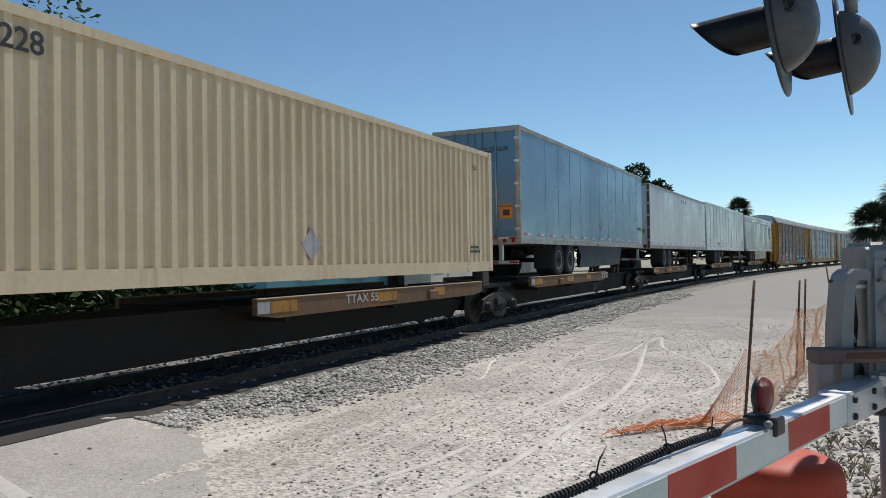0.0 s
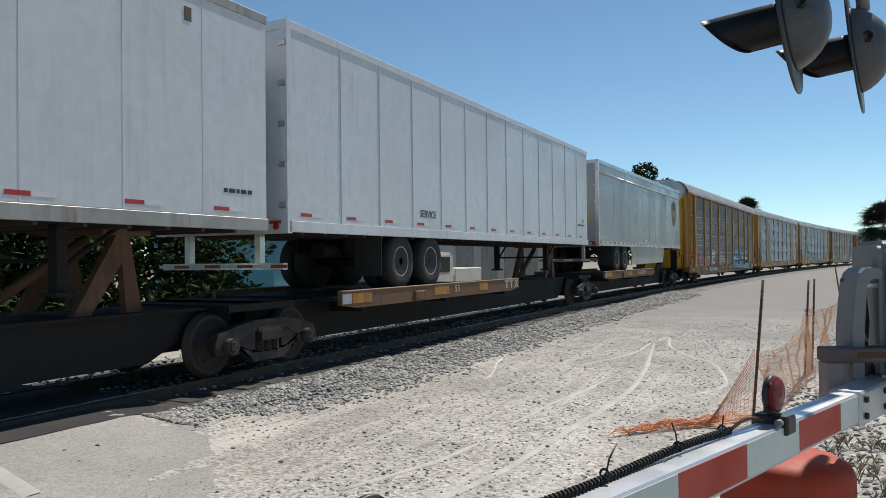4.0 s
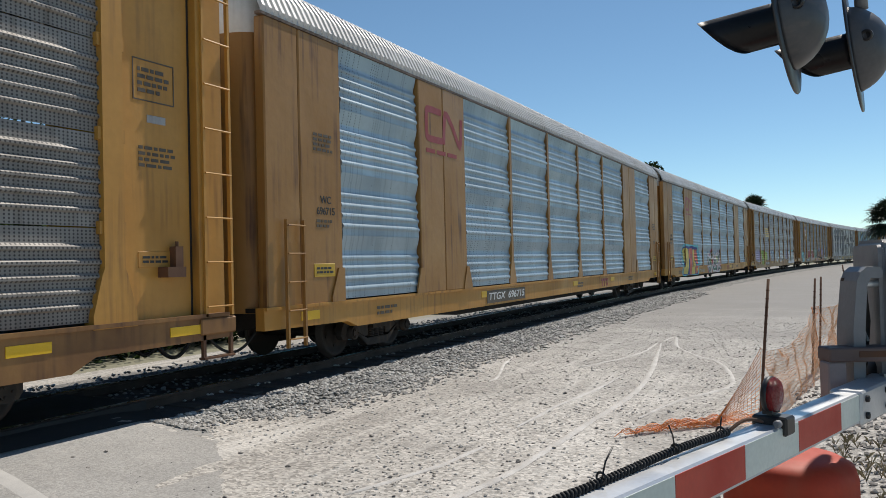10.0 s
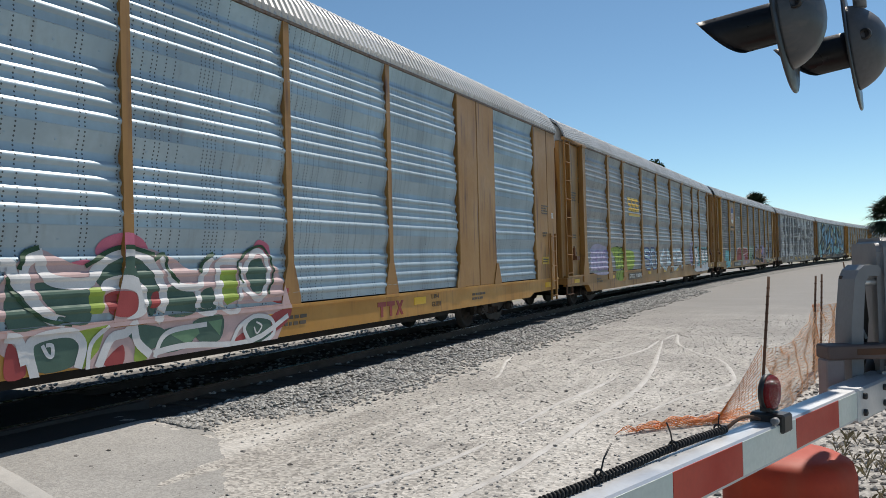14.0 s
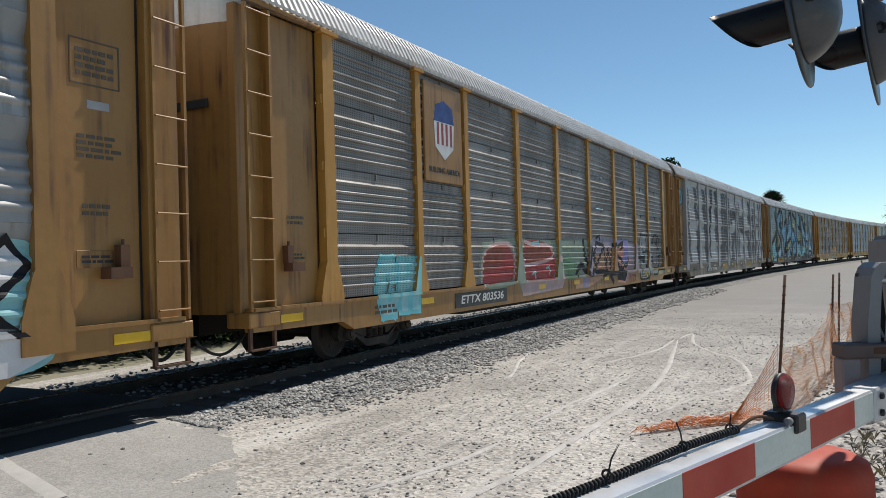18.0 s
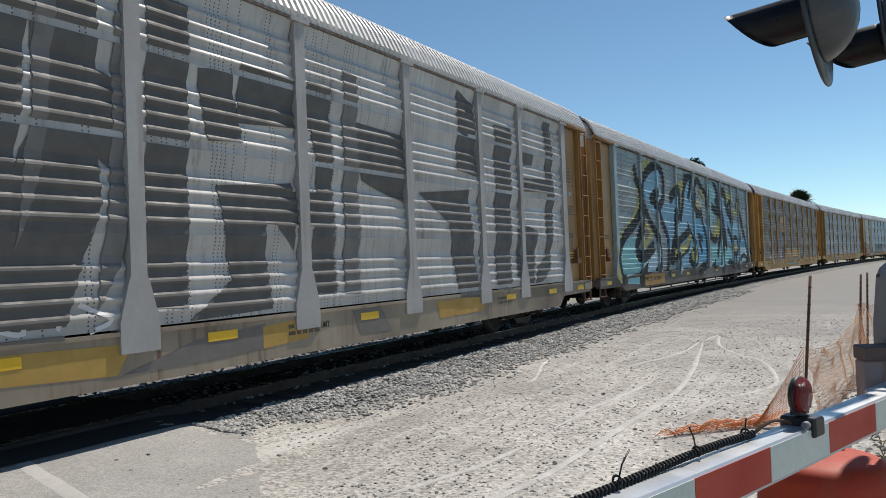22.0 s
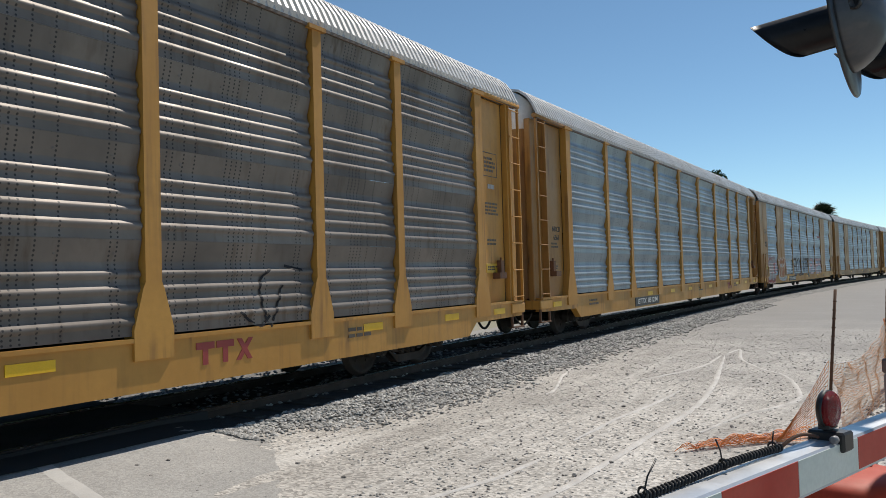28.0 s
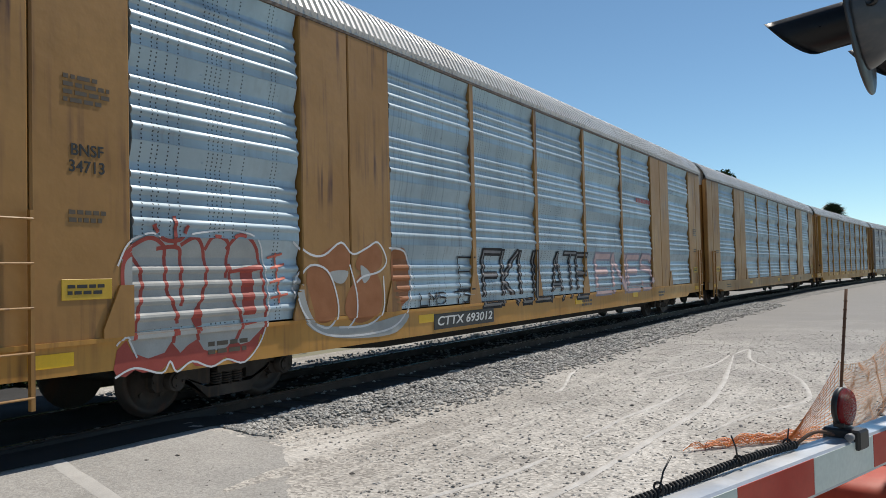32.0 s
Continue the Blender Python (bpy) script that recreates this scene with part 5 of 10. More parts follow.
def depth_at(kind, yc, zc):
    """Which piece of the car side lies at (yc, zc): a function of z giving the surface's x."""
    if zc < 0.99:
        return lambda z: SKIN - 0.012
    if zc < 1.037:
        return lambda z: SKIN + 0.017
    for y, a in post_list(kind):
        half = a if zc > 1.62 else (a + 0.03 if zc > 1.55 else a + 0.03 + 0.12 * (1.55 - zc) / 0.43)
        if abs(yc - y) < min(half, a + 0.15):
            return lambda z: SKIN + 0.003
    if kind == "B":
        for a, b in ((-9.0, -6.95), (7.0, 9.0)):
            if min(abs(yc - a), abs(yc - b)) < 0.2 - 0.15 * max(0, min(1, (zc - 1.1) / 0.4)) and zc < 1.5:
                return lambda z: SKIN + 0.033
            if a < yc < b:
                return lambda z: SKIN + 0.013
        if yc < -11.6 or yc > 11.7:
            return lambda z: SKIN + 0.003
    elif abs(yc) > 11.85:
        return lambda z: 1.463
    for z0, h in panel_rows(kind):
        if z0 <= zc < z0 + h + 0.02:
            prof = row_profile(kind, h)

            def x_of(z, prof=prof, z0=z0):
                u = z - z0
                for (za, xa), (zb, xb) in zip(prof, prof[1:]):
                    if za <= u <= zb:
                        return VALLEY + 0.010 + xa + (xb - xa) * (u - za) / max(zb - za, 1e-6)
                return VALLEY + 0.010
            return x_of
    return lambda z: SKIN + 0.003


class Tag:
    """Spray paint that follows the pressed sheet, posts and sill of one car."""

    def __init__(self, index, label, name="sprayed_tag"):
        self.car, self.kind, self.label, self.name = CARS[index], KINDS[index], label, name
        self.bm, self.mats, self.layer, self.piece, self.held = bmesh.new(), [], 0, 0, False
        self.mark = self.bm.faces.layers.int.new("piece")

    def slot(self, material):
        if self.kind != "O":
            material = SMOOTH.get(material.name, material)
        if material not in self.mats:
            self.mats.append(material)
        self.layer += 1
        return self.mats.index(material), 0.00025 * self.layer

    def put(self, tris, material):
        mi, lift = self.slot(material)
        seen = {}
        for tri in tris:
            vs = []
            for p in tri:
                k = (round(p[0], 5), round(p[1], 5))
                if k not in seen:
                    seen[k] = self.bm.verts.new((lift, p[0], p[1]))
                vs.append(seen[k])
            if len(set(vs)) == len(vs):
                try:
                    f = self.bm.faces.new(vs)
                    f.material_index, f[self.mark] = mi, self.piece
                except ValueError:
                    pass

    def area(self, material, pts, rounded=False):
        self.piece += 1
        p = [Vector(q) for q in pts]
        if rounded:
            p = smooth_path(p, True)
        tris = geometry.tessellate_polygon([[Vector((q.x, q.y, 0)) for q in p]])
        self.put([[p[i] for i in t] for t in tris], material)

    def line(self, material, width, pts, rounded=False):
        if not self.held:
            self.piece += 1
        p = [Vector(q) for q in pts]
        if rounded:
            p = smooth_path(p, False)
        runs, cur = [], [p[0]]
        for i in range(1, len(p)):
            cur.append(p[i])
            if i + 1 < len(p) and (p[i] - p[i - 1]).length > 1e-6 and (p[i + 1] - p[i]).length > 1e-6 and (p[i] - p[i - 1]).angle(p[i + 1] - p[i]) > 0.9:
                runs.append(cur)
                cur = [p[i]]
        runs.append(cur)
        for r in runs:
            r = [q.copy() for q in r]
            if len(r) < 2 or (r[1] - r[0]).length < 1e-6:
                continue
            r[0] = r[0] - (r[1] - r[0]).normalized() * width * 0.4
            r[-1] = r[-1] + (r[-1] - r[-2]).normalized() * width * 0.4
            side = []
            for i, q in enumerate(r):
                d = r[min(i + 1, len(r) - 1)] - r[max(i - 1, 0)]
                d = Vector((-d.y, d.x)).normalized() * width / 2
                side.append((q + d, q - d))
            quads = [[a[0], a[1], b[1], b[0]] for a, b in zip(side, side[1:])]
            self.put(quads, material)

    def word(self, text, material, width, y0, y1, z0, z1, outline=None):
        n = len(text)
        pitch = (y1 - y0) / n
        w, h = max(pitch * 0.92 - width * 1.15, pitch * 0.3), z1 - z0 - width
        first = self.piece + 1
        self.held = True
        for mt, ww in ([(outline, width + (0.17 if width > 0.15 else 0.1))] if outline else []) + [(material, width)]:
            for i, ch in enumerate(text):
                if ch not in GLYPHS:
                    continue
                self.piece = first + i
                yy, zz = y0 + pitch * i + width * 0.55, z0 + width / 2 + 0.03 * h * math.sin(3.0 * i)
                for g in GLYPHS[ch]:
                    self.line(mt, ww, [(yy + w * int(c[0]) / 9 + 0.05 * h * int(c[1]) / 9, zz + h * int(c[1]) / 9) for c in g.split()])
        self.held, self.piece = False, first + n

    def done(self):
        bm = self.bm
        ys = [v.co.y for v in bm.verts]
        zs = [v.co.z for v in bm.verts]
        lo, hi, za, zb = min(ys), max(ys), min(zs), max(zs)
        cuts = [((0, 0, z), (0, 0, 1)) for z in (0.99, 1.037)]
        for z0, h in panel_rows(self.kind):
            cuts += [((0, 0, z0 + z), (0, 0, 1)) for z, x in row_profile(self.kind, h)]
        posts = post_list(self.kind)
        edges = [y + d * a for y, a in posts for d in (-1, 1)]
        if self.kind == "B":
            edges += [-9.0, -6.95, 7.0, 9.0, -11.6, 11.7]
        else:
            edges += [-11.85, 11.85]
        cuts += [((0, y, 0), (0, 1, 0)) for y in edges if lo < y < hi]
        if za < 1.6:
            cuts += [((0, y + d * (a + 0.03), 1.55), (0, d * 0.43, 0.12)) for y, a in posts for d in (-1, 1) if lo - 0.2 < y < hi + 0.2]
        for co, no in cuts:
            if no[2] != 1 or za < co[2] < zb:
                bmesh.ops.bisect_plane(bm, geom=bm.verts[:] + bm.edges[:] + bm.faces[:], dist=1e-5, plane_co=co, plane_no=no)
        for z, up in ((0.585, True), (4.95, False)):
            if (za < z) if up else (zb > z):
                bmesh.ops.bisect_plane(bm, geom=bm.verts[:] + bm.edges[:] + bm.faces[:], dist=1e-5, plane_co=(0, 0, z), plane_no=(0, 0, 1), clear_inner=up, clear_outer=not up)
        groups = {}
        for f in bm.faces:
            c = f.calc_center_median()
            x_of = depth_at(self.kind, c.y, c.z)
            ring = [(x_of(v.co.z) + v.co.x, v.co.y, v.co.z) for v in f.verts]
            if f.normal.x < 0:
                ring = ring[::-1]
            verts, faces, slots = groups.setdefault(f[self.mark], ([], [], []))
            faces.append(tuple(range(len(verts), len(verts) + len(ring))))
            verts += ring
            slots.append(f.material_index)
        bm.free()
        root = None
        for verts, faces, slots in groups.values():
            used = sorted(set(slots))
            me = bpy.data.meshes.new(self.name)
            me.from_pydata(verts, [], faces)
            for i in used:
                me.materials.append(self.mats[i])
            me.polygons.foreach_set("material_index", [used.index(i) for i in slots])
            ob = new(self.name if root is None else "paint_stroke", me)
            ob.parent = root or self.car
            root = root or tagged(ob, self.label)
        return root



g = Tag(0, "pink block letters outlined in red")
g.area(red_dull, [(-11.29, 1.81), (-10.69, 1.79), (-10.64, 1.64), (-11.04, 1.59), (-10.69, 1.50), (-10.69, 1.30), (-11.14, 1.34), (-11.19, 1.15), (-10.69, 1.09), (-10.69, 1.06), (-11.34, 1.07)])
g.word("YLW", pink_pale, 0.13, -10.64, -8.89, 1.05, 1.71, red_dull)
g.word("JEK", pink_pale, 0.12, -8.74, -6.99, 1.05, 1.65, red_dull)
g.done()
g = Tag(0, "pale cartoon mask shape in white and black")
g.area(white_spray, [(-6.63, 1.88), (-6.38, 1.99), (-5.98, 2.04), (-5.58, 1.91), (-5.48, 1.55), (-5.73, 1.30), (-5.93, 1.08), (-6.53, 1.11), (-6.68, 1.41)], True)
g.line(black_spray, 0.05, [(-6.53, 1.63), (-6.13, 1.68), (-5.58, 1.64)], True)
g.line(black_spray, 0.05, [(-6.43, 1.50), (-6.18, 1.54), (-6.13, 1.41), (-6.43, 1.40)], True)
g.line(black_spray, 0.05, [(-5.98, 1.52), (-5.63, 1.52), (-5.68, 1.39), (-5.98, 1.41)], True)
g.line(black_spray, 0.05, [(-6.28, 1.28), (-5.93, 1.31), (-5.73, 1.22)], True)
g.line(black_spray, 0.05, [(-6.53, 1.84), (-6.13, 1.93), (-5.63, 1.81)], True)
g.line(black_spray, 0.05, [(-6.53, 1.33), (-6.33, 1.12), (-5.93, 1.08)], True)
g.line(black_spray, 0.035, [(-5.28, 1.77), (-4.98, 1.64), (-4.98, 1.28), (-5.23, 1.07), (-5.48, 1.25), (-5.48, 1.60), (-5.28, 1.77)], True)
g.line(black_spray, 0.03, [(-5.38, 1.55), (-5.08, 1.28)], True)
g.done()
g = Tag(0, "white letters")
g.word("AFTN", white_spray, 0.09, -3.83, -2.18, 1.03, 1.67)
g.word("X", white_spray, 0.04, -2.03, -1.58, 1.18, 1.52)
g.done()
g = Tag(0, "blue letters outlined in black, with white drips")
g.area(black_spray, [(2.24, 1.66), (2.36, 1.91), (2.46, 2.10), (2.63, 2.19), (3.17, 2.22), (3.35, 2.10), (3.30, 1.89), (3.09, 1.78), (3.20, 1.65), (3.21, 1.44), (2.91, 1.32), (2.19, 1.33), (1.60, 1.30), (1.46, 1.31), (1.68, 1.50), (1.93, 1.64)], True)
g.area(black_spray, [(3.22, 1.51), (3.30, 1.89), (3.44, 2.16), (3.70, 2.29), (3.95, 2.26), (4.07, 2.10), (4.04, 1.30), (3.62, 1.26), (3.19, 1.30)], True)
g.area(black_spray, [(4.09, 1.15), (4.10, 1.74), (4.15, 2.01), (4.33, 2.18), (4.66, 2.25), (5.06, 2.25), (5.31, 2.07), (5.22, 1.83), (4.85, 1.76), (4.57, 1.73), (4.52, 1.61), (4.47, 1.29), (4.36, 1.11)], True)
g.area(black_spray, [(5.32, 1.38), (5.38, 1.92), (5.43, 2.16), (5.66, 2.29), (5.93, 2.24), (5.98, 1.97), (5.97, 1.72), (6.11, 1.87), (6.34, 2.01), (6.57, 1.93), (6.55, 1.72), (6.36, 1.48), (6.28, 1.28), (6.53, 1.03), (5.35, 1.00)], True)
g.area(black_spray, [(6.95, 1.35), (7.06, 1.74), (7.27, 2.08), (7.71, 2.24), (8.24, 2.23), (8.41, 2.04), (8.31, 1.83), (7.99, 1.70), (7.73, 1.68), (7.71, 1.60), (8.30, 1.59), (8.39, 1.33), (8.49, 1.10), (7.50, 1.11), (6.71, 1.07)], True)
g.area(black_spray, [(1.58, 1.36), (1.46, 1.31), (1.42, 1.07), (1.50, 0.85), (1.72, 0.73), (1.99, 0.73), (2.25, 0.87), (2.46, 1.13), (2.48, 0.89), (2.57, 0.72), (2.82, 0.68), (3.09, 0.72), (3.29, 0.86), (3.33, 0.71), (3.56, 0.66), (3.82, 0.73), (3.94, 0.69), (4.35, 0.66), (4.68, 0.67), (6.51, 0.62), (8.64, 0.60), (8.95, 0.97), (8.66, 1.20), (6.53, 1.29), (5.21, 1.23), (3.98, 1.31)], True)
g.area(blue_light_spray, [(2.33, 1.64), (2.43, 1.88), (2.54, 2.09), (2.67, 2.14), (3.13, 2.16), (3.27, 2.07), (3.23, 1.93), (3.02, 1.83), (2.69, 1.78), (2.62, 1.69), (3.02, 1.67), (3.13, 1.58), (3.09, 1.47), (2.86, 1.39), (2.19, 1.41), (1.66, 1.35), (1.76, 1.48), (1.97, 1.58)], True)
g.area(blue_light_spray, [(3.31, 1.54), (3.40, 1.89), (3.54, 2.12), (3.72, 2.22), (3.88, 2.19), (3.97, 2.06), (3.94, 1.35), (3.62, 1.33), (3.17, 1.38), (3.12, 1.44), (3.28, 1.45)], True)
g.area(blue_light_spray, [(4.19, 1.19), (4.20, 1.74), (4.25, 1.98), (4.38, 2.13), (4.65, 2.18), (5.01, 2.18), (5.20, 2.04), (5.10, 1.87), (4.79, 1.83), (4.51, 1.78), (4.41, 1.66), (4.36, 1.34), (4.29, 1.16)], True)
g.area(blue_light_spray, [(5.44, 1.44), (5.50, 1.92), (5.54, 2.14), (5.67, 2.22), (5.83, 2.18), (5.86, 1.92), (5.85, 1.58), (6.11, 1.83), (6.34, 1.95), (6.46, 1.88), (6.42, 1.74), (6.22, 1.51), (6.14, 1.33), (5.84, 1.38), (5.68, 1.34)], True)
g.area(blue_light_spray, [(7.11, 1.40), (7.22, 1.74), (7.43, 2.04), (7.75, 2.15), (8.14, 2.14), (8.23, 2.01), (8.13, 1.85), (7.84, 1.76), (7.56, 1.74), (7.52, 1.54), (8.16, 1.51), (8.20, 1.37), (7.72, 1.33)], True)
g.area(black_spray, [(3.59, 1.61), (3.63, 1.74), (3.72, 1.78), (3.77, 1.73), (3.74, 1.59)], True)
g.area(blue_spray, [(1.56, 1.32), (1.51, 1.06), (1.57, 0.87), (1.73, 0.77), (1.96, 0.78), (2.18, 0.91), (2.35, 1.20), (2.39, 1.32)], True)
g.area(blue_spray, [(2.61, 1.29), (2.55, 0.99), (2.60, 0.81), (2.79, 0.74), (3.03, 0.77), (3.18, 0.90), (3.30, 1.15), (3.30, 1.30)], True)
g.area(blue_spray, [(3.56, 1.25), (3.44, 1.03), (3.40, 0.78), (3.55, 0.73), (3.72, 0.79), (3.87, 1.05), (3.95, 1.24)], True)
g.area(blue_spray, [(4.36, 1.22), (4.07, 1.03), (3.93, 0.81), (4.12, 0.74), (4.62, 0.73), (4.71, 1.00), (5.20, 1.05), (6.71, 1.15), (6.72, 1.24), (5.36, 1.20)], True)
g.area(blue_spray, [(6.13, 0.87), (6.25, 0.72), (7.48, 0.67), (8.55, 0.66), (8.75, 0.98), (8.57, 1.11), (7.71, 1.04), (6.90, 1.08), (6.52, 0.94)], True)
g.area(ochre_spray, [(4.71, 0.99), (6.03, 1.05), (6.09, 0.73), (4.64, 0.72)])
g.area(black_spray, [(1.86, 1.11), (1.86, 1.26), (2.01, 1.34), (2.21, 1.34), (2.11, 1.15), (1.97, 1.08)], True)
g.area(black_spray, [(2.87, 1.10), (2.88, 1.25), (3.01, 1.31), (3.12, 1.29), (3.04, 1.13)], True)
g.area(white_spray, [(1.66, 1.35), (1.76, 1.48), (2.19, 1.49), (3.07, 1.45), (3.01, 1.38), (2.76, 1.36), (2.56, 1.40), (2.42, 1.32), (2.35, 1.39), (2.23, 1.34), (2.17, 1.40), (1.93, 1.34), (1.86, 1.40), (1.76, 1.34)])
g.area(white_spray, [(3.12, 1.44), (3.96, 1.45), (3.96, 1.35), (3.80, 1.37), (3.71, 1.31), (3.62, 1.38), (3.39, 1.33), (3.17, 1.36)])
g.area(white_spray, [(4.08, 1.47), (4.16, 1.58), (4.24, 1.42), (4.16, 1.33), (4.03, 1.37)])
g.area(white_spray, [(5.44, 1.50), (6.10, 1.50), (6.08, 1.37), (5.94, 1.43), (5.84, 1.34), (5.71, 1.42), (5.55, 1.35), (5.46, 1.41)])
g.area(white_spray, [(6.82, 1.40), (6.88, 1.59), (7.07, 1.54), (7.14, 1.35), (6.95, 1.33)])
g.area(white_spray, [(7.15, 1.52), (8.21, 1.53), (8.21, 1.40), (7.83, 1.35), (7.51, 1.40), (7.22, 1.34)])
g.done()
g = Tag(2, "yellow and coral letters with a cyan halo")
g.area(cyan_spray, [(-9.62, 2.08), (-8.97, 2.22), (-8.02, 2.19), (-6.92, 2.18), (-5.82, 2.19), (-5.37, 1.84), (-5.12, 1.46), (-5.62, 1.11), (-5.72, 0.58), (-7.97, 0.63), (-9.67, 0.61), (-9.67, 1.06), (-9.72, 1.57)], True)
g.area(ink_blue, [(-9.57, 2.00), (-9.32, 2.09), (-8.92, 2.13), (-8.32, 2.08), (-7.47, 2.13), (-6.57, 2.07), (-5.82, 2.03), (-5.72, 1.30), (-5.82, 0.61), (-7.97, 0.63), (-9.57, 0.66), (-9.52, 1.04), (-9.37, 1.13)])
g.area(yellow_spray, [(-9.47, 1.95), (-9.12, 2.01), (-8.77, 2.00), (-8.37, 1.94), (-8.32, 1.61), (-8.27, 0.95), (-8.47, 0.68), (-9.52, 0.70), (-9.47, 1.03), (-9.17, 1.07), (-9.07, 1.21), (-9.47, 1.43)])
g.line(ink_blue, 0.04, [(-8.72, 1.58), (-8.67, 0.98)])
g.area(coral_spray, [(-8.27, 1.97), (-7.52, 2.00), (-7.42, 1.75), (-7.47, 1.01), (-7.52, 0.63), (-8.07, 0.66), (-7.97, 1.08), (-7.97, 1.38), (-8.27, 1.55)])
g.line(ink_blue, 0.035, [(-7.67, 1.46), (-7.87, 1.54), (-7.77, 1.69), (-7.57, 1.60), (-7.67, 1.52)], True)
g.area(yellow_spray, [(-7.32, 1.93), (-6.82, 1.95), (-6.82, 1.34), (-6.62, 1.00), (-6.62, 0.64), (-7.47, 0.64), (-7.37, 1.20)])
g.area(coral_spray, [(-6.67, 1.92), (-5.92, 1.94), (-5.82, 1.30), (-5.87, 0.70), (-6.52, 0.65), (-6.57, 1.08), (-6.72, 1.33)])
g.area(ink_blue, [(-6.52, 1.33), (-6.22, 1.33), (-6.22, 1.07), (-6.47, 1.05)])
g.line(cyan_spray, 0.1, [(-5.67, 1.84), (-5.22, 1.79), (-5.17, 1.28), (-5.62, 1.11), (-5.77, 1.39)], True)
g.line(ink_blue, 0.04, [(-5.57, 1.75), (-5.32, 1.65), (-5.37, 1.29), (-5.57, 1.25)], True)
g.done()
g = Tag(2, "blue scrawled handwriting strokes")
g.line(ink_blue, 0.028, [(-10.27, 1.64), (-10.17, 1.67), (-10.22, 1.55), (-10.12, 1.45)], True)
g.line(ink_blue, 0.028, [(-10.07, 1.64), (-9.97, 1.51), (-9.87, 1.66), (-9.77, 1.57)], True)
g.line(ink_blue, 0.028, [(-10.22, 1.46), (-10.02, 1.42), (-9.87, 1.48), (-9.67, 1.41)], True)
g.line(ink_blue, 0.028, [(-10.12, 1.30), (-9.97, 1.26), (-9.82, 1.32), (-9.67, 1.25)], True)
g.line(ink_blue, 0.028, [(-10.07, 1.18), (-9.87, 1.19), (-9.67, 1.15)], True)
g.line(ink_blue, 0.028, [(-9.72, 1.76), (-9.62, 1.77), (-9.67, 1.63), (-9.57, 1.50)], True)
g.line(ink_blue, 0.028, [(-10.17, 1.36), (-10.07, 1.21), (-10.02, 1.33), (-9.92, 1.15)], True)
g.done()
g = Tag(2, "round green, lime and red letters outlined in white")
g.area(pink_spray, [(-1.87, 1.74), (-1.82, 1.92), (-1.52, 2.00), (-1.27, 1.92), (-1.17, 1.76), (-1.47, 1.72)], True)
g.area(pink_spray, [(-2.42, 1.61), (-2.07, 1.71), (-1.97, 1.65), (-2.22, 1.48), (-2.47, 1.49)], True)
g.area(pink_spray, [(0.63, 1.76), (0.68, 1.94), (0.93, 1.87), (0.93, 1.72)], True)
g.area(red_dull, [(-0.82, 1.50), (-0.42, 1.50), (-0.52, 1.37), (-0.77, 1.38)])
g.area(red_dull, [(0.73, 1.18), (0.88, 1.29), (1.28, 1.27), (1.23, 1.04), (0.83, 1.03)])
g.area(pink_pale, [(-2.92, 1.59), (-2.82, 1.67), (-2.57, 1.83), (-2.07, 1.65), (-1.27, 1.83), (-0.82, 1.70), (-0.47, 1.56), (0.13, 1.76), (0.93, 1.68), (1.28, 1.11), (1.23, 0.88), (0.38, 0.35), (-2.92, 0.78)], True)
g.area(green_deep, [(-2.92, 1.48), (-2.77, 1.45), (-2.52, 1.22), (-2.37, 1.13), (-2.57, 1.06), (-2.92, 1.07)], True)
g.area(green_deep, [(-2.62, 1.44), (-2.47, 1.49), (-2.07, 1.41), (-2.02, 1.36), (-2.02, 1.07), (-2.32, 1.09)], True)
g.area(green_deep, [(-1.92, 1.53), (-1.77, 1.68), (-1.52, 1.75), (-1.22, 1.69), (-1.07, 1.51), (-1.12, 1.19), (-1.22, 1.07), (-1.32, 1.32), (-1.52, 1.46), (-1.82, 1.41)], True)
g.area(green_deep, [(-0.97, 1.37), (-0.57, 1.34), (-0.52, 1.07), (-0.97, 1.05)], True)
g.area(green_deep, [(-0.42, 1.28), (-0.22, 1.34), (-0.17, 1.09), (-0.47, 1.08)], True)
g.area(green_deep, [(0.43, 1.46), (0.48, 1.64), (0.73, 1.69), (0.83, 1.52), (0.78, 1.30), (0.58, 1.23)], True)
g.area(lime_spray, [(-2.02, 1.42), (-1.82, 1.42), (-1.87, 1.06), (-2.02, 1.06)])
g.area(lime_spray, [(-0.07, 1.55), (0.23, 1.55), (0.23, 1.17), (0.03, 1.11), (-0.12, 1.26)])
g.area(lime_spray, [(-2.27, 0.98), (-1.82, 1.02), (-1.92, 0.77), (-2.12, 0.59)])
g.area(lime_spray, [(-1.42, 0.96), (-1.47, 0.59), (-1.32, 0.57), (-1.22, 0.66)])
g.area(red_dull, [(-1.82, 1.32), (-1.67, 1.37), (-1.42, 1.33), (-1.42, 1.14), (-1.57, 1.08), (-1.77, 1.14)], True)
g.area(red_dull, [(-2.92, 0.94), (-2.77, 0.76), (-2.77, 0.61), (-2.97, 0.62)], True)
g.area(red_dull, [(-1.87, 0.61), (-1.62, 0.79), (-1.62, 0.58)], True)
g.area(red_dull, [(-1.17, 1.32), (-1.07, 1.32), (-1.07, 1.18), (-1.22, 1.16)], True)
g.area(red_dull, [(0.88, 0.91), (1.33, 0.99), (1.23, 0.80), (0.88, 0.68)], True)
g.area(red_dull, [(0.03, 0.60), (0.38, 0.76), (0.28, 0.60)], True)
g.area(white_spray, [(-1.87, 1.38), (-1.77, 1.51), (-1.47, 1.53), (-1.27, 1.38), (-1.27, 1.16), (-1.37, 1.07), (-1.57, 1.06), (-1.42, 1.14), (-1.42, 1.33), (-1.62, 1.39)], True)
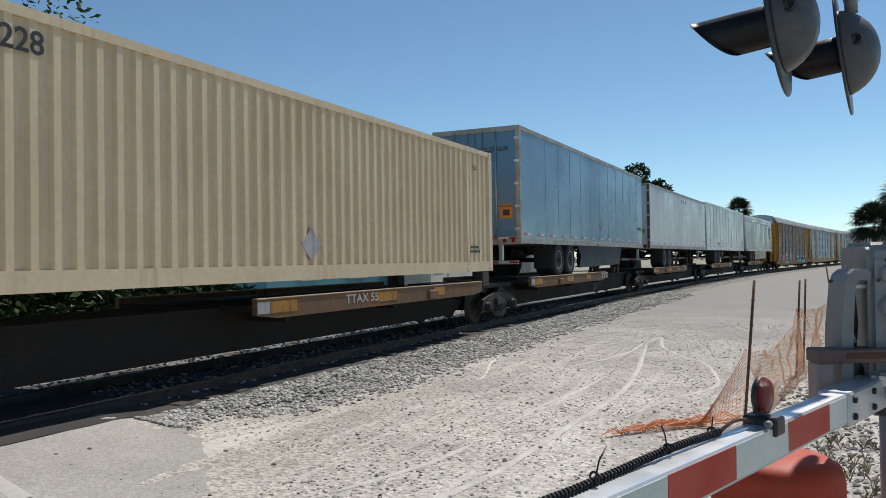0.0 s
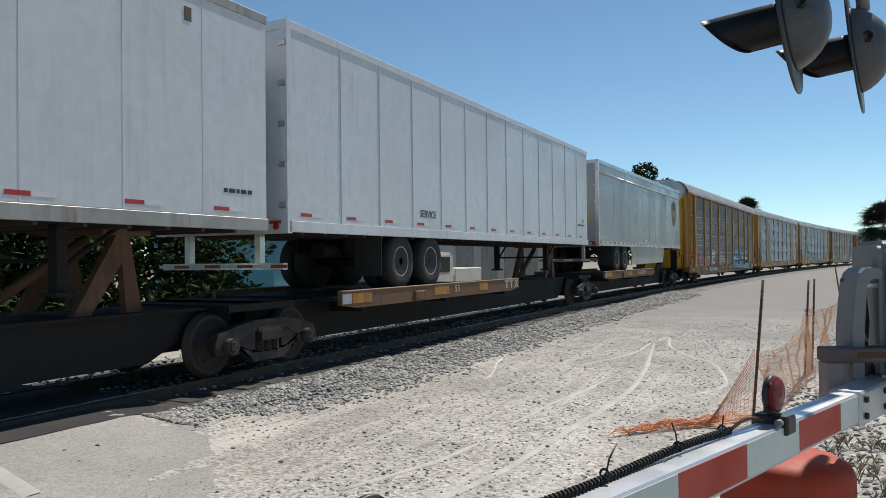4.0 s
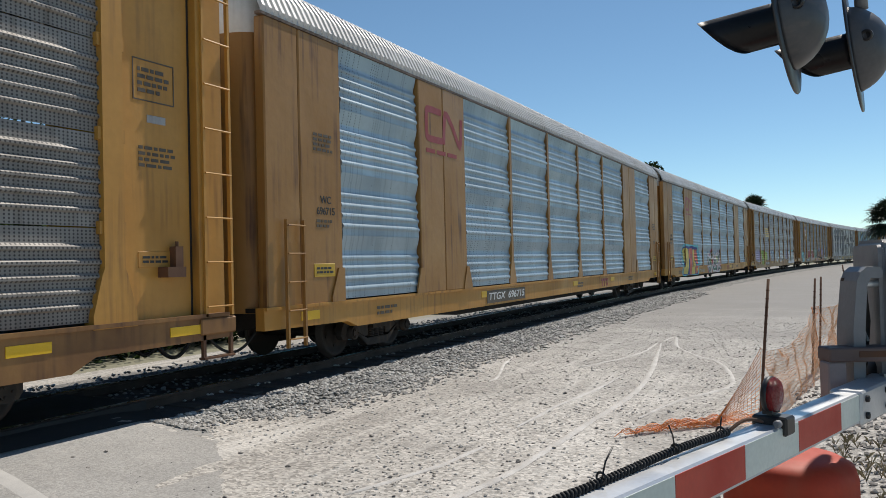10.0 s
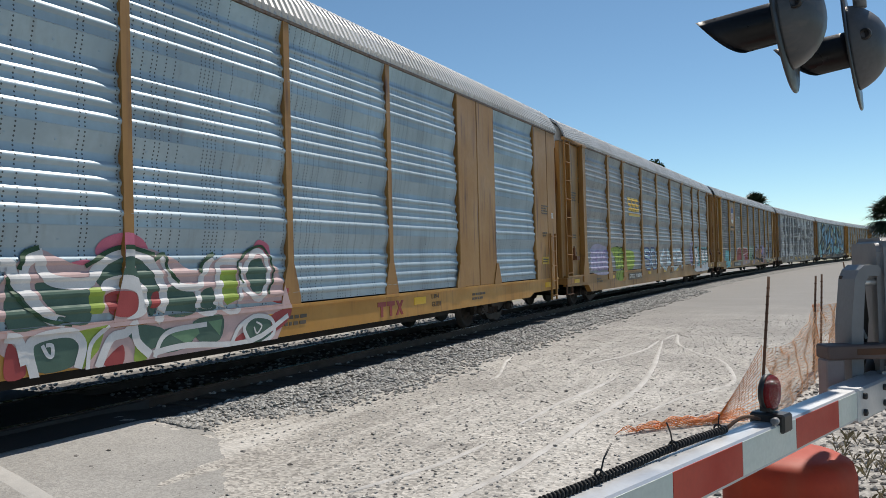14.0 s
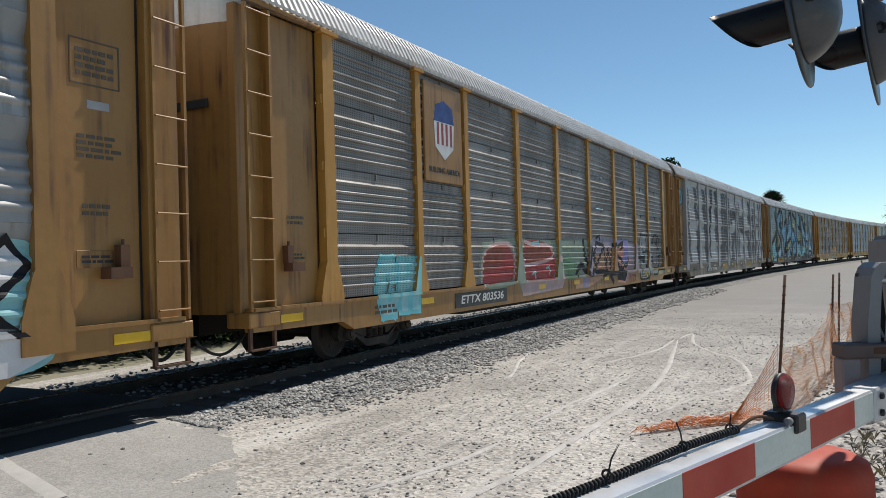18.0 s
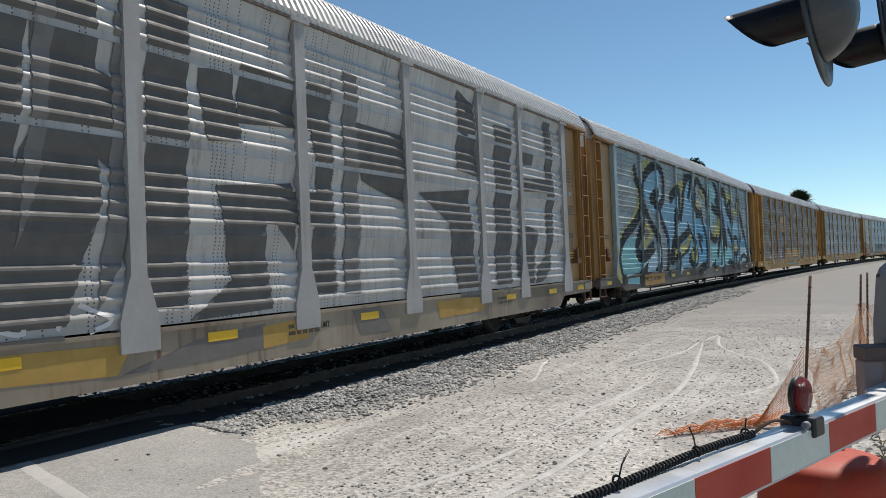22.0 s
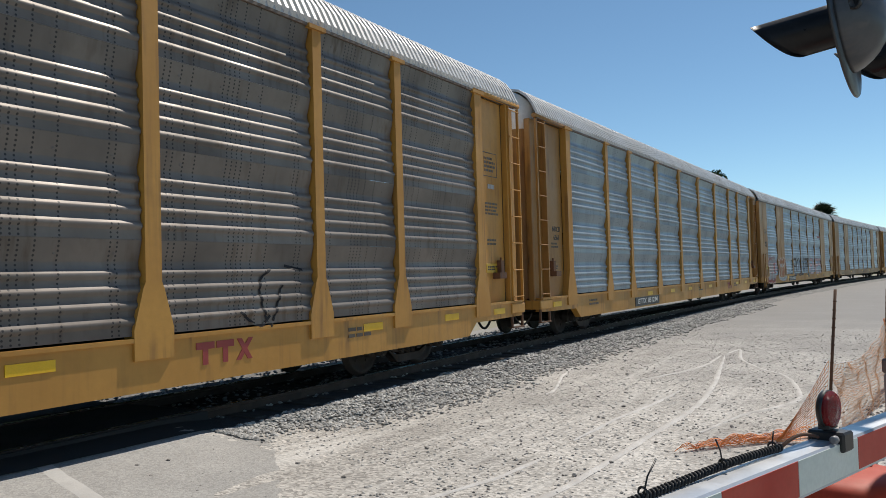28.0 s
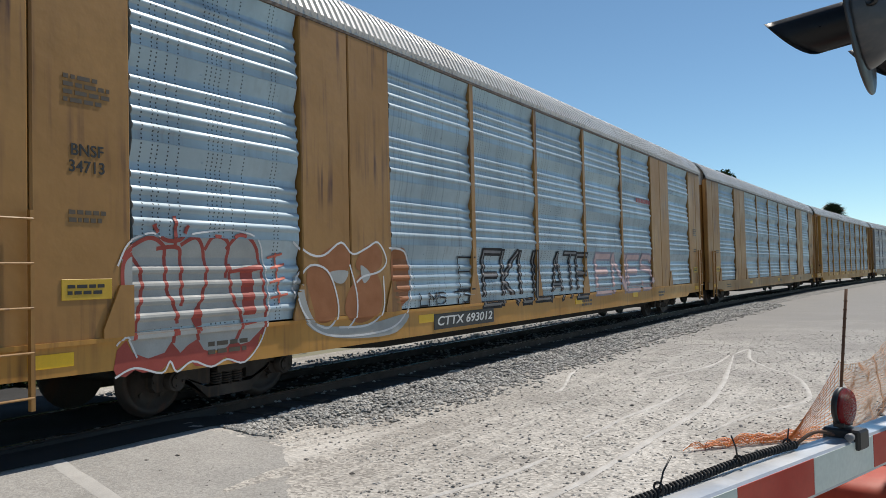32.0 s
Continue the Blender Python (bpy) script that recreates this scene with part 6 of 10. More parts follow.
g.area(green_deep, [(-2.67, 0.90), (-2.47, 1.00), (-2.17, 0.94), (-2.17, 0.74), (-2.27, 0.63), (-2.62, 0.63)], True)
g.area(green_deep, [(-1.17, 0.84), (-0.87, 0.91), (-0.57, 0.81), (-0.67, 0.66), (-1.07, 0.64)], True)
g.area(green_deep, [(-0.57, 0.95), (-0.07, 0.99), (-0.12, 0.69), (-0.47, 0.70)], True)
g.area(green_deep, [(0.38, 0.87), (0.63, 0.94), (0.88, 0.83), (0.83, 0.60), (0.53, 0.57), (0.38, 0.69)], True)
g.area(green_deep, [(-1.57, 0.91), (-1.37, 0.98), (-1.02, 0.89), (-1.22, 0.69)], True)
g.area(green_spray, [(-0.97, 0.85), (-0.52, 0.94), (-0.47, 0.80), (-0.67, 0.69)])
g.area(green_spray, [(-0.32, 0.93), (-0.07, 0.94), (-0.12, 0.74)])
g.line(white_spray, 0.12, [(-2.92, 1.67), (-2.87, 1.66), (-2.82, 1.51), (-2.67, 1.34), (-2.52, 1.16), (-2.37, 1.10)], True)
g.line(white_spray, 0.1, [(-2.72, 1.45), (-2.72, 1.64), (-2.57, 1.80)], True)
g.line(white_spray, 0.12, [(-2.57, 1.77), (-2.52, 1.58), (-2.37, 1.49), (-2.02, 1.47), (-1.92, 1.59), (-1.72, 1.74), (-1.47, 1.80), (-1.22, 1.70), (-1.07, 1.51), (-1.02, 1.24), (-1.12, 1.03)], True)
g.line(white_spray, 0.09, [(-1.02, 1.73), (-0.92, 1.57), (-0.82, 1.40), (-0.47, 1.36), (-0.37, 1.52), (-0.22, 1.68)], True)
g.line(white_spray, 0.09, [(-0.47, 1.28), (-0.47, 1.08), (-0.22, 1.07), (-0.12, 1.41), (-0.07, 1.65), (0.28, 1.65)], True)
g.line(white_spray, 0.07, [(-0.07, 1.40), (-0.07, 1.08), (0.23, 1.06), (0.33, 1.61)], True)
g.line(white_spray, 0.08, [(0.38, 1.53), (0.58, 1.76), (0.78, 1.77), (0.88, 1.52), (0.78, 1.28), (0.63, 1.15), (0.38, 1.31), (0.33, 1.46)], True)
g.line(white_spray, 0.1, [(-2.67, 0.61), (-2.72, 0.86), (-2.62, 0.96), (-2.27, 0.98), (-2.12, 0.85), (-2.17, 0.65)], True)
g.line(white_spray, 0.04, [(-2.52, 0.88), (-2.47, 0.87), (-2.47, 0.77), (-2.52, 0.78), (-2.57, 0.87)], True)
g.line(white_spray, 0.1, [(-1.92, 0.62), (-1.77, 0.87), (-1.57, 0.91), (-1.47, 0.99), (-1.42, 0.80), (-1.27, 0.66)], True)
g.line(white_spray, 0.06, [(-1.17, 0.62), (-1.07, 0.80), (-0.87, 0.88), (-0.37, 0.90)], True)
g.line(white_spray, 0.07, [(-1.17, 0.65), (-0.67, 0.68), (0.43, 0.61), (1.23, 0.88)], True)
g.line(white_spray, 0.06, [(0.43, 0.61), (0.33, 0.80), (0.53, 0.93), (0.88, 0.87), (0.93, 0.67), (0.68, 0.56)], True)
g.line(white_spray, 0.025, [(0.53, 0.78), (0.58, 0.70), (0.68, 0.79), (0.58, 0.85)], True)
g.line(white_spray, 0.06, [(0.08, 0.61), (0.23, 0.81), (0.43, 0.90)], True)
g.line(white_spray, 0.1, [(-2.92, 0.99), (-2.82, 0.95), (-2.77, 0.76)], True)
g.line(white_spray, 0.05, [(-2.07, 0.58), (-2.02, 0.84), (-1.82, 0.99)], True)
g.line(green_dark, 0.04, [(-2.92, 1.54), (-2.82, 1.35), (-2.57, 1.14), (-2.27, 1.06)], True)
g.line(green_dark, 0.05, [(-2.57, 1.83), (-2.72, 1.77), (-2.77, 1.64)], True)
g.line(green_dark, 0.05, [(-2.02, 1.65), (-1.72, 1.80), (-1.47, 1.84), (-1.12, 1.76)], True)
g.line(green_dark, 0.045, [(-1.12, 1.70), (-0.97, 1.76), (-0.92, 1.57), (-0.77, 1.44)], True)
g.line(green_dark, 0.05, [(-0.42, 1.55), (-0.32, 1.69), (-0.17, 1.76)], True)
g.line(green_dark, 0.035, [(0.33, 1.39), (0.28, 1.65), (0.58, 1.83), (0.83, 1.83), (0.98, 1.52), (0.83, 1.22)], True)
g.done()
g = Tag(3, "faded purple letters")
g.area(lilac_spray, [(-10.96, 1.91), (-10.46, 2.00), (-9.81, 1.96), (-9.06, 1.79), (-9.06, 1.01), (-11.06, 1.06), (-11.16, 1.52)], True)
g.word("HOKE", purple_spray, 0.05, -10.96, -9.11, 1.11, 1.79)
g.done()
g = Tag(3, "green tag with dark outline")
g.area(lime_spray, [(-8.66, 1.84), (-7.86, 1.92), (-6.96, 1.84), (-5.61, 1.73), (-5.51, 1.38), (-5.91, 1.08), (-6.76, 1.04), (-6.91, 0.73), (-8.16, 0.75), (-8.26, 1.26), (-8.31, 1.55)], True)
g.line(green_dark, 0.035, [(-8.26, 1.89), (-8.26, 1.35), (-7.91, 1.29), (-7.66, 1.84), (-8.06, 1.92)], True)
g.line(green_dark, 0.035, [(-7.56, 1.84), (-7.16, 1.88), (-7.01, 1.53), (-7.56, 1.43), (-7.61, 1.13), (-7.11, 1.06)], True)
g.line(green_dark, 0.035, [(-8.11, 1.20), (-7.96, 0.75), (-7.51, 1.23), (-7.21, 0.70), (-6.91, 1.21)], True)
g.line(green_dark, 0.035, [(-7.81, 1.64), (-7.16, 1.68)], True)
g.area(orange_spray, [(-7.06, 1.21), (-6.76, 1.15), (-6.86, 0.73), (-7.31, 0.66), (-7.16, 0.90)], True)
g.done()
g = Tag(3, "white and blue letters")
g.word("SO", sky_spray, 0.12, -3.81, -1.66, 1.01, 1.85, ink_blue)
g.word("KAER", sky_spray, 0.1, -1.21, 3.94, 0.88, 1.82, white_spray)
g.done()
g = Tag(3, "purple and white outlined piece")
g.area(purple_spray, [(6.10, 2.03), (6.45, 2.12), (6.80, 2.16), (7.15, 2.05), (7.20, 1.58), (7.05, 1.03), (6.60, 0.99), (6.05, 1.04)], True)
g.area(lilac_spray, [(6.45, 1.87), (6.75, 1.99), (7.00, 1.76), (7.00, 1.24), (6.45, 1.16)], True)
g.line(white_spray, 0.09, [(6.20, 1.66), (6.10, 2.13), (6.20, 1.98), (6.35, 2.11), (6.45, 1.93), (6.75, 2.04), (7.00, 1.93), (7.05, 1.58), (7.00, 1.04)], True)
g.line(white_spray, 0.09, [(6.05, 1.07), (6.40, 1.06), (7.05, 1.05)], True)
g.line(white_spray, 0.06, [(6.45, 1.87), (6.50, 1.65), (6.30, 1.60)], True)
g.line(black_spray, 0.05, [(6.10, 2.03), (6.20, 1.90), (6.35, 2.03), (6.30, 1.82), (6.55, 1.95), (6.80, 2.01), (7.00, 1.82), (7.00, 1.53)], True)
g.line(black_spray, 0.05, [(6.10, 1.76), (6.35, 1.82), (6.25, 1.66), (6.50, 1.60), (6.30, 1.50), (6.10, 1.56)], True)
g.line(black_spray, 0.05, [(6.40, 1.38), (6.55, 1.43), (6.55, 1.21), (6.40, 1.12), (6.45, 1.00)], True)
g.line(black_spray, 0.04, [(6.55, 1.27), (6.70, 1.23), (6.65, 1.09), (6.55, 1.13)], True)
g.line(black_spray, 0.04, [(6.10, 1.35), (6.40, 1.36)], True)
g.done()
g = Tag(3, "white letters edged in cyan and black")
g.area(teal_spray, [(7.40, 1.94), (7.70, 1.97), (9.05, 1.92), (9.80, 1.93), (11.55, 1.90), (11.90, 1.46), (11.70, 1.11), (11.80, 0.75), (10.90, 0.62), (7.30, 0.67), (7.45, 1.21)], True)
g.word("P", white_spray, 0.3, 7.55, 8.55, 0.73, 1.87, black_spray)
g.word("Y", white_spray, 0.27, 8.70, 9.50, 0.60, 1.76, black_spray)
g.word("N", white_spray, 0.27, 9.60, 10.50, 0.73, 1.82, black_spray)
g.word("K", white_spray, 0.25, 10.70, 11.55, 0.77, 1.82, black_spray)
g.area(white_spray, [(7.55, 0.90), (8.45, 0.93), (11.65, 0.98), (11.80, 0.80), (11.35, 0.63), (9.75, 0.61), (7.70, 0.62), (7.30, 0.73)])
g.done()
g = Tag(3, "black scrawl strokes")
g.line(black_spray, 0.03, [(7.20, 1.49), (7.35, 1.46), (7.20, 1.34), (7.35, 1.31)], True)
g.line(black_spray, 0.03, [(7.20, 1.20), (7.40, 1.21)], True)
g.line(black_spray, 0.03, [(7.20, 1.08), (7.35, 1.04), (7.25, 0.93), (7.35, 0.86)], True)
g.done()
g = Tag(4, "teal tag")
g.word("CH", teal_spray, 0.22, -10.47, -9.07, 0.70, 1.63, cyan_spray)
g.done()
g = Tag(4, "red shapes outlined in green and pale pink")
g.area(green_mist, [(-4.12, 1.95), (-3.42, 2.04), (-1.37, 2.04), (1.33, 2.05), (1.23, 1.55), (0.63, 0.95), (-1.02, 1.01), (-1.42, 0.78), (-4.17, 0.79)], True)
g.area(green_mist, [(-6.26, 1.88), (-5.91, 1.96), (-5.16, 2.03), (-4.31, 2.03), (-4.26, 1.62), (-4.36, 1.05), (-6.31, 1.00)], True)
g.area(red_dull, [(-6.21, 1.07), (-6.21, 1.51), (-6.01, 1.80), (-5.41, 1.94), (-4.86, 1.88), (-4.56, 1.63), (-4.56, 1.19), (-4.76, 1.08), (-5.56, 1.06)], True)
g.area(brick_spray, [(-6.21, 1.51), (-5.91, 1.80), (-5.36, 1.91), (-4.91, 1.85), (-5.26, 1.47), (-6.16, 1.30)], True)
g.line(pink_pale, 0.08, [(-6.31, 1.00), (-6.26, 1.51), (-6.06, 1.77), (-5.56, 1.91), (-4.71, 1.91), (-4.46, 1.63), (-4.51, 1.06)], True)
g.area(red_dull, [(-3.82, 1.93), (-3.37, 2.02), (-2.57, 1.99), (-1.97, 1.82), (-1.67, 1.55), (-1.82, 1.05), (-2.92, 1.04), (-3.82, 1.07), (-3.92, 1.50)], True)
g.area(brick_spray, [(-3.87, 1.88), (-3.37, 2.00), (-2.57, 1.99), (-2.02, 1.82), (-2.27, 1.56), (-3.82, 1.47)], True)
g.line(pink_pale, 0.09, [(-3.87, 1.02), (-3.87, 1.55), (-3.82, 1.42), (-2.92, 1.46), (-1.87, 1.59), (-2.12, 1.88), (-3.22, 1.91), (-3.82, 1.99)], True)
g.line(pink_pale, 0.16, [(-1.37, 1.54), (-1.17, 1.46), (-1.22, 0.97), (-1.42, 0.92)], True)
g.area(green_spray, [(-1.02, 1.53), (-0.47, 1.59), (0.13, 1.34), (-0.12, 1.00), (-1.02, 1.03)], True)
g.line(teal_spray, 0.08, [(-3.37, 1.20), (-3.17, 1.21), (-3.12, 1.09)], True)
g.line(teal_spray, 0.08, [(-2.32, 1.31), (-2.17, 1.34), (-2.12, 1.17)], True)
g.line(teal_spray, 0.08, [(-3.32, 1.93), (-2.87, 1.97), (-2.87, 1.89)], True)
g.area(pink_dust, [(-4.17, 0.95), (-3.82, 1.04), (-1.82, 1.01), (-1.07, 0.99), (-1.27, 0.76), (-4.17, 0.68)])
g.area(orange_dust, [(-0.17, 0.98), (0.63, 0.99), (1.23, 0.95), (3.28, 0.96), (2.18, 0.84), (1.18, 0.68), (-0.17, 0.67)])
g.area(violet_dust, [(0.63, 0.99), (1.23, 0.97), (1.03, 0.66), (0.43, 0.68)])
g.done()
g = Tag(4, "spiky black letters over orange and purple")
g.area(violet_mist, [(1.28, 1.98), (2.93, 2.20), (6.18, 1.98), (7.03, 1.92), (6.98, 1.06), (5.03, 0.97), (1.83, 1.00), (1.23, 1.04)], True)
g.area(orange_dust, [(1.88, 1.54), (4.18, 1.80), (5.28, 1.13), (4.13, 1.02), (1.83, 1.04)], True)
g.line(black_spray, 0.2, [(0.03, 1.09), (0.48, 1.34), (0.63, 1.32), (1.23, 1.05)])
g.line(black_spray, 0.17, [(0.83, 2.02), (0.93, 1.56), (1.28, 1.29), (1.58, 1.90), (1.88, 1.54), (1.38, 0.87)])
g.line(black_spray, 0.12, [(2.03, 1.26), (1.88, 1.63), (2.13, 1.99), (2.93, 1.90), (1.83, 1.09)])
g.line(black_spray, 0.12, [(2.93, 1.81), (3.13, 1.22), (3.38, 1.81), (3.68, 1.19), (3.83, 1.80)])
g.line(black_spray, 0.13, [(3.93, 1.91), (5.13, 2.05), (4.38, 1.70), (5.23, 1.63), (4.38, 1.48), (5.03, 1.19), (5.83, 1.51), (5.43, 1.12)])
g.line(black_spray, 0.15, [(1.83, 1.09), (2.88, 1.08), (3.68, 0.99), (5.03, 1.01)])
g.line(black_spray, 0.18, [(2.68, 0.95), (3.28, 1.09), (3.78, 0.73)])
g.line(black_spray, 0.1, [(2.13, 2.13), (2.43, 2.20), (2.53, 2.09)], True)
g.area(violet_bright, [(4.51, 1.99), (4.71, 2.08), (5.91, 2.08), (5.96, 1.83), (5.81, 1.47), (5.61, 1.33), (5.16, 1.38), (5.11, 1.61), (4.41, 1.63), (4.41, 1.89)], True)
g.area(coral_pale, [(4.41, 1.83), (4.81, 1.89), (5.36, 2.06), (5.41, 1.83), (5.16, 1.49), (5.06, 1.33), (5.61, 1.24), (6.06, 1.46), (6.31, 1.32), (5.96, 1.12), (5.41, 1.08), (4.36, 1.22)], True)
g.area(violet_mist, [(5.96, 1.34), (6.66, 1.37), (6.46, 1.12), (5.96, 1.12)], True)
g.area(coral_pale, [(5.26, 0.69), (5.51, 1.00), (5.71, 1.02), (5.61, 0.88), (5.31, 0.63), (4.36, 0.69), (4.36, 0.81)])
g.area(violet_bright, [(5.51, 0.66), (5.61, 0.88), (5.71, 0.99), (5.66, 0.70)])
g.area(black_spray, [(4.31, 1.78), (4.51, 1.91), (4.96, 2.03), (5.31, 2.09), (5.41, 2.04), (5.26, 1.80), (4.81, 1.71), (4.96, 1.89)])
g.area(black_spray, [(4.31, 1.64), (4.61, 1.63), (4.91, 1.51), (5.16, 1.49), (5.11, 1.30), (4.71, 1.46), (4.31, 1.50)])
g.area(black_spray, [(4.31, 1.37), (4.61, 1.36), (5.16, 1.18), (5.36, 1.34), (5.56, 1.27), (5.76, 1.38), (6.06, 1.55), (6.01, 1.46), (5.66, 1.12), (5.41, 1.16), (5.21, 1.05), (4.46, 1.08), (4.31, 1.25)])
g.area(black_spray, [(4.46, 1.11), (5.46, 1.04), (5.51, 0.90), (5.26, 0.69), (4.61, 0.75), (4.31, 0.76), (4.31, 1.02)])
g.line(white_dust, 0.035, [(5.11, 2.07), (5.31, 2.13), (5.36, 2.03), (5.26, 1.80)])
g.line(white_dust, 0.035, [(4.36, 1.41), (4.61, 1.38), (4.81, 1.21)])
g.line(white_dust, 0.035, [(5.16, 1.18), (5.36, 1.34), (5.56, 1.25), (5.71, 1.38), (6.01, 1.52)])
g.done()
g = Tag(4, "grey and pale green outline letters")
g.area(pale_green_spray, [(7.56, 0.96), (8.01, 1.02), (9.01, 1.01), (9.11, 0.92), (8.61, 0.73), (8.11, 0.70), (7.56, 0.75)], True)
g.area(pale_green_spray, [(9.26, 0.93), (10.31, 0.97), (11.51, 0.94), (11.31, 0.78), (9.66, 0.78)])
g.area(grey_light_spray, [(7.11, 1.14), (7.31, 1.41), (7.56, 1.40), (7.56, 1.00), (7.41, 0.91), (7.16, 0.96)], True)
g.area(grey_light_spray, [(7.76, 2.27), (9.21, 2.40), (9.21, 1.58), (8.91, 1.02), (7.76, 1.02)], True)
g.area(grey_light_spray, [(9.01, 2.47), (9.51, 2.50), (9.51, 0.85), (8.91, 0.86)])
g.line(black_spray, 0.081, [(7.86, 2.34), (7.71, 1.97), (7.71, 1.39), (7.81, 1.09), (7.66, 0.74)], True)
g.line(black_spray, 0.0675, [(7.81, 2.31), (8.66, 2.31), (9.31, 2.32)], True)
g.line(black_spray, 0.0945, [(8.66, 2.30), (8.71, 1.75), (8.06, 1.68), (8.11, 1.83)], True)
g.line(black_spray, 0.1755, [(7.61, 1.45), (8.26, 1.44), (8.36, 1.48), (8.16, 1.30)], True)
g.line(black_spray, 0.0675, [(8.31, 1.36), (8.86, 1.02)], True)
g.line(black_spray, 0.081, [(8.71, 1.71), (8.96, 1.66), (8.86, 1.42), (8.71, 1.11)], True)
g.line(black_spray, 0.0675, [(9.21, 2.36), (9.11, 1.66), (9.41, 1.65)], True)
g.line(black_spray, 0.081, [(9.61, 2.04), (9.91, 2.04), (9.91, 2.26), (10.51, 2.32), (10.51, 1.82), (10.31, 1.11)], True)
g.line(black_spray, 0.0675, [(10.51, 1.82), (10.91, 1.82), (10.91, 2.24), (10.61, 2.23), (10.61, 1.82)], True)
g.line(black_spray, 0.0945, [(9.56, 1.44), (9.76, 1.48), (9.71, 1.27), (9.56, 1.30)], True)
g.line(black_spray, 0.0675, [(10.66, 1.50), (11.16, 1.53), (10.91, 1.54), (10.76, 1.08)], True)
g.line(black_spray, 0.081, [(11.36, 1.72), (11.61, 1.52), (11.51, 1.09)], True)
g.line(black_spray, 0.0675, [(8.36, 0.75), (8.61, 0.88), (8.91, 0.62)], True)
g.line(black_spray, 0.0675, [(7.51, 0.93), (7.46, 0.76), (7.66, 0.67), (8.86, 0.70), (9.11, 0.92)], True)
g.line(black_spray, 0.0675, [(9.66, 0.80), (10.31, 0.79), (10.61, 0.95), (11.71, 0.93)], True)
g.line(black_spray, 0.0675, [(7.21, 1.27), (7.31, 1.44), (7.61, 1.39)], True)
g.done()
g = Tag(5, "huge dark grey letter strokes")
g.area(charcoal_spray, [(-11.40, 4.69), (-11.15, 4.69), (-11.10, 3.34), (-10.80, 1.59), (-10.80, 1.03), (-11.25, 1.06), (-11.40, 2.30)])
g.area(charcoal_spray, [(-10.00, 4.81), (-9.40, 4.78), (-9.30, 3.69), (-8.90, 3.23), (-9.80, 3.14)])
g.area(charcoal_spray, [(-9.70, 2.67), (-8.85, 2.72), (-8.75, 0.99), (-9.40, 1.03)])
g.area(charcoal_spray, [(-8.05, 4.84), (-7.45, 4.80), (-7.20, 3.59), (-6.75, 1.19), (-7.60, 1.02), (-7.80, 2.93), (-8.00, 3.41)])
g.area(charcoal_spray, [(-6.05, 5.11), (-5.35, 5.06), (-6.30, 4.13), (-6.15, 1.27), (-6.60, 1.40)])
g.area(charcoal_spray, [(-4.90, 4.91), (-4.25, 4.95), (-4.05, 2.81), (-4.25, 2.07), (-4.95, 2.29)])
g.area(charcoal_spray, [(-2.65, 4.94), (-1.80, 4.93), (-1.80, 2.37), (-2.30, 1.01), (-3.40, 1.05), (-2.45, 3.29)])
g.area(charcoal_spray, [(-1.15, 4.80), (-0.55, 4.74), (-0.70, 1.23), (-1.30, 1.25)])
g.area(charcoal_spray, [(0.25, 4.23), (1.60, 4.17), (1.85, 3.58), (0.20, 3.47)])
g.area(charcoal_spray, [(-0.00, 2.63), (2.05, 2.70), (2.00, 2.21), (0.15, 2.23)])
g.area(charcoal_spray, [(-4.89, 3.92), (-4.39, 3.85), (-4.44, 2.12), (-5.04, 2.17), (-4.89, 2.99)])
g.area(charcoal_spray, [(-2.99, 4.89), (-2.49, 4.89), (-2.64, 3.25), (-2.84, 1.80), (-3.04, 1.04), (-3.64, 1.08), (-3.19, 2.63)])
g.area(charcoal_spray, [(-2.14, 4.76), (-1.84, 4.81), (-2.04, 3.32), (-2.44, 2.68), (-2.29, 4.04)])
g.area(charcoal_spray, [(-1.94, 3.80), (-1.64, 3.69), (-1.69, 2.74), (-1.94, 2.95)])
g.area(charcoal_spray, [(-0.44, 4.03), (0.11, 4.12), (0.26, 3.23), (-0.34, 3.18)])
g.area(charcoal_spray, [(-0.19, 2.66), (1.21, 2.79), (1.21, 1.87), (0.61, 2.41), (0.71, 1.12), (-0.69, 1.07), (0.01, 1.51)])
g.area(charcoal_spray, [(1.56, 4.25), (2.11, 4.28), (2.11, 1.25), (1.41, 1.28), (1.76, 2.77)])
g.area(charcoal_spray, [(2.46, 3.86), (4.16, 3.80), (4.06, 2.66), (2.86, 2.94)])
g.area(charcoal_spray, [(4.61, 2.87), (6.46, 3.03), (6.76, 0.93), (5.91, 0.97), (5.61, 2.36)])
g.area(charcoal_spray, [(6.16, 4.94), (6.81, 4.77), (6.86, 3.31), (6.01, 3.38)])
g.area(charcoal_spray, [(9.11, 3.47), (10.81, 3.55), (10.81, 3.23), (9.06, 3.17)])
g.area(charcoal_spray, [(7.76, 4.49), (8.61, 4.51), (8.31, 1.00), (7.56, 1.03)])
g.area(charcoal_spray, [(9.06, 2.44), (9.91, 2.30), (9.56, 1.10), (8.91, 1.12)])
g.area(charcoal_spray, [(10.56, 5.09), (11.01, 5.21), (11.06, 3.01), (10.66, 1.42), (10.11, 1.12), (9.66, 1.09), (9.86, 1.46), (10.41, 1.71), (10.61, 3.32)])
g.area(charcoal_spray, [(9.21, 4.11), (9.81, 4.08), (9.81, 3.82), (9.21, 3.77)])
g.area(charcoal_spray, [(8.76, 2.33), (8.91, 2.31), (8.86, 1.27), (8.66, 1.26)])
g.area(grey_mid_spray, [(-2.44, 4.91), (-2.19, 4.90), (-2.44, 2.68), (-2.74, 1.87), (-2.54, 3.26)])
g.area(grey_mid_spray, [(-1.59, 4.41), (-1.39, 4.29), (-1.54, 1.79), (-1.89, 1.26), (-1.69, 2.58)])
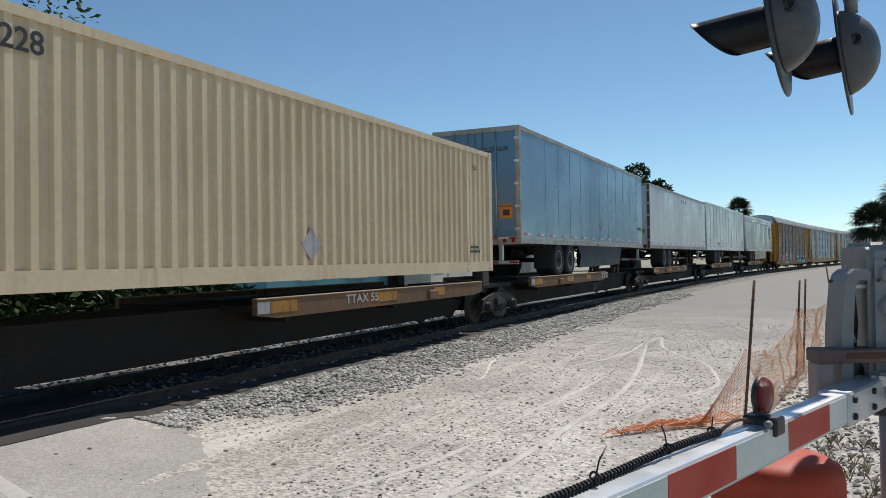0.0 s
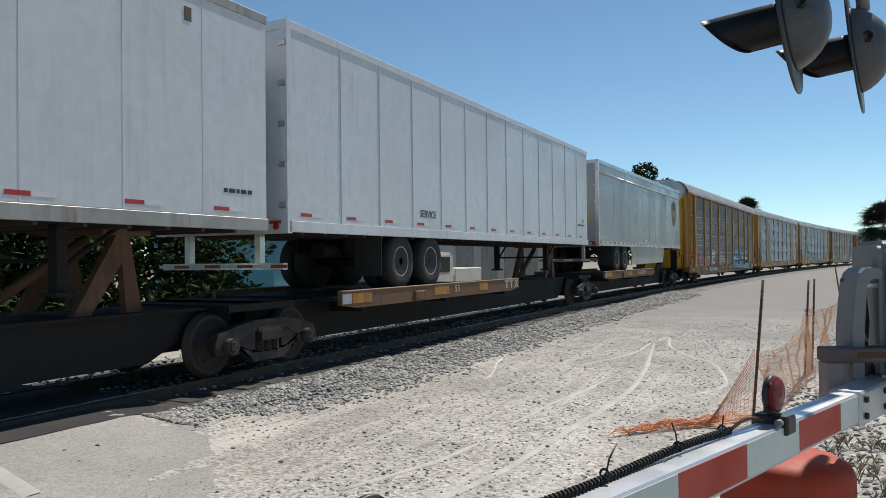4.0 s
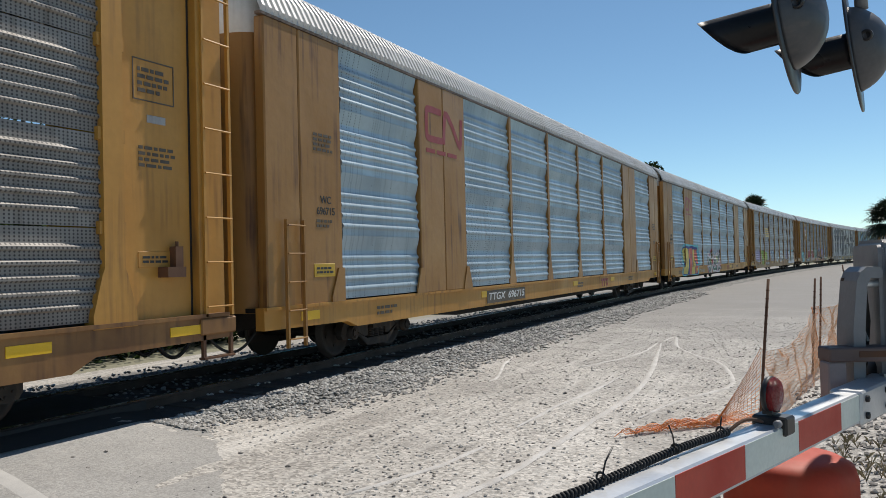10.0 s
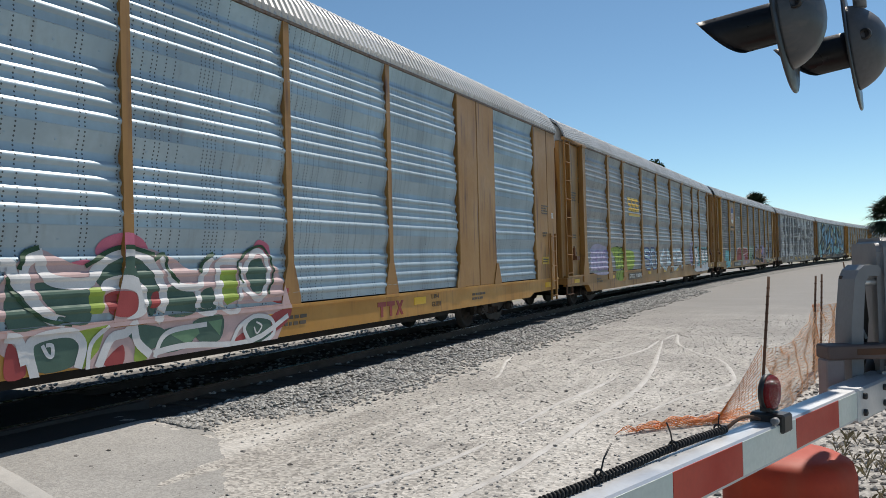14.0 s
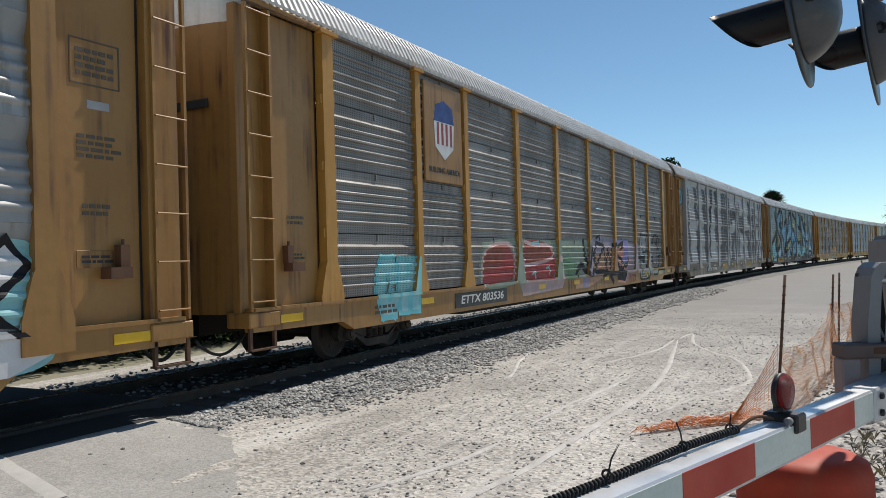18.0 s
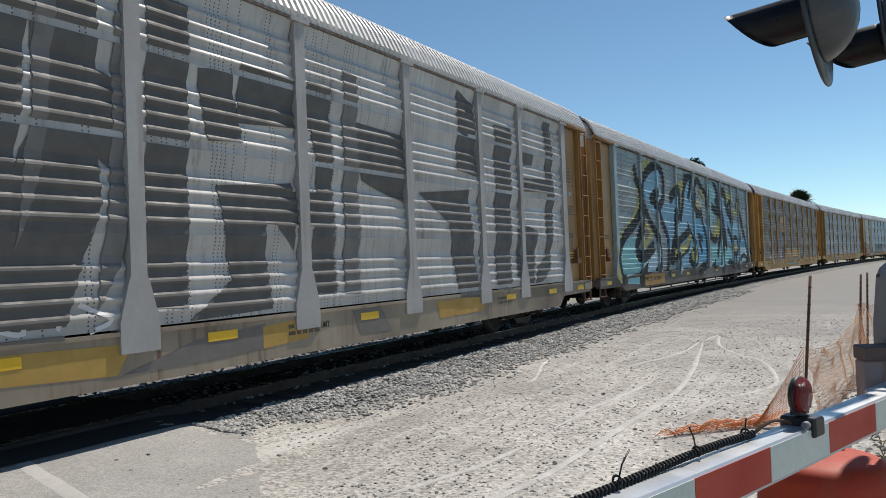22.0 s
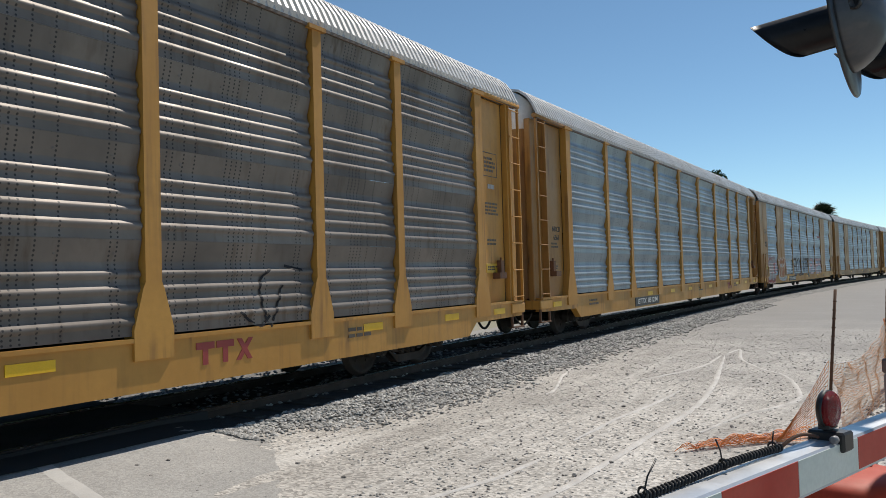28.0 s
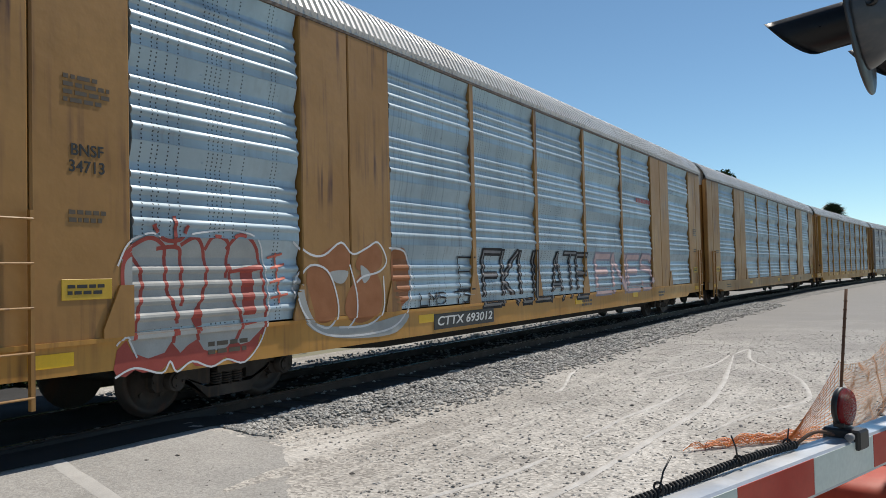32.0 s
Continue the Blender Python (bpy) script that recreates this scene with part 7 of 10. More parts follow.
g.area(grey_mid_spray, [(2.46, 4.59), (2.81, 4.54), (2.71, 1.23), (2.31, 1.24)])
g.done()
g = Tag(5, "camouflage patches on the sill")
g.area(brown_grey_spray, [(-3.79, 0.83), (-3.19, 0.97), (-3.39, 0.65), (-4.04, 0.60)])
g.area(brown_grey_spray, [(-1.69, 0.57), (-0.59, 0.85), (0.56, 0.94), (0.51, 0.63), (-1.14, 0.53)])
g.area(brown_grey_spray, [(2.46, 0.97), (3.21, 0.99), (3.56, 0.57), (2.66, 0.59)])
g.area(ochre_spray, [(-3.39, 0.68), (-2.89, 0.94), (-1.49, 0.90), (-1.69, 0.59)])
g.area(ochre_spray, [(0.51, 0.90), (1.46, 0.96), (1.41, 0.67), (0.51, 0.62)])
g.area(ochre_spray, [(5.01, 0.95), (6.96, 0.95), (6.91, 0.66), (5.11, 0.64)])
g.done()
g = Tag(5, "pale outlined scrawl")
g.line(white_spray, 0.05, [(-2.94, 1.31), (-2.74, 1.44), (-2.69, 1.12), (-2.94, 1.17)], True)
g.line(white_spray, 0.05, [(-2.44, 1.51), (-2.19, 1.46), (-2.34, 1.13)], True)
g.line(white_spray, 0.05, [(-2.09, 1.34), (-1.74, 1.17), (-1.99, 1.07)], True)
g.done()
g = Tag(6, "large blue, teal and yellow piece with black strokes")
g.area(teal_spray, [(-11.50, 1.57), (-11.30, 1.85), (-10.60, 2.19), (-9.50, 2.29), (-9.70, 1.84), (-9.55, 1.54), (-8.90, 1.48), (-9.05, 1.14), (-11.45, 0.96), (-11.55, 1.22)])
g.area(teal_spray, [(-10.90, 0.92), (-9.65, 0.94), (-9.70, 0.70), (-10.95, 0.76)])
g.area(blue_light_spray, [(-8.60, 4.16), (-7.35, 4.76), (-6.45, 4.79), (-6.55, 3.38), (-7.30, 3.05), (-8.35, 3.46), (-8.60, 3.76)])
g.area(blue_light_spray, [(-6.95, 3.25), (-6.55, 3.38), (-4.25, 3.80), (-4.40, 2.00), (-5.75, 1.81), (-6.25, 2.56)])
g.area(sky_spray, [(-8.90, 1.48), (-8.50, 1.67), (-7.25, 1.82), (-7.00, 1.28), (-7.45, 1.04), (-8.50, 1.06)])
g.line(yellow_olive_spray, 0.22, [(-11.40, 2.17), (-10.80, 2.45), (-9.95, 2.85), (-9.35, 3.28), (-9.30, 3.67), (-9.50, 4.09), (-9.80, 4.41)], True)
g.area(yellow_olive_spray, [(-8.60, 2.87), (-7.65, 2.42), (-8.10, 2.07), (-8.90, 1.83), (-9.20, 1.91), (-9.00, 2.30)])
g.area(grey_mid_spray, [(-8.55, 2.63), (-8.05, 2.41), (-8.50, 2.15), (-8.80, 2.23)])
g.area(yellow_olive_spray, [(-8.80, 4.85), (-7.95, 5.03), (-7.50, 4.95), (-8.55, 4.41)])
g.area(yellow_olive_spray, [(-12.00, 1.01), (-11.75, 1.48), (-11.80, 1.86), (-11.55, 1.98), (-11.65, 1.48), (-11.50, 0.84), (-11.60, 0.79)])
g.line(black_spray, 0.36, [(-9.60, 4.49), (-9.45, 4.18), (-9.15, 3.92), (-9.00, 3.39), (-9.30, 2.98), (-9.95, 2.64), (-10.80, 2.32), (-11.40, 1.92), (-11.60, 1.54), (-11.50, 1.22), (-11.30, 0.95)], True)
g.line(black_spray, 0.42, [(-8.70, 4.31), (-8.85, 3.41), (-8.80, 2.78), (-9.35, 2.29), (-9.65, 1.84), (-9.30, 1.61), (-8.50, 1.67), (-7.70, 1.91)], True)
g.line(black_spray, 0.36, [(-8.70, 4.23), (-7.95, 4.61), (-7.00, 4.87), (-6.30, 4.72), (-6.00, 4.29), (-6.15, 3.70), (-6.75, 3.36)], True)
g.line(black_spray, 0.34, [(-7.05, 3.87), (-7.75, 3.61), (-7.10, 3.42), (-6.25, 2.75), (-5.60, 2.10), (-5.85, 0.95)], True)
g.line(black_spray, 0.34, [(-8.65, 3.35), (-8.10, 2.91), (-7.20, 2.35), (-6.70, 1.81), (-6.95, 1.28), (-7.30, 1.03)], True)
g.area(black_spray, [(-9.60, 0.95), (-9.05, 1.29), (-8.40, 1.42), (-8.55, 0.95), (-9.50, 0.42)])
g.area(black_spray, [(-5.60, 1.42), (-5.10, 2.00), (-4.15, 2.22), (-4.20, 1.79), (-5.15, 1.20)])
g.line(white_dust, 0.05, [(-11.30, 3.50), (-11.10, 3.66), (-11.05, 3.50)], True)
g.line(white_dust, 0.05, [(-10.95, 3.65), (-10.95, 3.52)], True)
g.line(white_dust, 0.05, [(-10.80, 3.67), (-10.65, 3.73), (-10.65, 3.56)], True)
g.line(white_dust, 0.05, [(-10.55, 3.75), (-10.40, 3.59), (-10.30, 3.75)], True)
g.word("MEXICO", white_dust, 0.045, -10.60, -9.70, 3.13, 3.29)
g.area(blue_light_spray, [(-5.03, 3.65), (-4.23, 4.00), (-4.13, 3.20), (-4.38, 3.06), (-4.63, 2.29), (-5.03, 2.27)])
g.area(blue_light_spray, [(-4.08, 3.05), (-3.43, 3.08), (-2.83, 4.18), (-1.93, 4.75), (-1.48, 4.15), (-1.28, 3.34), (0.12, 3.21), (1.27, 2.85), (1.17, 1.28), (-0.88, 1.11), (-4.13, 1.08), (-4.28, 1.72), (-4.03, 2.36)])
g.area(blue_spray, [(-0.98, 3.04), (0.02, 3.13), (0.62, 2.81), (1.27, 2.85), (1.37, 1.90), (0.82, 1.75), (1.02, 1.13), (-0.23, 1.34), (-1.03, 2.04)])
g.area(teal_spray, [(1.87, 4.87), (2.87, 5.16), (3.52, 3.91), (2.02, 2.81), (1.67, 3.04)])
g.area(teal_spray, [(1.82, 2.06), (4.12, 2.08), (4.02, 1.05), (1.77, 1.05)])
g.area(sky_spray, [(-4.13, 1.08), (-3.83, 1.30), (-3.83, 1.05), (-4.08, 0.85), (-4.18, 0.87)])
g.area(yellow_olive_spray, [(-4.98, 4.11), (-4.23, 4.46), (-4.13, 4.37), (-4.63, 4.07), (-5.03, 3.92)])
g.area(yellow_olive_spray, [(-3.73, 4.45), (-2.88, 4.74), (-3.18, 4.10), (-3.58, 4.01)])
g.area(yellow_olive_spray, [(-3.53, 3.87), (-3.18, 3.94), (-3.58, 3.12), (-3.73, 3.10)])
g.area(yellow_olive_spray, [(-1.28, 4.45), (-0.88, 4.67), (-0.43, 4.91), (-0.78, 5.04), (-1.28, 4.98)])
g.area(yellow_olive_spray, [(2.17, 2.40), (4.02, 3.31), (3.77, 2.64), (2.97, 2.16), (2.32, 2.15)])
g.area(yellow_olive_spray, [(3.37, 4.53), (3.92, 4.33), (3.92, 3.95), (3.42, 3.99)])
g.line(black_spray, 0.42, [(-5.03, 3.79), (-4.58, 4.01), (-3.98, 4.18), (-3.73, 3.98), (-3.83, 3.44), (-4.08, 3.00)], True)
g.line(black_spray, 0.36, [(-2.58, 4.76), (-2.98, 4.09), (-3.23, 3.65), (-3.58, 3.06)], True)
g.line(black_spray, 0.34, [(-2.88, 4.51), (-1.63, 5.01)], True)
g.line(black_spray, 0.36, [(-1.63, 4.95), (-1.83, 4.46), (-2.13, 3.96)], True)
g.line(black_spray, 0.34, [(-1.28, 4.32), (-0.48, 4.83), (0.22, 4.55), (1.12, 4.25), (1.22, 3.79)], True)
g.line(black_spray, 0.34, [(0.02, 3.49), (0.47, 2.80), (0.97, 2.21), (0.92, 1.29)], True)
g.line(black_spray, 0.3, [(-0.58, 2.39), (-0.08, 1.76)], True)
g.line(black_spray, 0.26, [(-0.58, 2.39), (0.07, 2.27)], True)
g.line(black_spray, 0.32, [(-4.38, 3.31), (-4.63, 2.29)], True)
g.line(black_spray, 0.32, [(1.57, 5.06), (1.77, 4.11), (1.47, 3.10), (1.87, 2.48), (3.02, 2.25), (3.82, 3.01), (3.82, 3.94)], True)
g.line(black_spray, 0.4, [(2.87, 4.98), (3.72, 4.39), (3.47, 3.63), (2.42, 3.78)], True)
g.line(black_spray, 0.3, [(4.37, 4.97), (4.52, 4.03), (4.87, 3.08), (5.17, 1.49)], True)
g.line(black_spray, 0.3, [(5.27, 4.72), (6.02, 4.20)], True)
g.area(black_spray, [(-1.58, 4.07), (-1.28, 4.32), (-0.98, 4.45), (-0.73, 4.16), (-0.93, 3.78), (0.17, 3.36), (0.02, 3.17), (-1.08, 3.13), (-1.53, 3.50), (-1.63, 3.74)])
g.area(black_spray, [(-5.03, 2.27), (-3.88, 2.37), (-2.58, 2.69), (-2.18, 2.69), (-1.93, 2.52), (-2.88, 2.25), (-3.83, 2.01), (-4.73, 1.82), (-5.08, 1.74)])
g.area(black_spray, [(-2.58, 2.69), (-2.48, 2.99), (-1.78, 2.47), (-0.93, 1.97), (-0.68, 1.57), (-0.88, 1.24), (-1.63, 1.06), (-2.23, 1.14), (-2.58, 1.33), (-2.48, 1.59), (-2.08, 1.76), (-1.98, 1.54), (-1.48, 1.21), (-1.08, 1.45), (-1.13, 1.84), (-1.78, 2.22)])
g.area(black_spray, [(-4.78, 1.50), (-4.28, 1.72), (-3.23, 1.86), (-2.43, 2.09), (-2.13, 2.39), (-1.93, 2.28), (-2.48, 1.73), (-3.48, 1.54), (-3.93, 1.41), (-4.18, 1.08), (-4.48, 0.92), (-4.23, 1.43), (-5.08, 1.26), (-5.08, 1.48)])
g.area(black_spray, [(-1.08, 0.79), (-0.08, 1.27), (0.77, 1.26), (0.87, 0.99), (0.22, 0.89), (-0.58, 0.68)])
g.area(black_spray, [(1.77, 1.01), (2.77, 1.38), (2.72, 0.86)])
g.area(yellow_olive_spray, [(-0.93, 3.85), (-0.53, 3.98), (-0.08, 3.48), (-0.93, 3.65)])
g.area(yellow_olive_spray, [(-0.23, 4.53), (0.07, 4.44), (1.12, 4.09), (0.97, 3.92), (-0.03, 4.28)])
g.area(yellow_olive_spray, [(-4.78, 1.82), (-4.28, 1.86), (-4.33, 1.72), (-4.78, 1.50)])
g.area(yellow_olive_spray, [(-3.93, 1.56), (-3.83, 1.96), (-3.03, 2.08), (-2.13, 2.51), (-1.88, 2.34), (-2.38, 1.97), (-3.28, 1.72)])
g.area(yellow_olive_spray, [(-1.98, 1.48), (-2.08, 1.79), (-1.43, 2.03), (-1.03, 1.71), (-1.18, 1.39), (-1.73, 1.29)])
g.line(black_spray, 0.14, [(-1.78, 1.85), (-1.48, 1.78), (-1.58, 1.53)], True)
g.area(teal_spray, [(3.21, 2.02), (4.21, 2.21), (4.26, 0.94), (3.21, 0.97)])
g.area(teal_spray, [(4.66, 1.98), (6.96, 1.78), (7.01, 1.02), (4.71, 1.03)])
g.area(blue_light_spray, [(4.51, 4.23), (5.16, 4.52), (5.66, 3.58), (7.06, 2.98), (7.06, 1.93), (5.56, 2.06), (5.11, 2.99)])
g.area(blue_light_spray, [(7.41, 3.16), (8.86, 3.22), (8.81, 1.33), (7.66, 1.07), (7.21, 2.30)])
g.area(blue_spray, [(9.31, 2.28), (10.71, 2.47), (11.06, 1.83), (9.51, 1.93)])
g.area(sky_spray, [(9.21, 1.88), (11.16, 1.83), (11.51, 1.21), (9.31, 1.13)])
g.area(yellow_olive_spray, [(3.56, 2.98), (3.81, 3.43), (4.11, 3.02), (3.81, 2.47), (3.21, 2.30), (3.26, 2.56)])
g.area(yellow_olive_spray, [(5.56, 4.89), (7.01, 4.48), (7.01, 4.25), (6.31, 3.88), (5.81, 4.15)])
g.area(yellow_olive_spray, [(7.31, 3.88), (7.76, 3.52), (8.96, 3.76), (8.81, 4.73), (8.36, 3.74)])
g.area(yellow_olive_spray, [(7.41, 2.08), (8.21, 2.04), (8.41, 1.59), (7.51, 1.68)])
g.area(yellow_olive_spray, [(4.61, 3.60), (4.96, 3.16), (4.66, 3.24)])
g.line(black_spray, 0.45, [(4.46, 4.58), (4.51, 3.76), (5.06, 2.86), (5.46, 1.99)], True)
g.line(black_spray, 0.48, [(4.86, 4.60), (5.46, 4.47), (5.81, 3.81), (6.51, 3.61), (7.01, 3.23)], True)
g.line(black_spray, 0.28, [(5.81, 3.81), (6.66, 4.22), (7.01, 3.99)], True)
g.line(black_spray, 0.32, [(4.66, 3.00), (4.86, 2.11), (4.66, 1.33), (4.26, 0.78)], True)
g.line(black_spray, 0.38, [(6.01, 2.81), (6.71, 2.40), (7.11, 1.93), (7.16, 0.95)], True)
g.line(black_spray, 0.26, [(7.31, 2.37), (8.21, 2.38), (8.61, 1.97), (8.31, 1.60), (7.41, 1.54)], True)
g.line(black_spray, 0.3, [(9.01, 3.89), (9.26, 2.99), (9.01, 2.28)], True)
g.line(black_spray, 0.32, [(8.91, 4.40), (9.81, 3.41), (10.81, 2.23), (11.56, 1.21)], True)
g.line(black_spray, 0.24, [(8.96, 1.28), (10.16, 1.46), (11.56, 1.16)], True)
g.line(black_spray, 0.3, [(7.96, 1.37), (8.16, 0.91), (8.71, 0.83)], True)
g.line(black_spray, 0.38, [(3.61, 4.33), (3.71, 4.03), (3.46, 3.68), (4.11, 3.51), (4.26, 3.19), (3.96, 2.42), (3.31, 1.61)], True)
g.line(black_spray, 0.3, [(5.76, 1.09), (6.21, 1.16), (7.06, 0.96)], True)
g.line(black_spray, 0.35, [(3.26, 4.13), (3.46, 3.92), (3.26, 3.66)], True)
g.done()
g = Tag(6, "grey scrawl strokes")
g.line(grey_spray, 0.05, [(9.56, 4.66), (9.71, 4.23)], True)
g.line(grey_spray, 0.05, [(9.86, 4.39), (9.91, 4.12), (10.11, 4.43)], True)
g.line(grey_spray, 0.05, [(10.41, 4.43), (10.66, 4.28)], True)
g.line(grey_spray, 0.05, [(9.86, 3.97), (9.91, 3.70), (10.26, 3.98), (10.41, 3.66)], True)
g.line(grey_spray, 0.05, [(10.66, 3.98), (11.01, 3.83)], True)
g.done()
g = Tag(7, "white letters")
g.word("C", white_dust, 0.2, -10.17, -9.12, 1.11, 2.20)
g.word("NUK", white_dust, 0.17, -8.77, -4.72, 0.70, 2.09)
g.done()
g = Tag(7, "orange letters edged in teal and white")
g.word("BERT", orange_spray, 0.28, -3.37, 2.23, 0.73, 1.72, teal_spray)
g.area(ochre_spray, [(0.60, 1.65), (0.95, 1.91), (1.20, 1.80), (1.45, 1.58), (1.20, 1.32), (1.10, 0.95), (0.60, 0.90)], True)
g.line(white_spray, 0.05, [(0.95, 1.75), (1.15, 1.85), (1.30, 1.80), (1.50, 1.60), (1.25, 1.37), (1.10, 1.32), (1.00, 1.54), (0.95, 1.75)], True)
g.line(white_spray, 0.05, [(0.70, 1.65), (0.95, 1.59), (0.85, 1.44)], True)
g.line(white_spray, 0.05, [(0.60, 0.95), (0.90, 1.07), (1.20, 1.10)], True)
g.line(white_spray, 0.05, [(1.65, 1.15), (1.95, 1.10), (2.10, 0.95), (2.00, 0.80)], True)
g.done()
g = Tag(7, "black scrawl strokes")
g.line(black_spray, 0.035, [(6.05, 1.74), (5.85, 1.53), (6.00, 1.03), (6.25, 1.52)], True)
g.line(black_spray, 0.035, [(6.35, 1.78), (6.65, 1.73)], True)
g.line(black_spray, 0.035, [(5.50, 1.22), (5.80, 1.04), (6.00, 1.15)], True)
g.done()
g = Tag(9, "white balloon letters outlined in red")
g.area(grey_light_spray, [(-11.73, 1.07), (-11.73, 1.58), (-11.71, 1.84), (-11.57, 1.98), (-11.38, 2.05), (-11.18, 2.02), (-11.03, 2.00), (-10.80, 2.06), (-10.63, 2.06), (-10.42, 2.11), (-10.25, 2.05), (-10.07, 2.12), (-9.88, 2.09), (-9.73, 1.88), (-9.67, 1.54), (-9.70, 1.12), (-9.82, 0.85), (-10.14, 0.67), (-10.49, 0.78), (-10.74, 0.68), (-10.97, 0.79), (-11.20, 0.70), (-11.55, 0.82), (-11.65, 1.00)], True)
g.area(brick_bright, [(-11.82, 0.71), (-11.78, 0.90), (-11.67, 0.99), (-11.60, 0.86), (-11.41, 0.78), (-11.20, 0.82), (-11.11, 0.93), (-10.99, 0.80), (-10.89, 0.87), (-10.75, 0.93), (-10.66, 0.80), (-10.49, 0.75), (-10.32, 0.80), (-10.21, 0.88), (-10.10, 0.81), (-9.96, 0.83), (-9.75, 0.97), (-9.82, 0.78), (-10.05, 0.60), (-10.23, 0.61), (-10.34, 0.69), (-10.54, 0.60), (-10.78, 0.63), (-10.86, 0.70), (-11.05, 0.62), (-11.14, 0.71), (-11.24, 0.64), (-11.48, 0.64), (-11.57, 0.68), (-11.69, 0.62), (-11.79, 0.65)])
g.line(brick_bright, 0.045, [(-11.67, 1.06), (-11.71, 1.47), (-11.71, 1.75), (-11.62, 1.86), (-11.54, 1.82), (-11.47, 1.69), (-11.47, 1.46), (-11.55, 1.17), (-11.58, 1.00)], True)
g.line(brick_bright, 0.045, [(-11.71, 1.84), (-11.57, 1.95), (-11.38, 2.04), (-11.22, 1.99), (-11.15, 1.87), (-11.15, 1.51), (-11.04, 1.26), (-11.03, 1.01)], True)
g.line(brick_bright, 0.045, [(-11.25, 1.93), (-11.03, 1.95), (-10.94, 1.87), (-10.95, 1.50), (-10.96, 1.32)], True)
g.line(brick_bright, 0.045, [(-10.94, 1.98), (-10.76, 2.06), (-10.64, 1.94), (-10.58, 1.68), (-10.65, 1.43), (-10.77, 1.18), (-10.74, 0.93)], True)
g.line(brick_bright, 0.045, [(-10.60, 1.94), (-10.51, 2.07), (-10.34, 2.06), (-10.25, 1.95), (-10.29, 1.62)], True)
g.line(brick_bright, 0.045, [(-10.28, 1.95), (-10.12, 2.10), (-9.93, 2.07), (-9.76, 1.88), (-9.69, 1.54), (-9.68, 1.12), (-9.75, 0.92)], True)
g.line(brick_bright, 0.045, [(-10.23, 1.75), (-10.22, 1.42), (-10.09, 1.14), (-10.09, 1.01), (-10.21, 0.82)], True)
g.line(brick_bright, 0.045, [(-11.31, 2.17), (-11.19, 2.03), (-10.97, 2.03), (-10.87, 2.17)], True)
g.line(brick_bright, 0.045, [(-11.04, 2.27), (-11.03, 1.98)], True)
g.line(brick_bright, 0.045, [(-11.04, 1.20), (-11.08, 0.93)], True)
g.area(brick_bright, [(-10.25, 1.69), (-9.69, 1.77), (-9.69, 1.70), (-9.86, 1.67), (-9.85, 1.05), (-10.05, 1.03), (-10.06, 1.67), (-10.21, 1.65)])
g.area(brick_bright, [(-10.83, 1.19), (-10.71, 1.31), (-10.70, 1.02), (-10.80, 1.09)], True)
g.line(coral_spray, 0.03, [(-9.57, 1.84), (-9.34, 1.89)], True)
g.line(coral_spray, 0.03, [(-9.55, 1.71), (-9.29, 1.76)], True)
g.line(coral_spray, 0.03, [(-9.58, 1.53), (-9.30, 1.59)], True)
g.line(coral_spray, 0.03, [(-9.56, 1.34), (-9.29, 1.38)], True)
g.line(coral_spray, 0.03, [(-9.45, 1.89), (-9.42, 1.28)], True)
g.line(white_spray, 0.022, [(-11.78, 0.95), (-11.67, 1.02), (-11.55, 0.81)], True)
g.line(white_spray, 0.022, [(-11.80, 0.63), (-11.57, 0.70), (-11.24, 0.61), (-11.13, 0.72), (-11.04, 0.60), (-10.83, 0.69), (-10.56, 0.60), (-10.32, 0.66), (-10.04, 0.60), (-9.75, 0.85), (-9.62, 1.25), (-9.65, 1.75), (-9.79, 2.06), (-10.07, 2.15), (-10.42, 2.15), (-10.80, 2.10)], True)
g.line(white_spray, 0.022, [(-11.77, 1.75), (-11.64, 1.98), (-11.38, 2.09), (-11.24, 2.06)], True)
g.done()
g = Tag(9, "brown lobes outlined in white")
g.area(rust_spray, [(-8.93, 1.30), (-8.92, 1.67), (-8.75, 1.74), (-8.51, 1.67), (-8.34, 1.35), (-8.33, 1.04), (-8.59, 0.96), (-8.84, 1.07)], True)
g.area(rust_spray, [(-8.10, 1.03), (-8.07, 1.34), (-7.69, 1.66), (-7.41, 1.66), (-7.25, 1.40), (-7.29, 1.06), (-7.71, 0.91)], True)
g.area(rust_spray, [(-8.68, 1.86), (-8.20, 2.06), (-8.01, 1.90), (-8.06, 1.68), (-8.33, 1.62), (-8.57, 1.68)], True)
g.area(rust_spray, [(-7.88, 1.74), (-7.68, 1.99), (-7.40, 2.06), (-7.23, 1.91), (-7.29, 1.70), (-7.69, 1.64)], True)
g.area(rust_spray, [(-6.96, 1.91), (-6.57, 2.00), (-6.42, 1.65), (-6.52, 1.20), (-6.84, 1.13), (-6.98, 1.48)], True)
g.area(grey_light_spray, [(-9.16, 1.53), (-9.03, 1.60), (-8.98, 1.30), (-8.77, 0.99), (-8.23, 0.89), (-7.44, 0.89), (-6.50, 0.98), (-6.85, 0.71), (-7.72, 0.69), (-8.54, 0.79), (-8.99, 1.04)], True)
g.area(grey_light_spray, [(-8.45, 1.65), (-8.06, 1.66), (-8.15, 1.50), (-8.34, 1.51)], True)
g.area(grey_light_spray, [(-7.76, 1.74), (-7.52, 1.61), (-7.69, 1.48)], True)
g.line(white_spray, 0.03, [(-9.15, 2.04), (-8.86, 1.89), (-8.57, 1.88), (-8.20, 2.06), (-7.94, 1.90), (-7.61, 1.99), (-7.32, 2.08), (-7.11, 1.82), (-7.29, 1.65), (-7.69, 1.58), (-7.85, 1.50)], True)
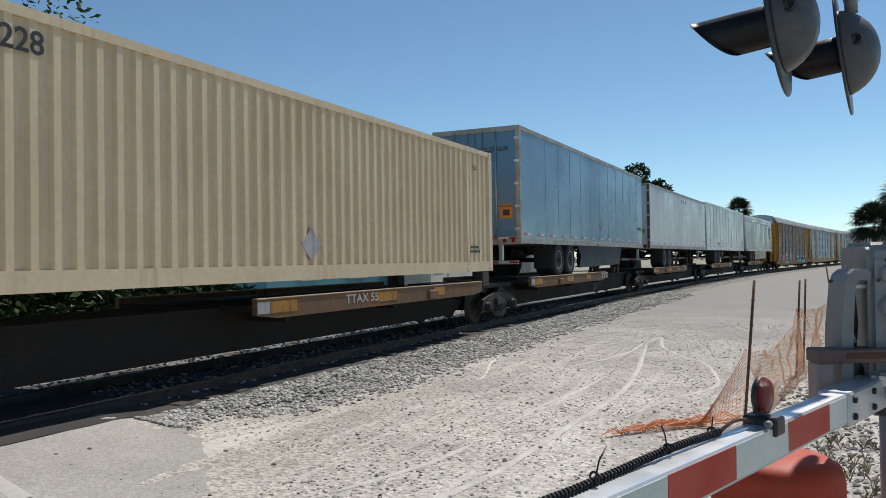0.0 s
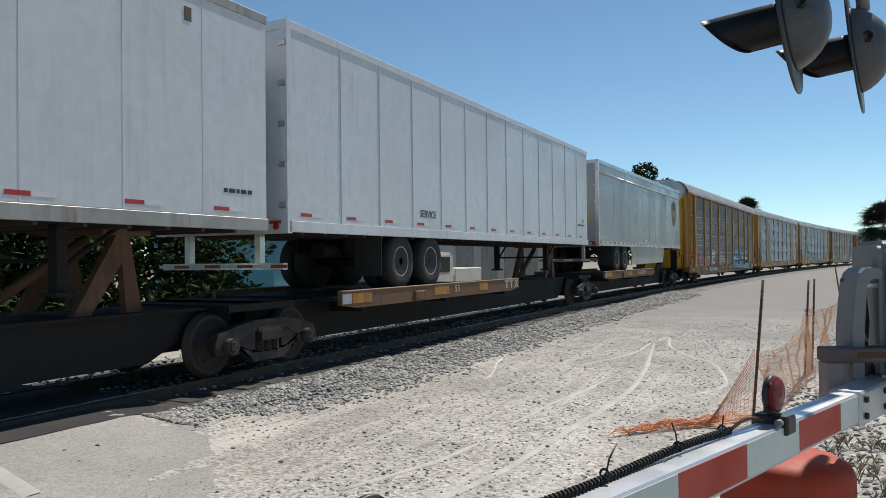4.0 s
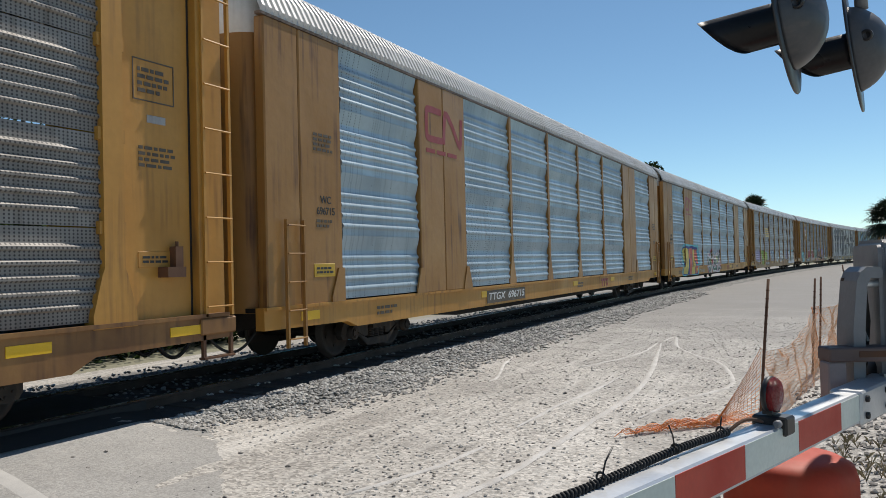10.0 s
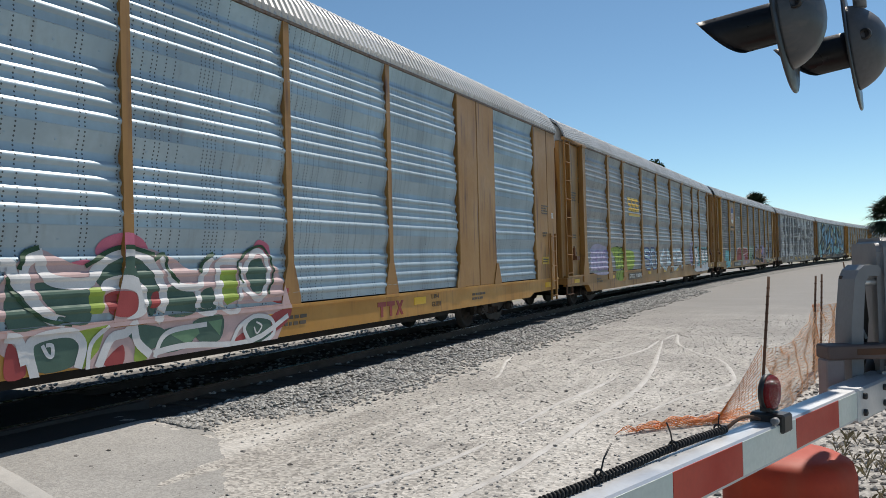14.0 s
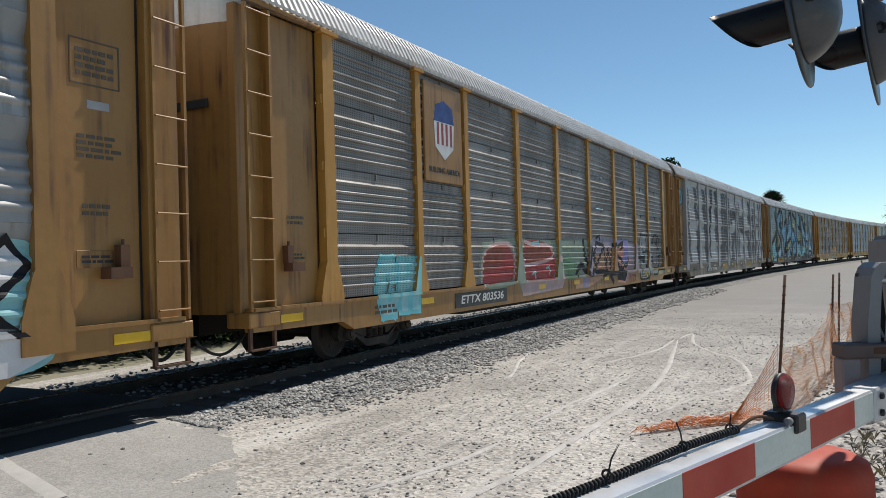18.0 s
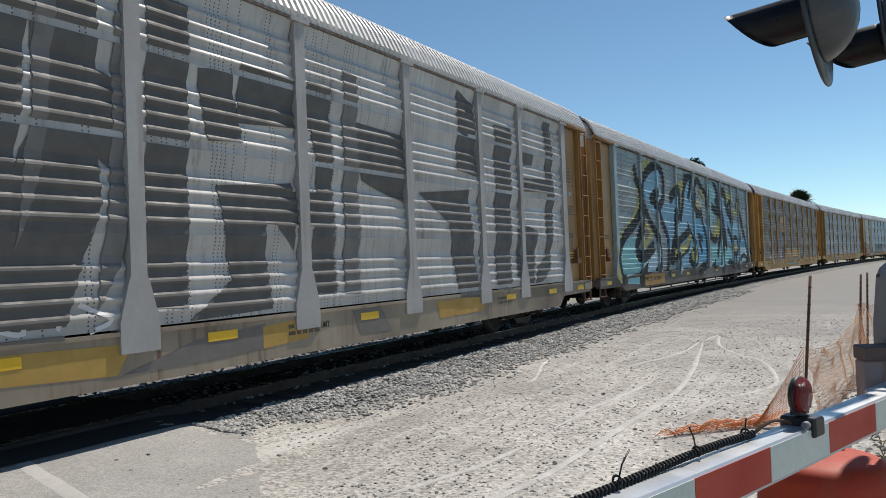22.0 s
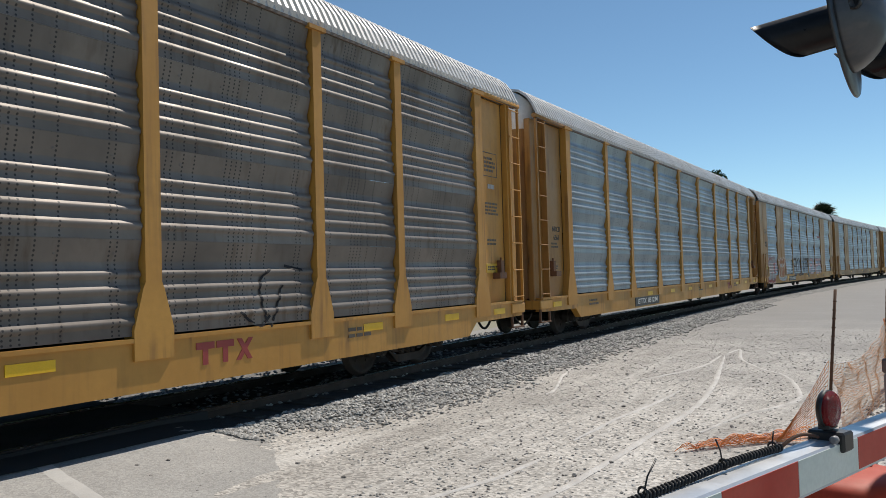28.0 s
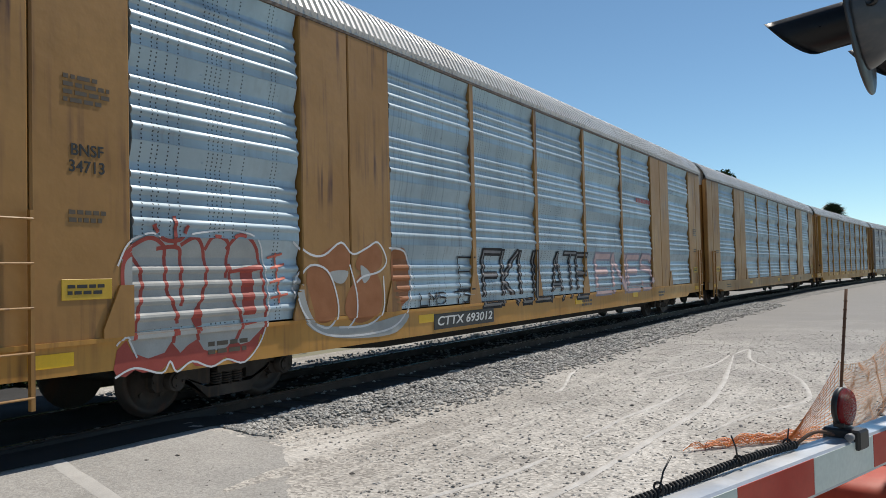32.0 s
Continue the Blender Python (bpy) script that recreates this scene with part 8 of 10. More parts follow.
g.line(white_spray, 0.03, [(-9.14, 1.52), (-8.86, 1.74), (-8.51, 1.67), (-8.32, 1.35), (-8.29, 1.04), (-8.48, 0.89), (-8.71, 0.95)], True)
g.line(white_spray, 0.03, [(-8.01, 1.74), (-7.86, 1.34), (-7.87, 1.01), (-8.04, 0.86)], True)
g.line(white_spray, 0.03, [(-7.20, 1.57), (-7.21, 1.06), (-7.58, 0.87), (-8.23, 0.88)], True)
g.line(white_spray, 0.03, [(-7.03, 2.00), (-6.57, 1.96), (-6.37, 1.65), (-6.49, 1.11), (-6.85, 0.82), (-7.44, 0.74), (-8.23, 0.76), (-8.71, 0.87), (-9.04, 1.15), (-9.16, 1.45)], True)
g.done()
g = Tag(9, "black outline letters")
g.word("EKULATE", grey_spray, 0.05, -3.98, 1.52, 0.96, 2.01, black_spray)
g.word("LMS TS", black_spray, 0.03, -6.18, -4.48, 1.06, 1.29)
g.word("E", black_spray, 0.03, -4.88, -4.28, 1.29, 1.89)
g.done()
g = Tag(9, "pink letters")
g.word("ENES", pink_pale, 0.13, 2.02, 7.07, 0.98, 2.01, violet_mist)
g.done()


# ---- boards, numbers and labels ----
def plate(car, name, y0, y1, z0, z1, x, material, label="", thick=0.008):
    return part(name, cbox(x - thick, x + thick * 0.5, y0, y1, z0, z1, 0.003), material, car, label)


def bars(parent, y0, y1, z0, z1, n, x, material, seed=0):
    """Lines of small print, too small to read."""
    rnd = random.Random(seed + n)
    bm = bmesh.new()
    pitch = (z1 - z0) / n
    for i in range(n):
        z = z1 - pitch * (i + 0.5)
        y = y0
        end = y1 - rnd.random() * 0.35 * (y1 - y0)
        while y < end:
            w = rnd.uniform(0.05, 0.16) * (y1 - y0) / 0.6
            box(bm, x, x + 0.003, y, min(y + w, y1), z - pitch * 0.28, z + pitch * 0.28)
            y += w + 0.03 * (y1 - y0) / 0.6
    return part("small_print", bm, material, parent)


def end_letters(car, lines, x, size, leaf=1):
    for i, (txt, z) in enumerate(lines):
        m = Matrix.Translation((x, -HALF - 0.006 + 0.04 * (abs(x) - 0.3), z)) @ Matrix.Rotation(radians(4 * (1 if x > 0 else -1)), 4, "Z") @ front_text(0, 0, 0)
        letters(txt, size, car, m, plain_black, squeeze=0.95)


def red_mark(car, y, z, size):
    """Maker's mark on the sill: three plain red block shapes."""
    bm = bmesh.new()
    for k in range(2):
        y0 = y + k * size * 0.95
        box(bm, SKIN - 0.013, SKIN - 0.008, y0, y0 + size * 0.85, z + size * 0.55, z + size * 0.8)
        box(bm, SKIN - 0.013, SKIN - 0.008, y0 + size * 0.3, y0 + size * 0.55, z, z + size * 0.55)
    slab(bm, [(y + 1.9 * size, z), (y + 2.15 * size, z), (y + 2.8 * size, z + 0.8 * size), (y + 2.55 * size, z + 0.8 * size)], SKIN - 0.013, SKIN - 0.008)
    slab(bm, [(y + 2.5 * size, z), (y + 2.75 * size, z), (y + 2.2 * size, z + 0.8 * size), (y + 1.95 * size, z + 0.8 * size)], SKIN - 0.0125, SKIN - 0.0075)
    return part("sill_mark", bm, logo_red, car, "faded red block mark on the sill")


def board(car, text, y0, y1, z0, z1, back=plain_black, ink=None):
    ob = plate(car, "number_board", y0, y1, z0, z1, SKIN - 0.006, back, "black number board with white figures")
    letters(text, (z1 - z0) * 0.80, ob, side_text(SKIN, (y0 + y1) / 2, (z0 + z1) / 2), ink or plain_white, squeeze=min(1.62, (y1 - y0) * 1.24 / (len(text) * (z1 - z0) * 0.80 * 0.58)), shear=0.18, weight=0.003)


AR = CARS
board(AR[0], "TTGX  964202", -8.05, -5.25, 0.62, 0.99)
board(AR[1], "TTGX  696715", -5.92, -3.52, 0.65, 0.93, faded_black)
place_text(AR[2], "TTGX 696751", 0.22, -4.6, 0.76, pale_number, 1.2, SKIN - 0.008)
board(AR[3], "ETTX  710874", -6.5, -4.5, 0.68, 0.92, faded_black)
board(AR[4], "ETTX 803536", -7.7, -5.1, 0.64, 0.93)
board(AR[5], "ETTX  711498", -7.4, -5.0, 0.55, 0.84, faded_black)
plate(AR[6], "bare_sill_patch", -9.05, -6.55, 0.62, 0.985, SKIN - 0.010, yellow, "unpainted yellow stretch of sill")
board(AR[6], "SOO 515904", -8.75, -7.15, 0.70, 0.95, yellow, plain_black)
place_text(AR[8], "NKCR", 0.17, -12.32, 2.60, plain_black, 1.0, 1.463)
place_text(AR[8], "6561", 0.17, -12.32, 2.40, plain_black, 1.0, 1.463)

board(AR[8], "ETTX  851234", -6.85, -4.4, 0.515, 0.775)
board(AR[9], "CTTX 693012", -5.75, -3.6, 0.66, 0.92)
for i, y in ((1, 3.7), (2, 3.7), (8, 6.2), (7, 4.8), (0, 5.9)):
    red_mark(AR[i], y, 0.66, 0.32)
red_mark(AR[4], 5.95, 0.64, 0.32)
for i, txt, y in ((1, ("WC", "696715"), -12.05), (2, ("WC", "696751"), -12.05), (9, ("BNSF", "34713"), -12.1)):
    for k, row in enumerate(txt):
        place_text(AR[i], row, 0.16, y, 2.86 - 0.16 * k if i == 9 else 2.58 - 0.17 * k, plain_black, 1.0, SKIN + 0.003)
place_text(AR[5], "BNSF33052", 0.12, -12.35, 2.45, faded_black, 1.1, 1.463)
place_text(AR[2], "BI", 0.22, 13.1, 2.74, plain_white, 0.9, SKIN + 0.003)
place_text(AR[2], "GLH18", 0.13, 5.9, 0.76, faded_black, 1.0, SKIN - 0.008)
place_text(AR[2], "L 89-4", 0.12, 5.85, 0.91, faded_black, 1.0, SKIN - 0.008)
place_text(AR[5], "LD LMT", 0.12, 1.7, 0.82, faded_black, 1.0, SKIN - 0.008)
end_letters(AR[0], [("EXCESS", 5.32), ("HEIGHT  CAR", 5.03)], 0.62, 0.17)
end_letters(AR[0], [("HEIGHT  CAR", 5.03)], -0.62, 0.17)
end_letters(AR[0], [("TTGX", 4.70), ("964202", 4.50)], 0.66, 0.17)
end_letters(AR[3], [("EXCESS HEIGHT CAR", 5.15)], 0.68, 0.11)
end_letters(AR[3], [("ETTX", 4.66), ("710874", 4.50)], 0.72, 0.17)
end_letters(AR[5], [("ETTX", 4.62), ("711498", 4.45)], 0.72, 0.17)
end_letters(AR[6], [("HEIGHT CAR", 5.25)], 0.75, 0.11)
end_letters(AR[6], [("SOO", 4.40), ("515904", 4.26)], 0.78, 0.14)
end_letters(AR[8], [("ETTX", 4.60), ("851234", 4.43)], 0.72, 0.16)
# small print and label plates on the end plates
for i, car in enumerate(AR[:11]):
    box_kind = KINDS[i] == "B"
    x = SKIN + 0.003 if box_kind else 1.463
    for d in (-1, 1):
        yc = (-12.1 if d < 0 else 12.45) if box_kind else d * 12.45
        p = plate(car, "label_plate", yc - 0.28, yc + 0.26, 1.62 if not box_kind else 1.42, 1.80 if not box_kind else 1.62, x, label_yellow if box_kind or i in (5, 7) else (yellow if i == 0 else tan), "small yellow warning label")
        bars(p, yc - 0.22, yc + 0.2, 1.66 if not box_kind else 1.46, 1.76 if not box_kind else 1.58, 2, x + 0.005, plain_black, i)
        if d > 0 and not box_kind:
            for ya, yb, za, zb in ((yc - 0.32, yc + 0.30, 3.52, 3.535), (yc - 0.32, yc + 0.30, 3.985, 4.0), (yc - 0.32, yc - 0.305, 3.535, 3.985), (yc + 0.285, yc + 0.30, 3.535, 3.985)):
                part("stencil_frame", box(bmesh.new(), x - 0.001, x + 0.003, ya, yb, za, zb), faded_black, car)
            bars(car, yc - 0.25, yc + 0.22, 3.60, 3.92, 4, x, faded_black, i + 11)
            plate(car, "pale_label", yc - 0.12, yc + 0.16, 3.28, 3.37, x, pale_paint, "small pale label plate")
        if d > 0:
            bars(car, yc - 0.25, yc + 0.3, 2.75, 3.02, 4, x, faded_black, i + 3)
        if i != 0:
            bars(car, yc - 0.2, yc + 0.2, 2.15, 2.3, 2, x, faded_black, i + 5)
        if d < 0 and i in (3, 5, 9, 1, 2):
            bars(car, yc - 0.25, yc + 0.25, 3.3, 3.6, 4, x, faded_black, i + 9)
    for k, y in enumerate((-10.6, 1.0, 7.6) if i not in (0, 6) else ()):
        bars(car, y, y + 0.7, 0.72, 0.90, 2, SKIN - 0.011, faded_black, i * 7 + k)
    if box_kind:
        for y in (-12.7, -6.2, 0.6, 5.0, 12.4):
            part("reflector", box(bmesh.new(), SKIN - 0.018, SKIN - 0.008, y, y + 0.45, 0.80, 0.93), reflector_yellow, car)
# maker's plates and marks
for i in (1, 2):
    g = Tag(i, "red ribbon-like railway mark on the door", "railway_mark")
    g.line(logo_red, 0.13, [(-8.1, 4.55), (-8.6, 4.55), (-8.68, 4.45), (-8.68, 4.1), (-8.6, 3.99), (-8.05, 3.99)], True)
    g.line(logo_red, 0.13, [(-7.95, 3.99), (-7.86, 4.55), (-7.55, 4.35), (-7.2, 3.98), (-7.12, 4.5)], True)
    g.done()
    bars(AR[i], -8.72, -7.05, 3.68, 3.82, 1, SKIN + 0.014, logo_red, 4)
g = Tag(3, "yellow railway mark on the panel", "railway_mark")
for k in range(3):
    y = -6.2 + 0.56 * k
    g.line(reflector_yellow, 0.12, [(y + 0.42, 3.75), (y + 0.05, 3.75), (y + 0.05, 3.55), (y + 0.42, 3.5), (y + 0.42, 3.34), (y + 0.02, 3.34)])
g.line(reflector_yellow, 0.1, [(-6.2, 3.14), (-4.55, 3.14)])
g.done()
p = part("mark_plate", cbox(VALLEY + 0.02, VALLEY + 0.07, -8.75, -7.2, 3.08, 4.95, 0.01), tan, AR[4], "tan plate with a red, white and blue shield")
for nm, pts, mt, x in (("shield", [(-8.32, 4.55), (-7.98, 4.66), (-7.62, 4.55), (-7.55, 4.3), (-7.6, 3.75), (-7.97, 3.52), (-8.34, 3.75), (-8.39, 4.3)], plain_white, 0.074), ("shield_head", [(-8.32, 4.55), (-7.98, 4.66), (-7.62, 4.55), (-7.55, 4.24), (-8.39, 4.24)], logo_navy, 0.077)):
    part(nm, slab(bmesh.new(), pts[::-1], VALLEY + 0.06, VALLEY + x), mt, p)
for k in range(4):
    y = -8.27 + 0.18 * k
    part("stripe", box(bmesh.new(), VALLEY + 0.07, VALLEY + 0.0775, y, y + 0.08, 3.8, 4.22), logo_red, p)
letters("BUILDING AMERICA", 0.15, p, side_text(VALLEY + 0.074, -7.97, 3.3), plain_black, squeeze=0.95)
bm = lathe(bmesh.new(), [(0.44, 0.0), (0.44, 0.006)], Matrix.Translation((1.461, -12.38, 4.2)) @ Matrix.Rotation(radians(90), 4, "Y"), 36)
disc = part("round_mark", bm, logo_teal, AR[5], "round dark teal railway mark with a pale blue cross")
part("mark_centre", lathe(bmesh.new(), [(0.29, 0.0), (0.29, 0.008)], Matrix.Translation((1.462, -12.38, 4.2)) @ Matrix.Rotation(radians(90), 4, "Y"), 32), cyan_spray, disc)
bm = box(bmesh.new(), 1.469, 1.473, -12.58, -12.18, 4.13, 4.27)
box(bm, 1.469, 1.4735, -12.45, -12.31, 3.99, 4.41)
part("cross", bm, logo_teal, disc)
p = part("mark_plate", cbox(VALLEY + 0.02, VALLEY + 0.06, -5.7, -3.6, 2.9, 3.95, 0.01), tan, AR[7], "tan plate with a faded red mark")
bars(p, -5.3, -4.0, 3.35, 3.6, 1, VALLEY + 0.061, logo_red, 2)
bars(AR[9], 5.6, 7.0, 3.5, 3.72, 1, VALLEY + 0.055, logo_red, 3)
part("reflector", lathe(bmesh.new(), [(0.09, 0.0), (0.09, 0.006)], Matrix.Translation((SKIN, -7.0, 1.32)) @ Matrix.Rotation(radians(90), 4, "Y"), 20), logo_red, AR[6], "round red sticker on the post")
bm = tube(bmesh.new(), (1.5, -11.0, 0.42), (1.5, 11.0, 0.42), 0.022, n=6)
for y in (-10.9, -8.2, -5.4, -2.7, 0, 2.7, 5.4, 8.2, 10.9):
    box(bm, 1.48, 1.52, y - 0.03, y + 0.03, 0.42, 0.7)
part("brake_rod", bm, bogie_steel, AR[6], "thin steel rod below the sill")
# rust and the dark name plate of the first autorack
p = part("name_plate", slab(bmesh.new(), [(-12.8, 3.80), (-12.8, 4.08), (-12.0, 4.10), (-12.0, 3.82)][::-1], 1.455, 1.468), faded_black, AR[0], "dark slanted name plate with pale border")
bars(p, -12.72, -12.06, 3.86, 4.04, 1, 1.468, pale_number, 8)
g = Tag(0, "rust and black smears on the end plate", "rust_smear")
rnd = random.Random(5)
for k in range(60):
    y, z = rnd.gauss(-12.42, 0.10), rnd.uniform(2.75, 3.8)
    mt = rust_smear if rnd.random() < 0.55 else rust_brown
    g.line(mt, rnd.uniform(0.012, 0.05), [(y, z), (y + rnd.uniform(-0.03, 0.03), z - 0.12), (y + rnd.uniform(-0.05, 0.05), z - rnd.uniform(0.15, 0.5))], True)
for k in range(26):
    y, z, r = rnd.choice((-12.9, -11.97, -12.8, -12.1)) + rnd.gauss(0, 0.04), rnd.uniform(1.3, 4.8), rnd.uniform(0.012, 0.05)
    g.area(rust_brown, [(y - r, z), (y, z + r * rnd.uniform(0.6, 2)), (y + r, z + r * 0.3), (y + r * 0.4, z - r * rnd.uniform(1, 4))], True)
for k in range(5):
    y = -12.6 + 0.08 * k
    g.line(faded_black, 0.012, [(y, 2.6), (y + 0.06, 2.2), (y - 0.05, 2.0), (y + 0.12, 1.95)], True)
for k in range(6):
    z = 4.6 - 0.5 * k
    g.line(rust_smear, 0.05, [(-11.98, z), (-11.97, z - 0.35)])
g.done()


# ---- lettering on the trailers, container and spine cars ----
def on_side(ob, s_mid, text, size, s, z, x, material, squeeze=1.0):
    letters(text, size, ob, side_text(x, s - s_mid, z), material, squeeze=squeeze)


for u, ob in zip(UNITS, SPINES):
    x = 1.364
    if u == UNITS[0]:
        on_side(ob, u, "TTAX 553879", 0.21, 11.95, 0.97, x, pale_number, 1.35)
    elif u == UNITS[3]:
        on_side(ob, u, "53", 0.21, 59.9, 0.97, x, pale_number, 1.2)
    elif u == UNITS[4]:
        on_side(ob, u, "53", 0.21, 75.7, 0.97, x, pale_number, 1.2)
        on_side(ob, u, "TTAX 553879", 0.21, 78.4, 0.96, x, pale_number, 1.35)
for ob, s, u in ((SPINES[1], 28.3, UNITS[1]), (SPINES[3], 62.7, UNITS[3]), (SPINES[2], 45.5, UNITS[2])):
    bm = bmesh.new()
    for k in range(2):
        y = s - u + 0.32 * k
        box(bm, 1.358, 1.365, y, y + 0.28, 1.02, 1.08)
        box(bm, 1.358, 1.365, y + 0.1, y + 0.18, 0.87, 1.02)
    y = s - u + 0.66
    slab(bm, [(y, 0.87), (y + 0.08, 0.87), (y + 0.3, 1.08), (y + 0.22, 1.08)], 1.358, 1.365)
    slab(bm, [(y + 0.22, 0.87), (y + 0.3, 0.87), (y + 0.08, 1.08), (y, 1.08)], 1.358, 1.3655)
    part("sill_mark", bm, pale_number, ob, "pale block mark")
mid = (1.75 + 17.95) / 2
on_side(container_1, mid, "60228", 0.34, 5.1, 3.86, 1.296, plain_black, 1.0)
on_side(container_1, mid, "53", 0.16, 16.9, 3.75, 1.296, plain_black, 0.9)
bars(container_1, 16.6 - mid, 17.2 - mid, 1.75, 1.95, 2, 1.295, plain_black, 3)
part("placard", slab(bmesh.new(), [(10.25 - mid, 1.62), (10.25 - mid - 0.26, 1.88), (10.25 - mid, 2.14), (10.25 - mid + 0.26, 1.88)][::-1], 1.285, 1.297), pale_paint, container_1, "weathered grey diamond placard holder")
mid = (20.05 + 36.0) / 2
on_side(trailer_b, mid, "CTLZ532635", 0.17, 35.3, 2.86, 1.293, plain_black, 0.95)
bm = bmesh.new()
for a, b in (((0, 0.24), (0.22, 0)), ((0.22, 0), (0, -0.24)), ((0, -0.24), (-0.22, 0)), ((-0.22, 0), (0, 0.24)), ((-0.11, 0.06), (0.11, 0.06)), ((-0.11, -0.06), (0.11, -0.06))):
    tube(bm, (1.297, 28.6 - mid + a[0], 2.84 + a[1]), (1.297, 28.6 - mid + b[0], 2.84 + b[1]), 0.012, n=5)
part("placard_holder", bm, alloy, trailer_b, "thin metal diamond placard holder")
letters("CTLZ532635", 0.17, trailer_b, front_text(0.55, -hb - 0.04, 4.62), plain_black, squeeze=0.95)
p = part("warning_sign", cbox(0.72, 1.08, -hb - 0.045, -hb - 0.03, 2.72, 3.12, 0.004), sign_orange, trailer_b, "orange warning sign")
letters("CAUTION", 0.075, p, front_text(0.9, -hb - 0.048, 3.05), plain_black)
part("sign_mark", slab(bmesh.new(), [(0.0, 2.8), (0.0, 2.96), (0.004, 2.96), (0.004, 2.8)], 0.8, 1.0), plain_black, p).matrix_basis = Matrix.Translation((0, -hb - 0.05, 0))
mid = (54.1 + 70.65) / 2
on_side(trailer_v, mid, "53'", 0.16, 70.1, 2.80, 1.293, plain_black, 0.9)
bars(trailer_v, 69.5 - mid, 70.5 - mid, 2.62, 2.72, 1, 1.292, plain_black, 5)
on_side(trailer_v, mid, "SERVICE", 0.2, 58.7, 2.50, 1.293, faded_black, 1.0)
mid = (37.55 + 53.6) / 2
bars(trailer_w, 52.7 - mid, 53.3 - mid, 2.5, 2.6, 1, 1.292, plain_black, 6)
for y in (45.6, 46.2, 46.8, 52.0):
    part("vent_plate", cbox(1.28, 1.298, y - mid, y - mid + 0.12, 4.62, 4.80, 0.004), faded_black, trailer_w)
for x0, x1 in ((1.20, 1.316), (-1.316, -1.20)):
    part("door_post", cbox(x0, x1, -hw1 - 0.056, -hw1 + 0.05, 2.05, 5.06, 0.01), rusty, trailer_w, "rust-brown rear door post")
part("door_patch", box(bmesh.new(), 0.2, 1.1, -hw1 - 0.04, -hw1 - 0.034, 2.75, 2.95), green_spray, trailer_w)
mid = (72.1 + 87.7) / 2
y = 86.1 - mid
sh = part("shield", slab(bmesh.new(), [(y - 0.58, 4.3), (y, 4.45), (y + 0.58, 4.3), (y + 0.58, 3.7), (y + 0.4, 3.35), (y, 3.1), (y - 0.4, 3.35), (y - 0.58, 3.7)][::-1], 1.286, 1.294), logo_brown, trailer_u, "brown shield mark with gold strokes")
for k in range(3):
    part("gold_stroke", box(bmesh.new(), 1.29, 1.298, y - 0.34 + 0.25 * k, y - 0.2 + 0.25 * k, 3.6 - 0.05 * (k == 1), 3.98), logo_gold, sh)
p = part("warning_sign", cbox(0.35, 0.95, -hu - 0.045, -hu - 0.03, 2.85, 3.25, 0.004), label_yellow, trailer_u, "yellow warning sign on the door")
letters("CAUTION", 0.1, p, front_text(0.65, -hu - 0.048, 3.17), plain_black)
bm = bmesh.new()
for k in range(3):
    box(bm, 0.42, 0.9, -hu - 0.05, -hu - 0.045, 2.9 + 0.07 * k, 2.93 + 0.07 * k)
part("small_print", bm, plain_black, p)


faded_white = paint("faded_white", (0.17, 0.16, 0.145))
AMBER = 0.02
SCRIBBLE = [[(2.30, 0.42), (2.38, 0.36), (2.48, 0.55), (2.42, 0.74), (2.50, 0.70)],
            [(2.60, 0.40), (2.64, 0.62), (2.72, 0.86), (2.85, 0.82), (2.88, 0.66), (2.78, 0.50), (2.85, 0.42)],
            [(3.00, 0.88), (2.98, 0.72), (3.10, 0.76), (3.16, 0.60), (3.12, 0.44)],
            [(3.30, 0.84), (3.40, 0.90), (3.42, 0.78), (3.55, 0.84), (3.60, 0.70), (3.58, 0.48)]]
# pale scribbles on the beam behind the deck, an amber side lamp on the blue trailer
for k, pts in enumerate(SCRIBBLE):
    bm = bmesh.new()
    fine = smooth_path([Vector((y, z)) for y, z in pts], False)
    for p, q in zip(fine, fine[1:]):
        n = (q - p).orthogonal().normalized() * 0.016
        v = [bm.verts.new((0.7215 if c.y > 0.925 else 0.6215, c.x, c.y)) for c in (p + n, q + n, q - n, p - n)]
        bm.faces.new(v)
    bmesh.ops.recalc_face_normals(bm, faces=bm.faces[:])
    bmesh.ops.remove_doubles(bm, verts=bm.verts[:], dist=0.012)
    part("scribble", bm, faded_white, SPINES[1], "pale chalky scribble")
part("side_lamp", cbox(1.30, 1.335, AMBER - 0.07, AMBER + 0.07, 2.05, 2.12, 0.01), amber_lens, trailer_b, "small amber side lamp")

# hand brake stand at the tail of the last spine platform
stand = part("brake_stand", cbox(0.70, 1.02, 8.55, 8.75, 0.98, 1.95, 0.02), black_steel, SPINES[4], "black hand brake stand with wheel and ladder")
bm = bmesh.new()
q = Matrix.Translation((0.86, 8.90, 1.78)) @ Matrix.Rotation(radians(90), 4, "X")
ring = [Vector((0.27 * math.cos(6.2832 * i / 24), 0.27 * math.sin(6.2832 * i / 24), 0)) for i in range(25)]
path_tube(bm, [q @ p for p in ring], 0.017, 6)
for i in range(5):
    tube(bm, q @ Vector((0, 0, 0)), q @ (ring[int(i * 4.8)]), 0.012, n=5)
part("brake_wheel", bm, black_steel, stand)
for y in (8.5, 8.95):
    part("ladder_rail", tube(bmesh.new(), (1.30, y, 0.28), (1.30, y, 1.72), 0.022, n=8), black_steel, stand)
for z in (0.32, 0.68, 1.05, 1.40, 1.70):
    part("rung", tube(bmesh.new(), (1.30, 8.5, z), (1.30, 8.95, z), 0.014, n=6), lip_worn if z > 1 else black_steel, stand)


